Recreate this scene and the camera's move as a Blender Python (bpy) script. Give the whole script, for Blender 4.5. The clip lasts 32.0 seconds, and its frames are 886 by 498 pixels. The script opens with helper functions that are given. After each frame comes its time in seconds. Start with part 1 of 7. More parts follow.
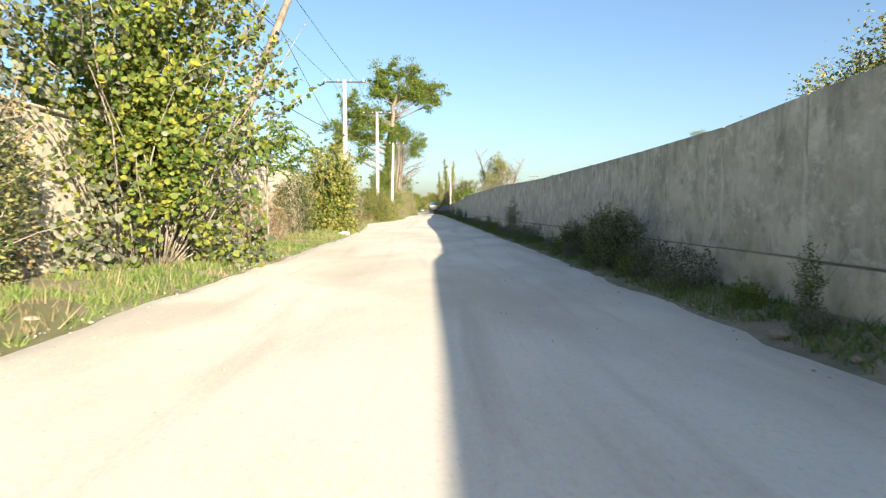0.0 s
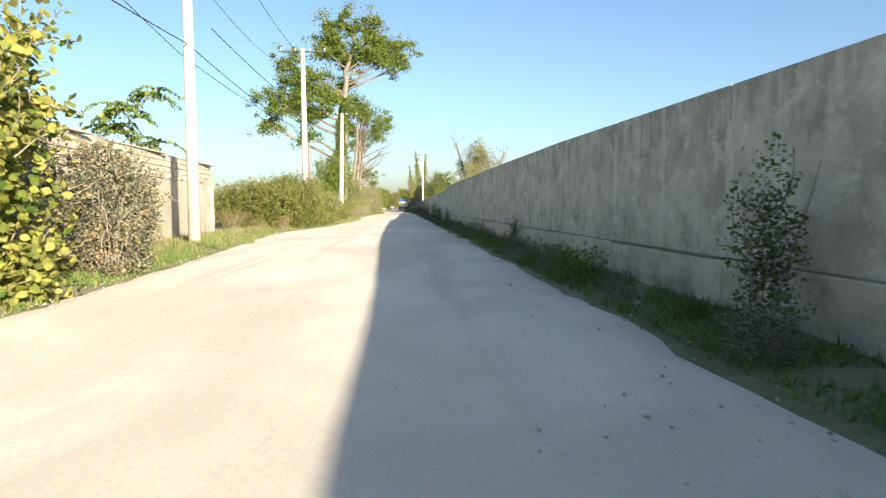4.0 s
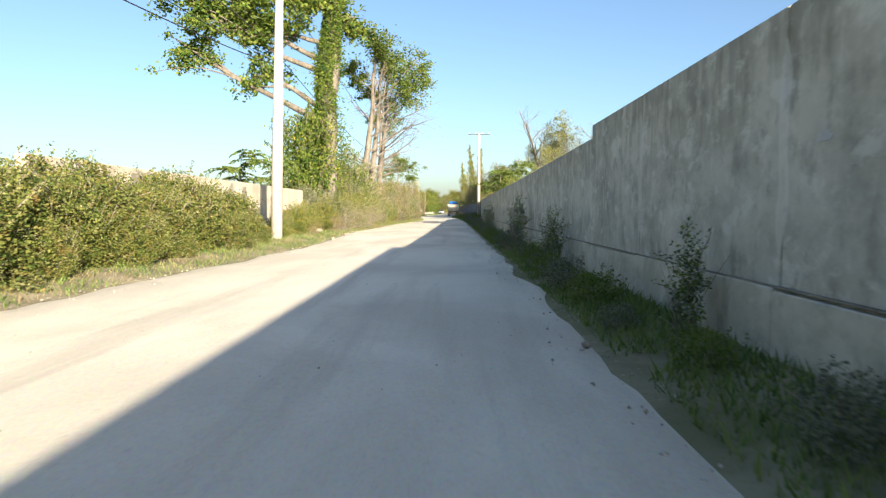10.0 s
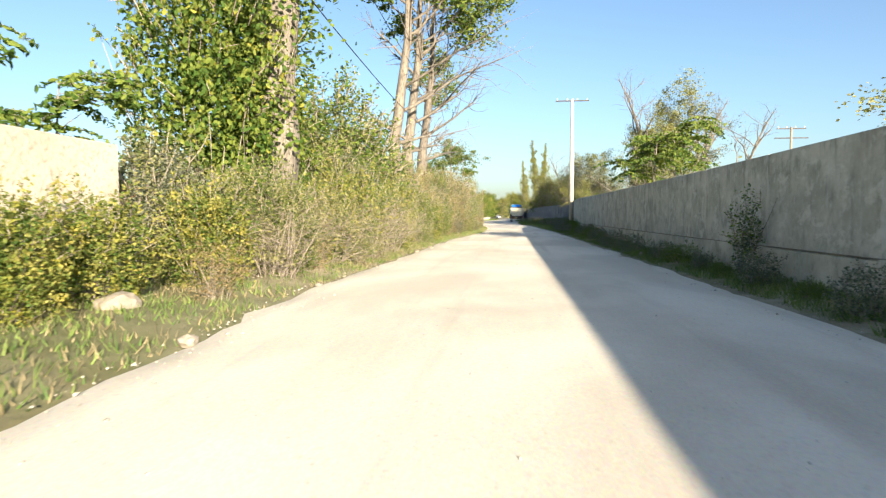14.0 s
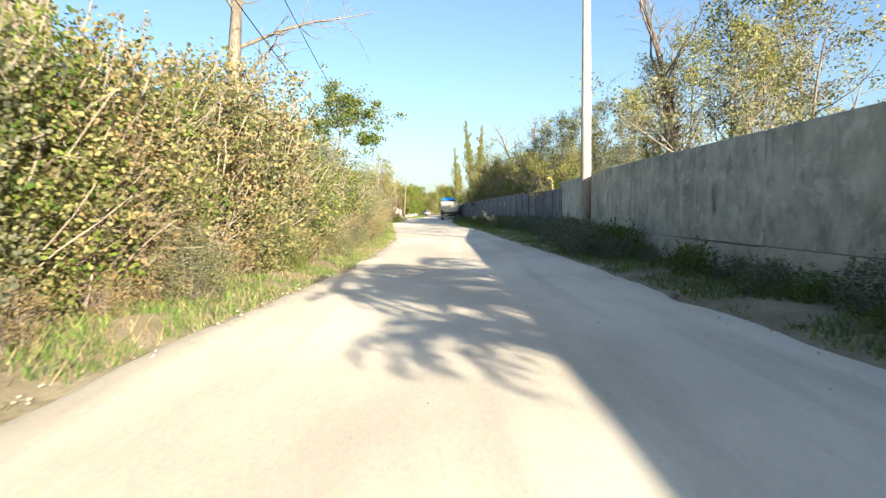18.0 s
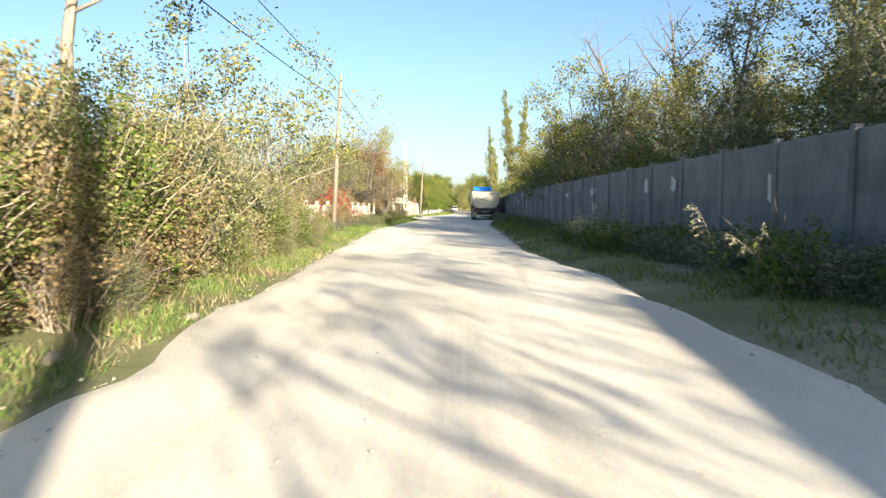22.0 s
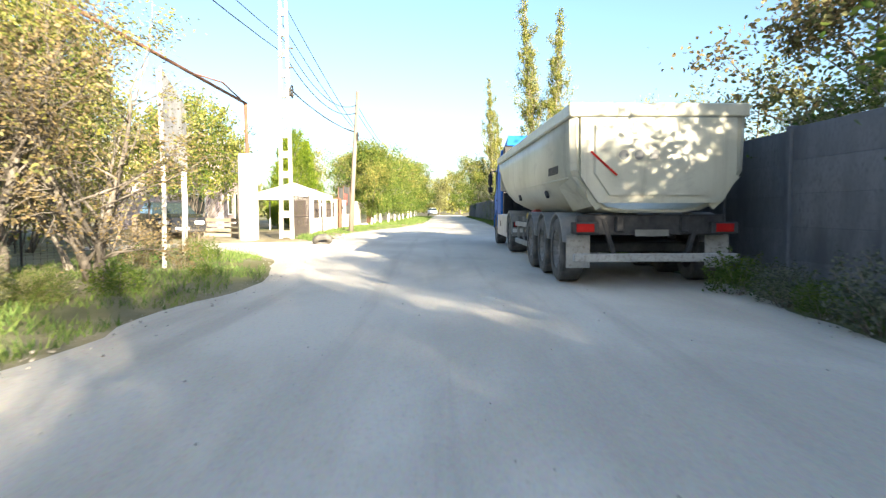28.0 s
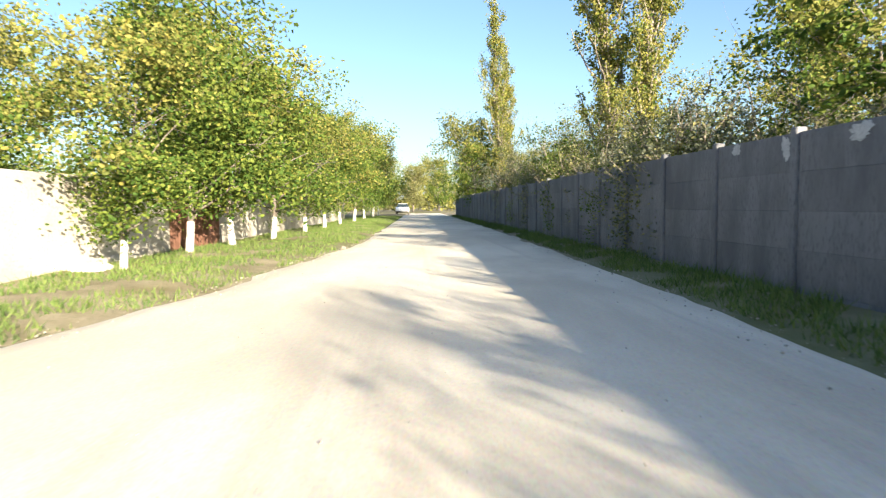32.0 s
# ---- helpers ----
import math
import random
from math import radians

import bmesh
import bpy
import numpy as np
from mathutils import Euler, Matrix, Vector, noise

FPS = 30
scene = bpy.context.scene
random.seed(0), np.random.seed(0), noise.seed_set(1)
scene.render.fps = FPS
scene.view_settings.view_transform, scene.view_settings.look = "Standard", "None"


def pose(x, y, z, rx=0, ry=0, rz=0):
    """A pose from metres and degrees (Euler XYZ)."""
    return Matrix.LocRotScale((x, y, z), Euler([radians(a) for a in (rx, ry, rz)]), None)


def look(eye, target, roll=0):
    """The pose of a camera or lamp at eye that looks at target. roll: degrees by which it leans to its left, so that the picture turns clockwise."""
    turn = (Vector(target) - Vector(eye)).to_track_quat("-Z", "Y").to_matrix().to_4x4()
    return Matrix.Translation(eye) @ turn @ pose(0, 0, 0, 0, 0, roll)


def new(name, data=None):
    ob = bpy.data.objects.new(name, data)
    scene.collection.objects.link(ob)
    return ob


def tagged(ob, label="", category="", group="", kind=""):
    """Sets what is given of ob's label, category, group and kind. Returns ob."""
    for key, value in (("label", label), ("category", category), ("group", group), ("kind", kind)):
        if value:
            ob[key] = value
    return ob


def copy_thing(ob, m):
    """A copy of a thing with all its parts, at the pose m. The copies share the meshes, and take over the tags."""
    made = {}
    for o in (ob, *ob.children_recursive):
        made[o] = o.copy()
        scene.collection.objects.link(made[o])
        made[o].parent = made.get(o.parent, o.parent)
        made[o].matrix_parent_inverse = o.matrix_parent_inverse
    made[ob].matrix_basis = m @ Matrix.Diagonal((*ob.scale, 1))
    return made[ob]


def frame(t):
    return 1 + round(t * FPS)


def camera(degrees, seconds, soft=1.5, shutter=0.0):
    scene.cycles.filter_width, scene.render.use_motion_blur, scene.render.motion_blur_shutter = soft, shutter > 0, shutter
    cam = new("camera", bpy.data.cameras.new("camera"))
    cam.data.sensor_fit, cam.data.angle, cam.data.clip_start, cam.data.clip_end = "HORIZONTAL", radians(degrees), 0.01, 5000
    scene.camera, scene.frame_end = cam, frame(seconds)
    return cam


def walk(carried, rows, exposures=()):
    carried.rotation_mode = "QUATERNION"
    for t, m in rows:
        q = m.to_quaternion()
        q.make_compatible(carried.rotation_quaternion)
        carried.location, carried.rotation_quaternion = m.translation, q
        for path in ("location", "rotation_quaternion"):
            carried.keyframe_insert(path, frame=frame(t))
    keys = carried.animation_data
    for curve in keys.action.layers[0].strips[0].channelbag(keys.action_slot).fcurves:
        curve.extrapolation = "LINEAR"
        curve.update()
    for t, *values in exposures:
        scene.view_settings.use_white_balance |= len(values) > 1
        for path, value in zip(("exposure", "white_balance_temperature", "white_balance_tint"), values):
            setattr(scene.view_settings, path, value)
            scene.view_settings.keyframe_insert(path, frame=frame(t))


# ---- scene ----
cam = camera(70.0, 32.0, soft=1.3, shutter=0.15)
# t, x, y, z, pitch, roll, yaw
PATH = [
    (0.0, -4.21, -0.00, 1.15, -3.57, -0.06, -1.35),
    (0.5, -4.13, 3.06, 1.16, -3.19, -0.06, -1.58),
    (1.0, -4.02, 6.13, 1.15, -3.35, -0.04, -2.08),
    (1.5, -3.89, 9.21, 1.15, -3.65, 0.02, -2.78),
    (2.0, -3.73, 12.18, 1.16, -3.26, -0.52, -3.19),
    (2.5, -3.54, 15.14, 1.14, -4.49, 0.40, -2.60),
    (3.0, -3.43, 18.07, 1.14, -3.11, 0.30, -3.43),
    (3.5, -3.47, 20.83, 1.16, -3.93, -0.35, -4.07),
    (5.5, -3.05, 32.20, 1.15, -3.41, -0.31, -2.85),
    (6.0, -2.91, 35.26, 1.14, -3.61, -0.45, -3.04),
    (6.5, -2.78, 38.42, 1.16, -3.42, 0.21, -3.12),
    (7.0, -2.54, 41.71, 1.15, -4.33, 0.03, -3.16),
    (7.5, -2.33, 45.08, 1.14, -3.54, -0.41, -3.11),
    (8.0, -2.21, 48.36, 1.15, -3.66, 0.04, -2.41),
    (8.5, -2.19, 51.45, 1.14, -3.12, 0.20, -1.55),
    (9.0, -2.22, 54.30, 1.15, -3.70, 0.16, -0.79),
    (9.5, -2.29, 57.19, 1.15, -3.89, 0.36, 0.11),
    (10.0, -2.38, 60.37, 1.14, -3.44, 0.18, 0.94),
    (10.5, -2.54, 63.59, 1.14, -3.21, -0.10, 2.01),
    (11.0, -2.70, 66.53, 1.17, -3.51, 0.34, 3.59),
    (11.5, -2.92, 69.62, 1.16, -3.06, 0.24, 5.51),
    (12.0, -3.21, 72.66, 1.16, -3.37, 0.28, 6.53),
    (12.5, -3.53, 75.67, 1.15, -3.59, 0.21, 7.29),
    (13.0, -3.87, 78.63, 1.15, -3.49, -0.42, 7.83),
    (13.5, -4.22, 81.67, 1.15, -3.31, -0.82, 7.35),
    (14.0, -4.63, 84.73, 1.14, -2.99, -0.11, 5.64),
    (14.5, -4.94, 88.09, 1.16, -3.20, 0.00, 4.32),
    (15.0, -5.10, 91.41, 1.16, -3.26, 0.12, 3.57),
    (15.5, -5.12, 94.80, 1.15, -3.61, 0.42, 2.69),
    (17.5, -4.50, 110.76, 1.15, -3.52, -0.23, -0.79),
    (18.0, -4.44, 114.95, 1.16, -3.36, -0.53, -0.60),
    (18.5, -4.47, 119.16, 1.14, -3.31, -0.28, -0.69),
    (19.0, -4.37, 123.36, 1.15, -3.46, 0.39, -1.15),
    (19.5, -4.25, 127.55, 1.14, -3.15, 0.69, -1.33),
    (20.0, -4.17, 131.75, 1.15, -3.46, 0.05, -1.49),
    (20.5, -4.10, 135.95, 1.16, -3.06, 0.09, -1.52),
    (21.0, -4.06, 139.95, 1.16, -3.42, 0.03, -0.93),
    (21.5, -4.10, 143.91, 1.16, -3.62, -0.22, 0.75),
    (22.0, -4.27, 147.75, 1.15, -3.74, 0.14, 2.03),
    (22.5, -4.52, 151.55, 1.15, -3.18, -0.15, 2.87),
    (23.0, -4.77, 155.32, 1.14, -3.38, -0.29, 3.12),
    (23.5, -4.99, 159.38, 1.14, -3.26, 0.09, 2.40),
    (24.0, -5.14, 163.76, 1.14, -3.45, 0.27, 1.78),
    (24.5, -5.31, 168.25, 1.15, -3.36, 0.11, 1.28),
    (25.0, -5.42, 172.81, 1.14, -3.49, 0.23, 0.87),
    (25.5, -5.50, 177.32, 1.15, -3.76, 0.07, 0.56),
    (26.0, -5.49, 181.57, 1.14, -3.68, -0.33, 0.26),
    (26.5, -5.45, 185.76, 1.15, -3.75, -0.12, -0.38),
    (28.5, -5.53, 202.36, 1.15, -3.52, -0.17, 0.31),
    (29.0, -5.68, 206.84, 1.15, -3.76, 0.02, 2.09),
    (29.5, -5.84, 211.28, 1.15, -3.71, 0.29, 2.50),
    (30.0, -5.95, 215.59, 1.15, -3.84, 0.31, 1.73),
    (30.5, -5.95, 219.69, 1.14, -3.24, 0.20, 1.23),
    (31.0, -5.83, 223.81, 1.15, -3.47, 0.31, 0.34),
    (31.5, -5.59, 227.79, 1.14, -3.94, 0.03, -1.00),
    (32.0, -5.27, 231.69, 1.14, -3.91, -0.57, -2.29),
    ]
walk(cam, [(t, pose(x, y, z, 90 + p, 0, w) @ pose(0, 0, 0, 0, 0, r)) for t, x, y, z, p, r, w in PATH],
     exposures=[(0, 1.8), (12, 1.8), (18, 1.95), (22, 1.96), (24, 1.9), (26, 2.28), (28.5, 2.5), (29, 2.48), (30, 2.2), (32, 2.1)])

# ---- light ----
SUN_AZ = math.atan2(0.44, -0.90)
SUN_EL = radians(14.9)
world = bpy.data.worlds.new("sky")
scene.world = world
world.use_nodes = True
wn = world.node_tree
sky = wn.nodes.new("ShaderNodeTexSky")
sky.sky_type = "NISHITA"
sky.sun_disc = False
sky.sun_elevation, sky.sun_rotation = SUN_EL, SUN_AZ
sky.air_density, sky.dust_density, sky.ozone_density = 0.95, 1.6, 2.7
wn.links.new(sky.outputs[0], wn.nodes["Background"].inputs[0])
wn.nodes["Background"].inputs[1].default_value = 0.07
sun_data = bpy.data.lights.new("sun", "SUN")
sun_data.energy, sun_data.angle, sun_data.color = 5.0, radians(0.55), (1.0, 0.86, 0.66)
sun = new("sun", sun_data)
sd = Vector((math.sin(SUN_AZ) * math.cos(SUN_EL), math.cos(SUN_AZ) * math.cos(SUN_EL), math.sin(SUN_EL)))
sun.matrix_world = look(sd * 60 + Vector((0, 100, 0)), (0, 100, 0))

# ---- materials ----
MATS = {}


def mat(name, c1, c2, scale=3.0, rough=0.85, bump=0.3, fine=40.0, c3=None, metal=0.0, obj_random=0.0, island=0.0, spec=0.3, stretch=(1, 1, 1), translucent=0.0, world_space=True, bdist=0.02):
    """A surface with coarse and fine variation; c1..c2 by coarse noise, c3 in fine spots."""
    if name in MATS:
        return MATS[name]
    m = bpy.data.materials.new(name)
    m.use_nodes = True
    nt = m.node_tree
    N, L = nt.nodes, nt.links
    bs = N["Principled BSDF"]
    bs.inputs["Roughness"].default_value = rough
    bs.inputs["Metallic"].default_value = metal
    bs.inputs["Specular IOR Level"].default_value = spec
    if world_space:
        co = N.new("ShaderNodeNewGeometry").outputs["Position"]
    else:
        co = N.new("ShaderNodeTexCoord").outputs["Object"]
    mp = N.new("ShaderNodeMapping")
    mp.inputs["Scale"].default_value = stretch
    L.new(co, mp.inputs[0])
    n1 = N.new("ShaderNodeTexNoise")
    n1.inputs["Scale"].default_value, n1.inputs["Detail"].default_value = scale, 6
    n1.inputs["Roughness"].default_value = 0.65
    n2 = N.new("ShaderNodeTexNoise")
    n2.inputs["Scale"].default_value, n2.inputs["Detail"].default_value = fine, 4
    L.new(mp.outputs[0], n1.inputs["Vector"])
    L.new(mp.outputs[0], n2.inputs["Vector"])
    r = N.new("ShaderNodeValToRGB")
    r.color_ramp.elements[0].position, r.color_ramp.elements[1].position = 0.36, 0.64
    r.color_ramp.elements[0].color, r.color_ramp.elements[1].color = (*c1, 1), (*c2, 1)
    fac = n1.outputs["Fac"]
    for amount, kind in ((obj_random, "o"), (island, "i")):
        if amount:
            src = N.new("ShaderNodeObjectInfo").outputs["Random"] if kind == "o" else N.new("ShaderNodeNewGeometry").outputs["Random Per Island"]
            mx = N.new("ShaderNodeMath")
            mx.operation = "MULTIPLY_ADD"
            mx.inputs[1].default_value = amount
            L.new(src, mx.inputs[0])
            sb = N.new("ShaderNodeMath")
            sb.operation = "SUBTRACT"
            sb.inputs[1].default_value = amount / 2
            L.new(fac, sb.inputs[0])
            L.new(sb.outputs[0], mx.inputs[2])
            fac = mx.outputs[0]
    L.new(fac, r.inputs[0])
    col = r.outputs[0]
    if c3:
        r2 = N.new("ShaderNodeValToRGB")
        r2.color_ramp.elements[0].position, r2.color_ramp.elements[1].position = 0.5, 0.72
        L.new(n2.outputs["Fac"], r2.inputs[0])
        mx = N.new("ShaderNodeMixRGB")
        mx.inputs[2].default_value = (*c3, 1)
        L.new(r2.outputs[0], mx.inputs[0])
        L.new(col, mx.inputs[1])
        col = mx.outputs[0]
    L.new(col, bs.inputs["Base Color"])
    if bump:
        b = N.new("ShaderNodeBump")
        b.inputs["Strength"].default_value, b.inputs["Distance"].default_value = bump, bdist
        L.new(n2.outputs["Fac"], b.inputs["Height"])
        L.new(b.outputs[0], bs.inputs["Normal"])
    if translucent:
        tr = N.new("ShaderNodeBsdfTranslucent")
        L.new(col, tr.inputs[0])
        ms = N.new("ShaderNodeMixShader")
        ms.inputs[0].default_value = translucent
        L.new(bs.outputs[0], ms.inputs[1])
        L.new(tr.outputs[0], ms.inputs[2])
        L.new(ms.outputs[0], N["Material Output"].inputs[0])
    MATS[name] = m
    return m


def leafmat(name, c1, c2, c3=None):
    c1, c2 = tuple(v * 0.98 for v in c1), tuple(v * 0.98 for v in c2)
    return mat(name, c1, c2, scale=0.9, rough=0.7, bump=0, fine=5.0, c3=c3, island=0.9, translucent=0.42, spec=0.15)


class Nodes:
    """Short hand for building a node tree."""

    def __init__(self, name, rough=0.9, spec=0.25):
        self.m = bpy.data.materials.new(name)
        self.m.use_nodes = True
        self.N, self.L = self.m.node_tree.nodes, self.m.node_tree.links
        self.bs = self.N["Principled BSDF"]
        self.bs.inputs["Roughness"].default_value, self.bs.inputs["Specular IOR Level"].default_value = rough, spec
        self.pos = self.N.new("ShaderNodeNewGeometry").outputs["Position"]

    def at(self, stretch):
        n = self.N.new("ShaderNodeMapping")
        n.inputs["Scale"].default_value = stretch
        self.L.new(self.pos, n.inputs[0])
        return n.outputs[0]

    def noise(self, scale, stretch=(1, 1, 1), detail=5, rough=0.6, warp=0.0):
        n = self.N.new("ShaderNodeTexNoise")
        n.inputs["Scale"].default_value, n.inputs["Detail"].default_value = scale, detail
        n.inputs["Roughness"].default_value, n.inputs["Distortion"].default_value = rough, warp
        self.L.new(self.at(stretch), n.inputs["Vector"])
        return n.outputs["Fac"]

    def cells(self, scale, out="Color"):
        n = self.N.new("ShaderNodeTexVoronoi")
        n.inputs["Scale"].default_value = scale
        self.L.new(self.pos, n.inputs["Vector"])
        return n.outputs[out]

    def step(self, src, a, b, lo=0.0, hi=1.0):
        n = self.N.new("ShaderNodeMapRange")
        n.interpolation_type = "SMOOTHSTEP"
        for i, v in enumerate((a, b, lo, hi)):
            n.inputs[i + 1].default_value = v
        self.L.new(src, n.inputs[0])
        return n.outputs[0]

    def math(self, op, a, b):
        n = self.N.new("ShaderNodeMath")
        n.operation = op
        for i, v in enumerate((a, b)):
            if isinstance(v, (int, float)):
                n.inputs[i].default_value = v
            else:
                self.L.new(v, n.inputs[i])
        return n.outputs[0]

    def mix(self, fac, a, b, mode="MIX"):
        n = self.N.new("ShaderNodeMixRGB")
        n.blend_type = mode
        for i, v in enumerate((fac, a, b)):
            if isinstance(v, tuple):
                n.inputs[i].default_value = (*v, 1)
            elif isinstance(v, float):
                n.inputs[i].default_value = v
            else:
                self.L.new(v, n.inputs[i])
        return n.outputs[0]

    def height(self):
        n = self.N.new("ShaderNodeSeparateXYZ")
        self.L.new(self.pos, n.inputs[0])
        return n.outputs["Z"]

    def done(self, col, bumps):
        self.L.new(col, self.bs.inputs["Base Color"])
        prev = None
        for src, strength, dist in bumps:
            b = self.N.new("ShaderNodeBump")
            b.inputs["Strength"].default_value, b.inputs["Distance"].default_value = strength, dist
            self.L.new(src, b.inputs["Height"])
            if prev:
                self.L.new(prev, b.inputs["Normal"])
            prev = b.outputs[0]
        self.L.new(prev, self.bs.inputs["Normal"])
        return self.m


def road_material():
    """Pale limestone dust and gravel: long track streaks, damp patches, loose grit."""
    n = Nodes("gravel_dust", 0.95, 0.15)
    patch_ = n.noise(0.35, (1, 0.5, 1), 6, 0.6, 0.4)
    streak = n.noise(1.6, (1, 0.06, 1), 5, 0.6, 0.3)
    grain = n.noise(22, detail=6, rough=0.7)
    fine_ = n.noise(120, detail=3)
    col = n.mix(n.step(patch_, 0.35, 0.65), (0.57, 0.525, 0.43), (0.74, 0.69, 0.58))
    col = n.mix(n.step(streak, 0.5, 0.72, 0, 0.55), col, (0.47, 0.425, 0.35))
    col = n.mix(n.step(grain, 0.5, 0.75, 0, 0.5), col, (0.44, 0.40, 0.335))
    col = n.mix(n.step(fine_, 0.55, 0.8, 0, 0.35), col, (0.80, 0.75, 0.66))
    col = n.mix(0.1, col, n.cells(60), "OVERLAY")
    spot = n.math("MULTIPLY", n.step(n.cells(9, "Distance"), 0.16, 0.06), n.step(n.noise(5.0), 0.52, 0.62))
    col = n.mix(n.math("MULTIPLY", spot, 0.45), col, (0.33, 0.295, 0.24))
    return n.done(col, [(grain, 0.16, 0.02), (fine_, 0.3, 0.01)])


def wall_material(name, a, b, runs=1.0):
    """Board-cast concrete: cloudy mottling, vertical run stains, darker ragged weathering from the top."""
    n = Nodes(name, 0.93, 0.2)
    cloud = n.noise(0.9, (1, 1, 1.3), 8, 0.68, 0.15)
    mott = n.noise(3.4, (1, 1, 0.7), 6, 0.65, 0.15)
    run = n.noise(2.6, (1, 1, 0.09), 5, 0.7, 0.1)
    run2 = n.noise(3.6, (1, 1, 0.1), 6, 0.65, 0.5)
    grain = n.noise(55, detail=4)
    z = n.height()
    col = n.mix(n.step(cloud, 0.33, 0.66), a, b)
    col = n.mix(n.step(mott, 0.48, 0.7, 0, 0.65), col, tuple(v * 0.62 for v in a))
    pale = n.math("MULTIPLY", n.step(run, 0.55, 0.74), 0.4 * runs)
    col = n.mix(pale, col, tuple(min(v * 1.35, 0.6) for v in b))
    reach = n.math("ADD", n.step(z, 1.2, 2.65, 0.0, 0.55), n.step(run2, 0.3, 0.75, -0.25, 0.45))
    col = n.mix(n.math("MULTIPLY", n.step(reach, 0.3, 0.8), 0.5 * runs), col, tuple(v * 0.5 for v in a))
    blotch = n.noise(2.1, (1, 1, 1.5), 8, 0.7, 0.2)
    col = n.mix(n.step(n.noise(6.5, (1, 1, 0.6), 7, 0.72, 0.3), 0.53, 0.68, 0, 0.45 * runs), col, tuple(min(v * 1.28, 0.6) for v in b))
    col = n.mix(n.step(blotch, 0.52, 0.64, 0, 0.6 * runs), col, tuple(min(v * 1.3, 0.62) for v in b))
    moss = n.math("MULTIPLY", n.step(n.noise(1.3, (1, 1, 1.6), 6), 0.48, 0.68), n.step(z, 0.75, 0.05, 0.0, 0.55))
    col = n.mix(moss, col, (0.13, 0.135, 0.085))
    col = n.mix(n.step(grain, 0.55, 0.8, 0, 0.3), col, tuple(v * 0.7 for v in a))
    return n.done(col, [(cloud, 0.15, 0.05), (mott, 0.3, 0.02), (grain, 0.3, 0.006)])


def tub_material():
    """Cream paint under road dust: rain runs down the sides, grime at the foot, scuffs."""
    n = Nodes("dusty_cream_paint", 0.45, 0.4)
    cloud = n.noise(0.8, (1, 0.6, 0.6), 6, 0.6)
    run = n.noise(4.5, (1, 1, 0.06), 6, 0.7, 0.1)
    grime = n.noise(2.2, (1, 0.5, 1.4), 7, 0.68, 0.3)
    fine_ = n.noise(45, detail=4)
    col = n.mix(n.step(cloud, 0.35, 0.65), (0.5, 0.485, 0.37), (0.6, 0.585, 0.47))
    col = n.mix(n.step(run, 0.5, 0.72, 0, 0.5), col, (0.33, 0.315, 0.24))
    col = n.mix(n.step(grime, 0.52, 0.68, 0, 0.5), col, (0.38, 0.36, 0.28))
    col = n.mix(n.step(fine_, 0.6, 0.8, 0, 0.35), col, (0.3, 0.285, 0.23))
    return n.done(col, [(fine_, 0.08, 0.004)])


ROAD = road_material()


def soil_material():
    """Dry verge soil, with grass and scrub taking over in broad uneven fields."""
    n = Nodes("verge_soil", 0.95, 0.1)
    patch_ = n.noise(0.9, detail=6)
    grain = n.noise(18, detail=5, rough=0.7)
    col = n.mix(n.step(patch_, 0.36, 0.64), (0.22, 0.19, 0.125), (0.36, 0.315, 0.225))
    col = n.mix(n.step(grain, 0.5, 0.72, 0, 0.8), col, (0.16, 0.165, 0.075))
    col = n.mix(n.step(n.noise(0.045, detail=7, rough=0.65, warp=0.6), 0.45, 0.6, 0, 0.7), col, (0.115, 0.14, 0.05))
    col = n.mix(n.step(n.noise(0.3, detail=6, rough=0.7), 0.52, 0.68, 0, 0.6), col, (0.20, 0.175, 0.085))
    return n.done(col, [(patch_, 0.5, 0.1), (grain, 0.7, 0.02)])


SOIL = soil_material()
GRASS = mat("grass", (0.075, 0.135, 0.03), (0.175, 0.235, 0.06), scale=0.5, rough=0.7, bump=0, island=0.8, translucent=0.25)
DRYGRASS = mat("dry_grass", (0.19, 0.155, 0.085), (0.3, 0.25, 0.14), scale=0.7, rough=0.8, bump=0, island=0.8, translucent=0.2)
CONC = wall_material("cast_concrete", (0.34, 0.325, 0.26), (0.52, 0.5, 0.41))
CONC_L = wall_material("pale_joint_concrete", (0.46, 0.445, 0.37), (0.58, 0.56, 0.475), 0.7)
PLINTH = wall_material("plinth_concrete", (0.39, 0.365, 0.28), (0.55, 0.515, 0.405), 0.6)
LEDGE = mat("ledge_dirt", (0.15, 0.125, 0.09), (0.27, 0.235, 0.175), scale=2.5, fine=30, bump=0.5)
PRECAST = mat("grey_precast", (0.12, 0.125, 0.135), (0.205, 0.21, 0.222), scale=1.6, fine=35, c3=(0.125, 0.13, 0.14), bump=0.35, obj_random=0.16, stretch=(1, 1, 0.35))
PALE_PATCH = mat("flaking_whitewash", (0.42, 0.43, 0.44), (0.58, 0.585, 0.58), scale=4, fine=40, c3=(0.34, 0.345, 0.35), bump=0.3)
BLOCK = mat("concrete_block", (0.36, 0.32, 0.255), (0.50, 0.455, 0.37), scale=1.8, fine=30, c3=(0.30, 0.265, 0.21), bump=0.6, obj_random=0.5)
RENDER_W = mat("old_render", (0.36, 0.32, 0.25), (0.52, 0.475, 0.385), scale=0.9, fine=14, c3=(0.31, 0.275, 0.22), bump=0.6)
POLEC = mat("pole_concrete", (0.35, 0.325, 0.28), (0.5, 0.47, 0.415), scale=2.5, fine=35, c3=(0.28, 0.26, 0.22), bump=0.25, stretch=(1, 1, 0.25))
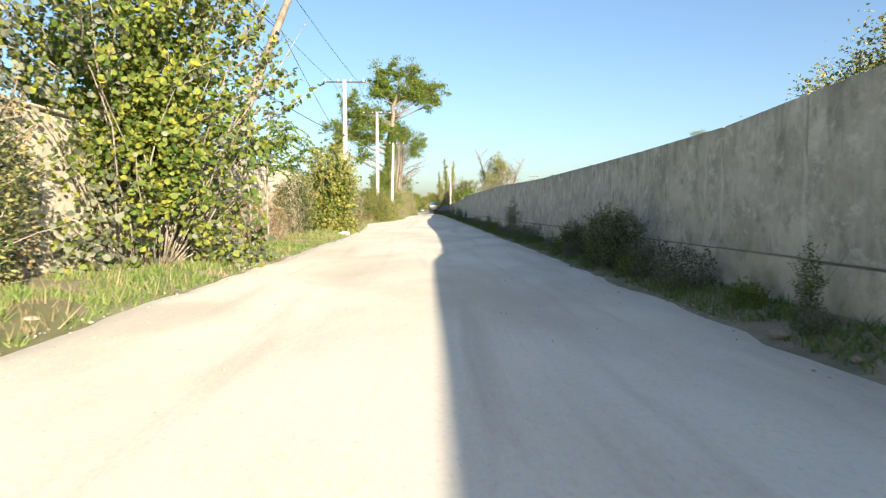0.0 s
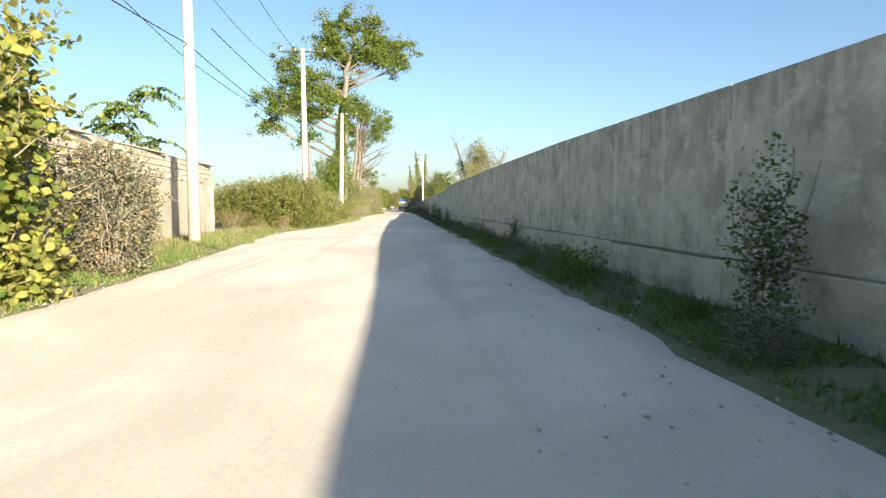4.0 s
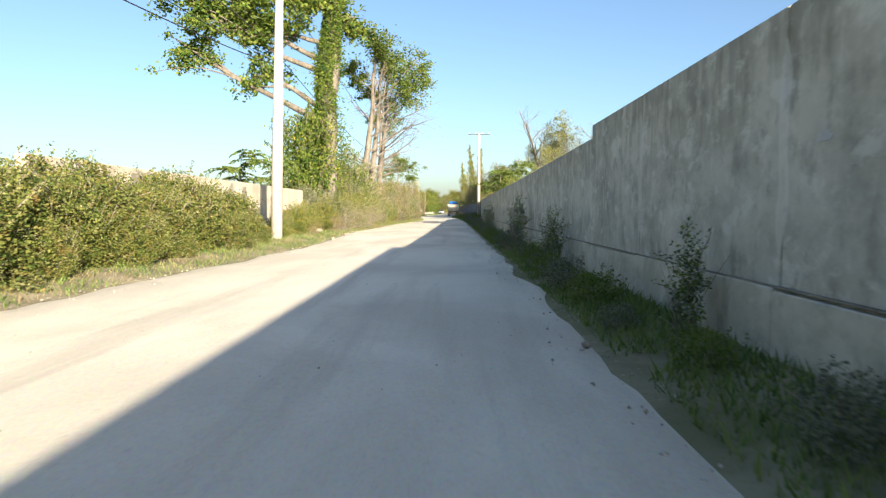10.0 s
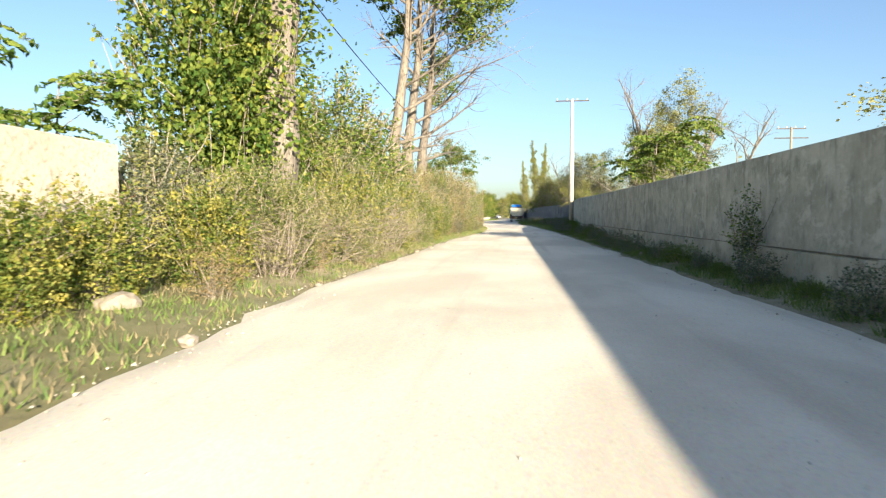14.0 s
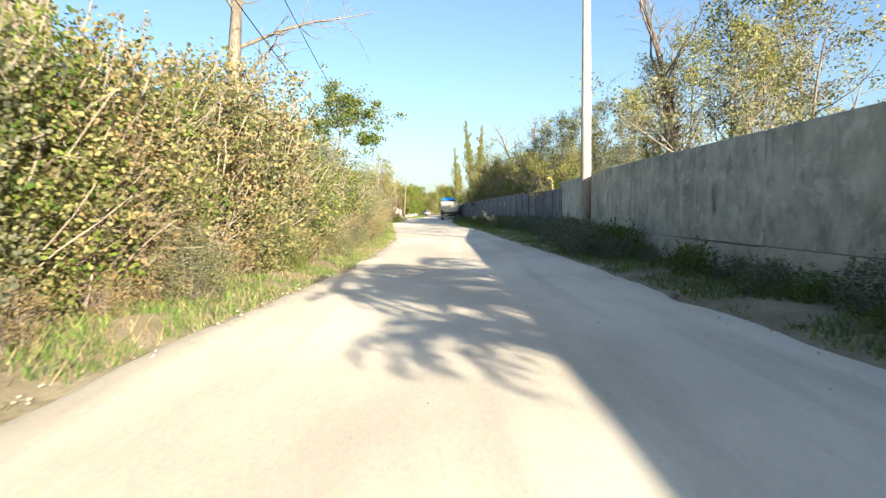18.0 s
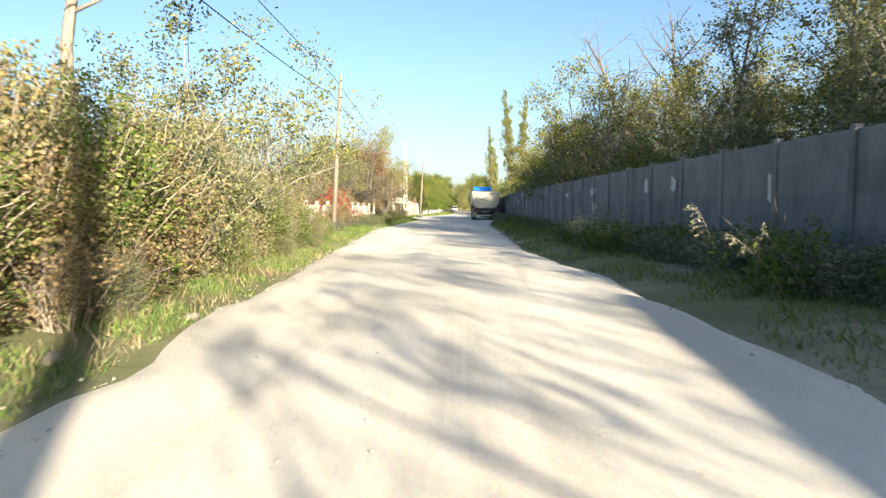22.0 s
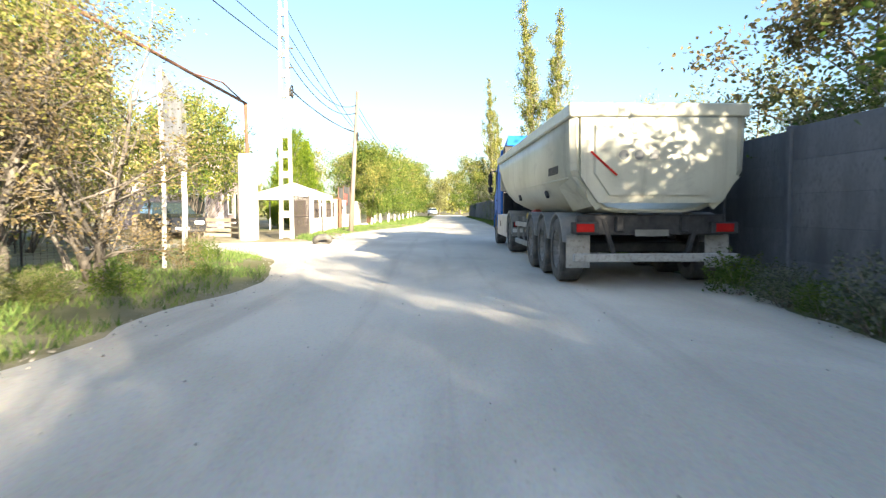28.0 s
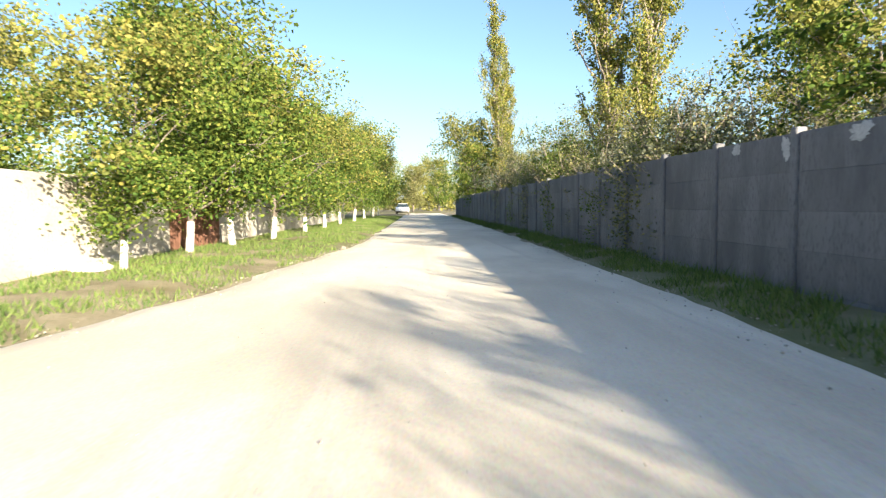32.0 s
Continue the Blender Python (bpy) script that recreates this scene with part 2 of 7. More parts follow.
POLEW = mat("pole_wood", (0.14, 0.115, 0.09), (0.245, 0.21, 0.168), scale=4, fine=30, bump=0.4, stretch=(1, 1, 0.1))
WIRE = mat("black_cable", (0.015, 0.015, 0.015), (0.03, 0.03, 0.03), bump=0, rough=0.6)
IRON = mat("dark_iron", (0.035, 0.03, 0.028), (0.07, 0.055, 0.045), scale=6, fine=50, bump=0.2, rough=0.6)
RUST = mat("rusty_steel", (0.11, 0.055, 0.035), (0.2, 0.1, 0.06), scale=5, fine=40, bump=0.3, rough=0.75)
BARK = mat("bark", (0.115, 0.1, 0.082), (0.235, 0.208, 0.172), scale=3.5, fine=24, c3=(0.08, 0.068, 0.054), bump=1.0, stretch=(1, 1, 0.22), bdist=0.05)
BARK_P = mat("pale_bark", (0.17, 0.15, 0.122), (0.32, 0.285, 0.235), scale=3.5, fine=24, c3=(0.11, 0.095, 0.075), bump=0.9, stretch=(1, 1, 0.2), bdist=0.05)
TWIG = mat("twig", (0.165, 0.138, 0.112), (0.33, 0.285, 0.232), scale=6, fine=30, bump=0.2, island=0.6)
LIME = mat("limewash", (0.62, 0.6, 0.54), (0.78, 0.76, 0.7), scale=6, fine=40, bump=0.3)
BARK_D = mat("dark_bark", (0.045, 0.038, 0.034), (0.09, 0.078, 0.068), scale=4, fine=26, bump=0.6, stretch=(1, 1, 0.25))
L_GREEN = leafmat("leaf_green", (0.0653, 0.123, 0.0232), (0.174, 0.225, 0.0435))
L_POP = leafmat("leaf_poplar_shrub", (0.07, 0.125, 0.027), (0.17, 0.215, 0.05), (0.38, 0.34, 0.055))
L_YEL = leafmat("leaf_yellowing", (0.14, 0.165, 0.045), (0.3, 0.295, 0.085), (0.4, 0.34, 0.08))
L_OLIVE = leafmat("leaf_olive", (0.13, 0.15, 0.055), (0.31, 0.30, 0.13))
L_BROWN = leafmat("leaf_brown", (0.174, 0.138, 0.0725), (0.362, 0.275, 0.138))
L_GREY = leafmat("leaf_greygreen", (0.102, 0.123, 0.0798), (0.246, 0.261, 0.181))
L_RED = leafmat("leaf_red", (0.27, 0.03, 0.035), (0.5, 0.08, 0.065))
L_DARK = leafmat("leaf_dark", (0.029, 0.0551, 0.0203), (0.087, 0.123, 0.0435))
L_HEDGE = leafmat("leaf_bramble", (0.075, 0.12, 0.028), (0.22, 0.245, 0.065), (0.27, 0.2, 0.07))
L_THUJA = leafmat("leaf_thuja", (0.09, 0.17, 0.012), (0.25, 0.31, 0.03))
L_PLUME = leafmat("plume_floret", (0.25, 0.27, 0.16), (0.4, 0.4, 0.26))


# ---- mesh helpers ----
def part(name, src, material, parent, label=""):
    """Links a bmesh or mesh as one mesh object under a thing or a part."""
    if isinstance(src, bmesh.types.BMesh):
        me = bpy.data.meshes.new(name)
        src.to_mesh(me)
        src.free()
    else:
        me = src
    if material and not me.materials:
        me.materials.append(material)
    ob = new(name, me)
    if parent:
        ob.parent = parent
    return tagged(ob, label)


def thing(name, label, category, at=(0, 0, 0), rz=0.0, group="", kind=""):
    ob = new(name)
    ob.empty_display_size = 0.3
    ob.matrix_basis = pose(*at, 0, 0, rz)
    return tagged(ob, label, category, group, kind)


def solid(name, src, material, label, category, at=(0, 0, 0), rz=0.0, group="", kind=""):
    """A thing that is one mesh."""
    ob = part(name, src, material, None)
    ob.matrix_basis = pose(*at, 0, 0, rz)
    return tagged(ob, label, category, group, kind)


def mesh_np(name, verts, faces):
    me = bpy.data.meshes.new(name)
    me.from_pydata([tuple(v) for v in verts], [], [tuple(f) for f in faces])
    me.update()
    return me


def box(bm, c, s, bevel=0.0, m=None):
    """A box of size s round c, with bevelled edges."""
    r = bmesh.ops.create_cube(bm, size=1.0)
    vs = r["verts"]
    bmesh.ops.scale(bm, vec=s, verts=vs)
    if bevel:
        es = list({e for v in vs for e in v.link_edges})
        rb = bmesh.ops.bevel(bm, geom=es, offset=bevel, segments=1, affect="EDGES")
        vs = list({v for f in rb["faces"] for v in f.verts} | {v for v in vs if v.is_valid})
    if m is not None:
        bmesh.ops.transform(bm, matrix=m, verts=vs)
    bmesh.ops.translate(bm, vec=c, verts=vs)
    return vs


def bx(c, s, bevel=0.0, m=None):
    bm = bmesh.new()
    box(bm, c, s, bevel, m)
    return bm


def tubes(paths, sides=6):
    """Tapered tubes along polylines of (point, radius); one numpy mesh."""
    V, Fc = [], []
    for pts in paths:
        base = len(V)
        n = len(pts)
        for i, (p, r) in enumerate(pts):
            p = Vector(p)
            a = Vector(pts[max(i - 1, 0)][0])
            b = Vector(pts[min(i + 1, n - 1)][0])
            d = (b - a).normalized() if (b - a).length > 1e-6 else Vector((0, 0, 1))
            u = d.orthogonal().normalized() if abs(d.z) < 0.9 else Vector((1, 0, 0)) - d * d.x
            u.normalize()
            w = d.cross(u)
            for k in range(sides):
                ang = 2 * math.pi * k / sides
                V.append(p + (u * math.cos(ang) + w * math.sin(ang)) * r)
        for i in range(n - 1):
            for k in range(sides):
                k2 = (k + 1) % sides
                Fc.append((base + i * sides + k, base + i * sides + k2, base + (i + 1) * sides + k2, base + (i + 1) * sides + k))
        Fc.append(tuple(base + k for k in reversed(range(sides))))
        Fc.append(tuple(base + (n - 1) * sides + k for k in range(sides)))
    return V, Fc


def tube_mesh(name, paths, sides=6, smooth=True):
    me = mesh_np(name, *tubes(paths, sides))
    if smooth:
        me.polygons.foreach_set("use_smooth", [True] * len(me.polygons))
    return me


def cyl(a, b, r, r2=None, sides=16):
    """A closed cylinder or cone from a to b as a mesh."""
    me = tube_mesh("cyl", [[(a, r), (b, r if r2 is None else r2)]], sides, False)
    return me


def leaves_mesh(name, centers, size, rng, droop=0.3, narrow=0.55, pile=1.0):
    """One small folded leaf at each centre: two triangles and a quad of real shape."""
    c = np.asarray(centers)
    n = len(c)
    d = rng.normal(size=(n, 3))
    d[:, 2] = d[:, 2] * 0.6 - droop
    d /= np.linalg.norm(d, axis=1)[:, None]
    q = rng.normal(size=(n, 3))
    u = np.cross(d, q)
    u /= np.linalg.norm(u, axis=1)[:, None]
    s = size * rng.uniform(0.6, 1.35, n)[:, None]
    up = np.cross(u, d)
    ring = []
    for along_, wide in ((-0.5, 0.0), (-0.2, 0.5), (0.18, 0.42), (0.5, 0.0), (0.18, -0.42), (-0.2, -0.5)):
        ring.append(c + d * s * along_ + u * s * narrow * wide + up * s * 0.22 * abs(wide))
    V = np.stack(ring, 1).reshape(-1, 3)
    me = bpy.data.meshes.new(name)
    me.vertices.add(6 * n)
    me.vertices.foreach_set("co", V.ravel())
    quads = np.array([(0, 1, 2, 3), (0, 3, 4, 5)])
    idx = (quads[None] + (np.arange(n) * 6)[:, None, None]).reshape(-1)
    me.loops.add(8 * n)
    me.loops.foreach_set("vertex_index", idx)
    me.polygons.add(2 * n)
    me.polygons.foreach_set("loop_start", np.arange(2 * n) * 4)
    me.update(calc_edges=True)
    return me


def branch(rng, start, heading, length, radius, segs=5, wander=0.18, lift=0.05, tip=0.25):
    """A crooked polyline of (point, radius)."""
    p, d = Vector(start), Vector(heading).normalized()
    out = [(p.copy(), radius)]
    for i in range(segs):
        d = (d + Vector(rng.normal(size=3)) * wander + Vector((0, 0, lift))).normalized()
        p = p + d * (length / segs)
        out.append((p.copy(), radius * (1 - (1 - tip) * (i + 1) / segs)))
    return out


def along(pts, f):
    i = min(int(f * (len(pts) - 1)), len(pts) - 2)
    k = f * (len(pts) - 1) - i
    return Vector(pts[i][0]).lerp(Vector(pts[i + 1][0]), k), pts[i][1] * (1 - k) + pts[i + 1][1] * k


def make_tree(name, label, category, seed, height, trunk_r, spread, leaf, n_leaf, leaf_size, clear=0.3, limbs=12, stems=1, bark=None,
              up=0.5, twigs=4, lean=(0, 0), clump=0.35, leaf2=None, frac2=0.3, column=False, trunk_name="trunk", lime=0.0, tipfill=0.35, group="", per=24, tip=0.12):
    """A tree or shrub: tapered trunk, limbs and twigs as one part, leaves in uneven clumps as another."""
    rng = np.random.default_rng(seed)
    root = thing(name, label, category, group=group)
    paths, ends = [], []
    for s in range(stems):
        a = rng.uniform(0, 6.28)
        off = Vector((math.cos(a), math.sin(a), 0)) * (0 if stems == 1 else rng.uniform(0.05, 0.28 * spread))
        head = Vector((lean[0], lean[1], 1)) if stems == 1 else Vector((math.cos(a) * 0.45 * rng.uniform(0.2, 1), math.sin(a) * 0.45 * rng.uniform(0.2, 1), 1))
        h = height * (1 if stems == 1 else rng.uniform(0.6, 1.0))
        main = branch(rng, off - Vector((0, 0, 0.08)), head, h, trunk_r * (1 if stems == 1 else rng.uniform(0.6, 1)), segs=8, wander=0.07 if stems == 1 else 0.12, lift=0.03, tip=tip)
        if stems == 1:
            main[0] = (main[0][0], trunk_r * 1.25)
        paths.append(main)
        nl = max(2, limbs if stems == 1 else limbs // stems + 2)
        for k in range(nl):
            f = clear + (1 - clear) * (k + rng.uniform(0.1, 0.9)) / nl
            p, r = along(main, min(f, 0.97))
            az = k * 2.4 + rng.uniform(-0.6, 0.6)
            upk = up + (1.6 if column else 0)
            head2 = Vector((math.cos(az), math.sin(az), upk * rng.uniform(0.6, 1.4)))
            prof = (1.1 - abs(f - 0.55) * 1.3) if not column else 0.9 - 0.5 * f
            ln = spread * max(0.25, prof) * rng.uniform(0.65, 1.25)
            lb = branch(rng, p, head2, ln, r * 0.55, segs=5, wander=0.2, lift=0.06)
            paths.append(lb)
            for q in range(twigs):
                f2 = rng.uniform(0.3, 1.0)
                p2, r2 = along(lb, min(f2, 0.98))
                d2 = (Vector(lb[-1][0]) - Vector(lb[0][0])).normalized() + Vector(rng.normal(size=3)) * 0.7
                tw = branch(rng, p2, d2, ln * rng.uniform(0.25, 0.5), r2 * 0.5, segs=3, wander=0.25, lift=0.02, tip=0.3)
                paths.append(tw)
                ends.append(tw)
            ends.append(lb)
        ends.append(main[-3:])
    part(trunk_name, tube_mesh(name + "_" + trunk_name, paths, 6), bark or BARK, root)
    if lime:
        part("limewash_band", tube_mesh("limewash", [[(main[0][0], trunk_r * 1.3), (main[1][0], trunk_r * 1.08), (Vector(main[1][0]).lerp(Vector(main[2][0]), lime), trunk_r * 0.98)]], 8), LIME, root, "white limewash on lower trunk")
    if n_leaf:
        K = max(24, n_leaf // per)
        wts = rng.uniform(0.15, 1.0, len(ends)) ** 1.5
        pick = rng.choice(len(ends), K, p=wts / wts.sum())
        cc = np.array([along(ends[i], rng.uniform(tipfill, 1.0))[0] for i in pick])
        cc += rng.normal(size=cc.shape) * clump * spread * 0.12
        rad = (leaf_size * 1.9 + 0.02) * rng.uniform(0.6, 1.5, K)
        which = rng.integers(0, K, n_leaf)
        C = cc[which] + rng.normal(size=(n_leaf, 3)) * rad[which][:, None] * np.array([1, 1, 0.75])
        C[:, 2] = np.maximum(C[:, 2], 0.05)
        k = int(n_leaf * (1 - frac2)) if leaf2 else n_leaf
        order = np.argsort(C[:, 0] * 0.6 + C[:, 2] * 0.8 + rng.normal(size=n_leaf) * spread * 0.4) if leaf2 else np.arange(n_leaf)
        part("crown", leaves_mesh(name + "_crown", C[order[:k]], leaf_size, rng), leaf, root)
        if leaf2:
            part("turned_leaves", leaves_mesh(name + "_turned_or_sunlit", C[order[k:]], leaf_size, rng), leaf2, root, "turned autumn leaves")
    return root


def fbm(p, f, seed):
    return noise.noise(Vector((p[0] * f + seed * 3.1, p[1] * f - seed * 1.7, p[2] * f + seed))) + 0.5 * noise.noise(Vector((p[0] * f * 2.3, p[1] * f * 2.3 + seed, p[2] * f * 2.3)))


def mound(name, label, category, seed, a, b, h, leaf, n, size, leaf2=None, frac2=0.3, amp=0.22, holes=-0.45, depth=0.1, shoots=24, shoot=0.5, twigs=40, low=0.42, bark=None, group="", droop=0.3, narrow=0.6):
    """A dense shrub: leaves in an uneven shell over crooked stems, with holes, lumps and stray shoots."""
    rg = np.random.default_rng(seed)
    root = thing(name, label, category, group=group)
    d = rg.normal(size=(int(n * 1.6), 3))
    d /= np.linalg.norm(d, axis=1)[:, None]
    d = d[d[:, 2] > -0.75]
    ctr = np.array([0, 0, h * low])
    rad = np.array([a, b, h * (1 - low)])
    C, tone = [], []
    dep = np.minimum(rg.gamma(1.1, depth, len(d)), 0.75)
    jit = rg.normal(size=d.shape) * size * 0.5
    for i, v in enumerate(d):
        w = fbm(v, 1.7, seed)
        q = fbm(v, 5.0, seed + 5)
        if q < holes and dep[i] < 0.35:
            continue
        C.append(ctr + v * rad * (1 + amp * w + amp * 0.45 * q) * (1 - dep[i]) + jit[i])
        tone.append(w + q * 0.6)
        if len(C) >= n:
            break
    C, tone = np.array(C), np.array(tone)
    paths, extra = [], []
    for k in range(twigs):
        v = d[k]
        e = ctr + v * rad * (0.95 + amp * fbm(v, 1.7, seed))
        e[2] = max(e[2], 0.3)
        st = Vector((v[0] * a * 0.25, v[1] * b * 0.25, -0.05))
        paths.append(branch(rg, st, Vector(e) - st, (Vector(e) - st).length, 0.005 + 0.0028 * h, segs=5, wander=0.12, lift=0.02, tip=0.3))
    for k in range(shoots):
        v = d[-1 - k]
        if v[2] < 0.05:
            v = v * np.array([1, 1, -1]) + np.array([0, 0, 0.1])
        e = ctr + v * rad * (0.85 + amp * fbm(v, 1.7, seed))
        sh = branch(rg, e, Vector(v) + Vector((0, 0, 0.8)), shoot * rg.uniform(0.5, 1.4), 0.006 + 0.002 * h, segs=4, wander=0.2, lift=-0.03, tip=0.3)
        paths.append(sh)
        for q in range(int(10 + 14 * shoot)):
            extra.append(np.array(along(sh, rg.uniform(0.1, 1.0))[0]) + rg.normal(size=3) * size * 0.55)
    tagged(part("branchwork", tube_mesh(name + "_branchwork", paths, 4), bark or TWIG, root), kind="stuff")
    if extra:
        C = np.concatenate([C, np.array(extra)])
        tone = np.concatenate([tone, rg.normal(size=len(extra)) * 0.5 + 0.3])
    C[:, 2] = np.abs(C[:, 2]) + 0.02
    order = np.argsort(tone + rg.normal(size=len(C)) * 0.35)
    k = int(len(C) * (1 - frac2)) if leaf2 else len(C)
    part("foliage", leaves_mesh(name + "_foliage", C[order[:k]], size, rg, droop, narrow), leaf, root)
    if leaf2:
        part("turned_leaves", leaves_mesh(name + "_turned_or_sunlit", C[order[k:]], size, rg, droop, narrow), leaf2, root, "paler turned leaves")
    return root


def lobed_tree(name, label, seed, trunk, r0, lobes, leaf, n_leaf, size, leaf2=None, bark=None, dead=(), group="", clumps=26, fill=0.55):
    """A big tree drawn by its masses: trunk through given points, a limb to each lobe (x, y, z, rx, rz), leaf clumps in it."""
    rg = np.random.default_rng(seed)
    root = thing(name, label, "tree", group=group)
    main = []
    for i in range(len(trunk) - 1):
        for k in range(4):
            p = Vector(trunk[i]).lerp(Vector(trunk[i + 1]), k / 4)
            f = (i + k / 4) / (len(trunk) - 1)
            main.append((p + Vector(rg.normal(size=3)) * 0.07, r0 * (1.25 if i + k == 0 else 1 - 0.8 * f)))
    main.append((Vector(trunk[-1]), r0 * 0.15))
    paths, cc, vol = [main], [], sum(l[3] ** 2 * l[4] for l in lobes)
    for x, y, z, rx, rz_ in lobes:
        c = Vector((x, y, z))
        f = min(0.95, max(0.2, (z - 0.55 * c.xy.length - rz_ * 0.5) / main[-1][0].z))
        p, r = along(main, f)
        lb = branch(rg, p, c - p + Vector((0, 0, -0.15 * (c - p).length)), (c - p).length, r * 0.42, segs=6, wander=0.14, lift=0.04, tip=0.3)
        sh = c - lb[-1][0]
        lb = [(q + sh * (i / 6) ** 1.5, rr) for i, (q, rr) in enumerate(lb)]
        paths.append(lb)
        subs = []
        for k in range(6):
            v = Vector(rg.normal(size=3)).normalized() * rg.uniform(0.45, 1.15)
            subs.append((c + Vector((v.x * rx, v.y * rx, v.z * rz_)), rg.uniform(0.22, 0.5)))
        for k in range(max(6, int(clumps * rx * rx * rz_ / vol))):
            sc, sr = subs[k % 6]
            v = Vector(rg.normal(size=3))
            e = sc + Vector((v.x * rx, v.y * rx, v.z * rz_)) * sr * 0.8
            s0, rr = along(lb, rg.uniform(0.45, 0.98))
            tw = branch(rg, s0, e - s0, (e - s0).length, max(rr * 0.45, 0.02), segs=4, wander=0.16, lift=0.02, tip=0.25)
            paths.append(tw)
            for f_ in (1.0, 0.8, 0.55):
                cc.append((along(tw, f_)[0] + Vector(rg.normal(size=3)) * 0.22, rx))
        for k in range(5):
            cc.append((along(lb, rg.uniform(0.55, 1.0))[0] + Vector(rg.normal(size=3)) * 0.45, rx))
    for a, b in dead:
        p, r = along(main, a)
        lb = branch(rg, p, Vector(b), Vector(b).length, r * 0.36, segs=7, wander=0.16, lift=0.05, tip=0.15)
        paths.append(lb)
        for k in range(11):
            q, rr = along(lb, rg.uniform(0.2, 0.98))
            t2 = branch(rg, q, Vector(b).normalized() + Vector(rg.normal(size=3)) * 0.6, Vector(b).length * rg.uniform(0.2, 0.45), rr * 0.5, segs=4, wander=0.2, lift=0.04)
            paths.append(t2)
            for j in range(2):
                q2, r2 = along(t2, rg.uniform(0.3, 0.95))
                paths.append(branch(rg, q2, Vector(rg.normal(size=3)) + Vector((0, 0, 0.4)), Vector(b).length * 0.12, r2 * 0.6, segs=3, wander=0.2))
    part("trunk", tube_mesh(name + "_trunk", paths, 8), bark or BARK, root)
    if n_leaf:
        wt = rg.uniform(0.1, 1.0, len(cc)) ** 1.6
        w = rg.choice(len(cc), n_leaf, p=wt / wt.sum())
        base = np.array([c for c, _ in cc])
        rr = np.array([max(fill * (0.75 + 0.16 * rx), 0.35) for _, rx in cc]) * rg.uniform(0.6, 1.4, len(cc))
        C = base[w] + rg.normal(size=(n_leaf, 3)) * rr[w][:, None] * np.array([1, 1, 0.62]) * 0.75
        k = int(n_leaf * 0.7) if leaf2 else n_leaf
        # mostly the upper leaves take leaf2: sunlight on the crown put into leaf colour
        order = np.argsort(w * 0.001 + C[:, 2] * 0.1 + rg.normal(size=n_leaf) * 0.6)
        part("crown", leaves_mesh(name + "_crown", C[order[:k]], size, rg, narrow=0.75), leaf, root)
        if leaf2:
            part("turned_leaves", leaves_mesh(name + "_turned_or_sunlit", C[order[k:]], size, rg, narrow=0.75), leaf2, root, "upper leaves coloured paler, as if sunlit")
    return root


def column_tree(name, label, seed, height, r0, leaf, n_leaf, size, leaf2, group):
    """A slender poplar: one leader, steep side branches of very uneven length with leaf sprays all along, gaps between."""
    rg = np.random.default_rng(seed)
    root = thing(name, label, "tree", group=group)
    lead = branch(rg, (0, 0, -0.1), (0, 0, 1), height, r0, segs=12, wander=0.03, lift=0.03, tip=0.06)
    paths, sprays = [lead], []
    for i in range(120):
        f = 0.1 + 0.89 * (i + rg.uniform(0, 1)) / 120
        p, r = along(lead, min(f, 0.985))
        az = i * 2.4 + rg.uniform(-0.6, 0.6)
        ln = (5.0 - 3.9 * f) * rg.uniform(0.25, 1.0) * (1.0 + 0.35 * math.sin(f * 31 + az))
        b = branch(rg, p, (math.cos(az), math.sin(az), rg.uniform(0.7, 1.9)), ln, max(r * 0.35, 0.018), segs=5, wander=0.16, lift=0.22, tip=0.2)
        paths.append(b)
        for q in range(3):
            p2, r2 = along(b, rg.uniform(0.3, 0.9))
            tw = branch(rg, p2, Vector(rg.normal(size=3)) * 0.7 + Vector((0, 0, 0.9)), ln * 0.35, max(r2 * 0.5, 0.01), segs=3, wander=0.2, lift=0.1)
            paths.append(tw)
            if rg.uniform() > 0.25:
                sprays.append((tw, rg.uniform(0.2, 1.0) * ln))
        if rg.uniform() > 0.25:
            sprays.append((b, rg.uniform(0.4, 1.0) * ln * 1.5))
    w = np.array([q for _, q in sprays])
    pick = rg.choice(len(sprays), n_leaf, p=w / w.sum())
    C = np.array([tuple(along(sprays[i][0], f)[0]) for i, f in zip(pick, rg.uniform(0.15, 1.0, n_leaf))])
    C += rg.normal(size=C.shape) * np.array([0.15, 0.15, 0.17])
    part("trunk", tube_mesh(name + "_trunk", paths, 5), BARK_P, root)
    k = int(n_leaf * 0.62)
    part("crown", leaves_mesh(name + "_crown", C[:k], size, rg, narrow=0.75), leaf, root)
    part("green_leaves", leaves_mesh(name + "_green", C[k:], size, rg, narrow=0.75), leaf2, root, "greener inner leaves")
    return root


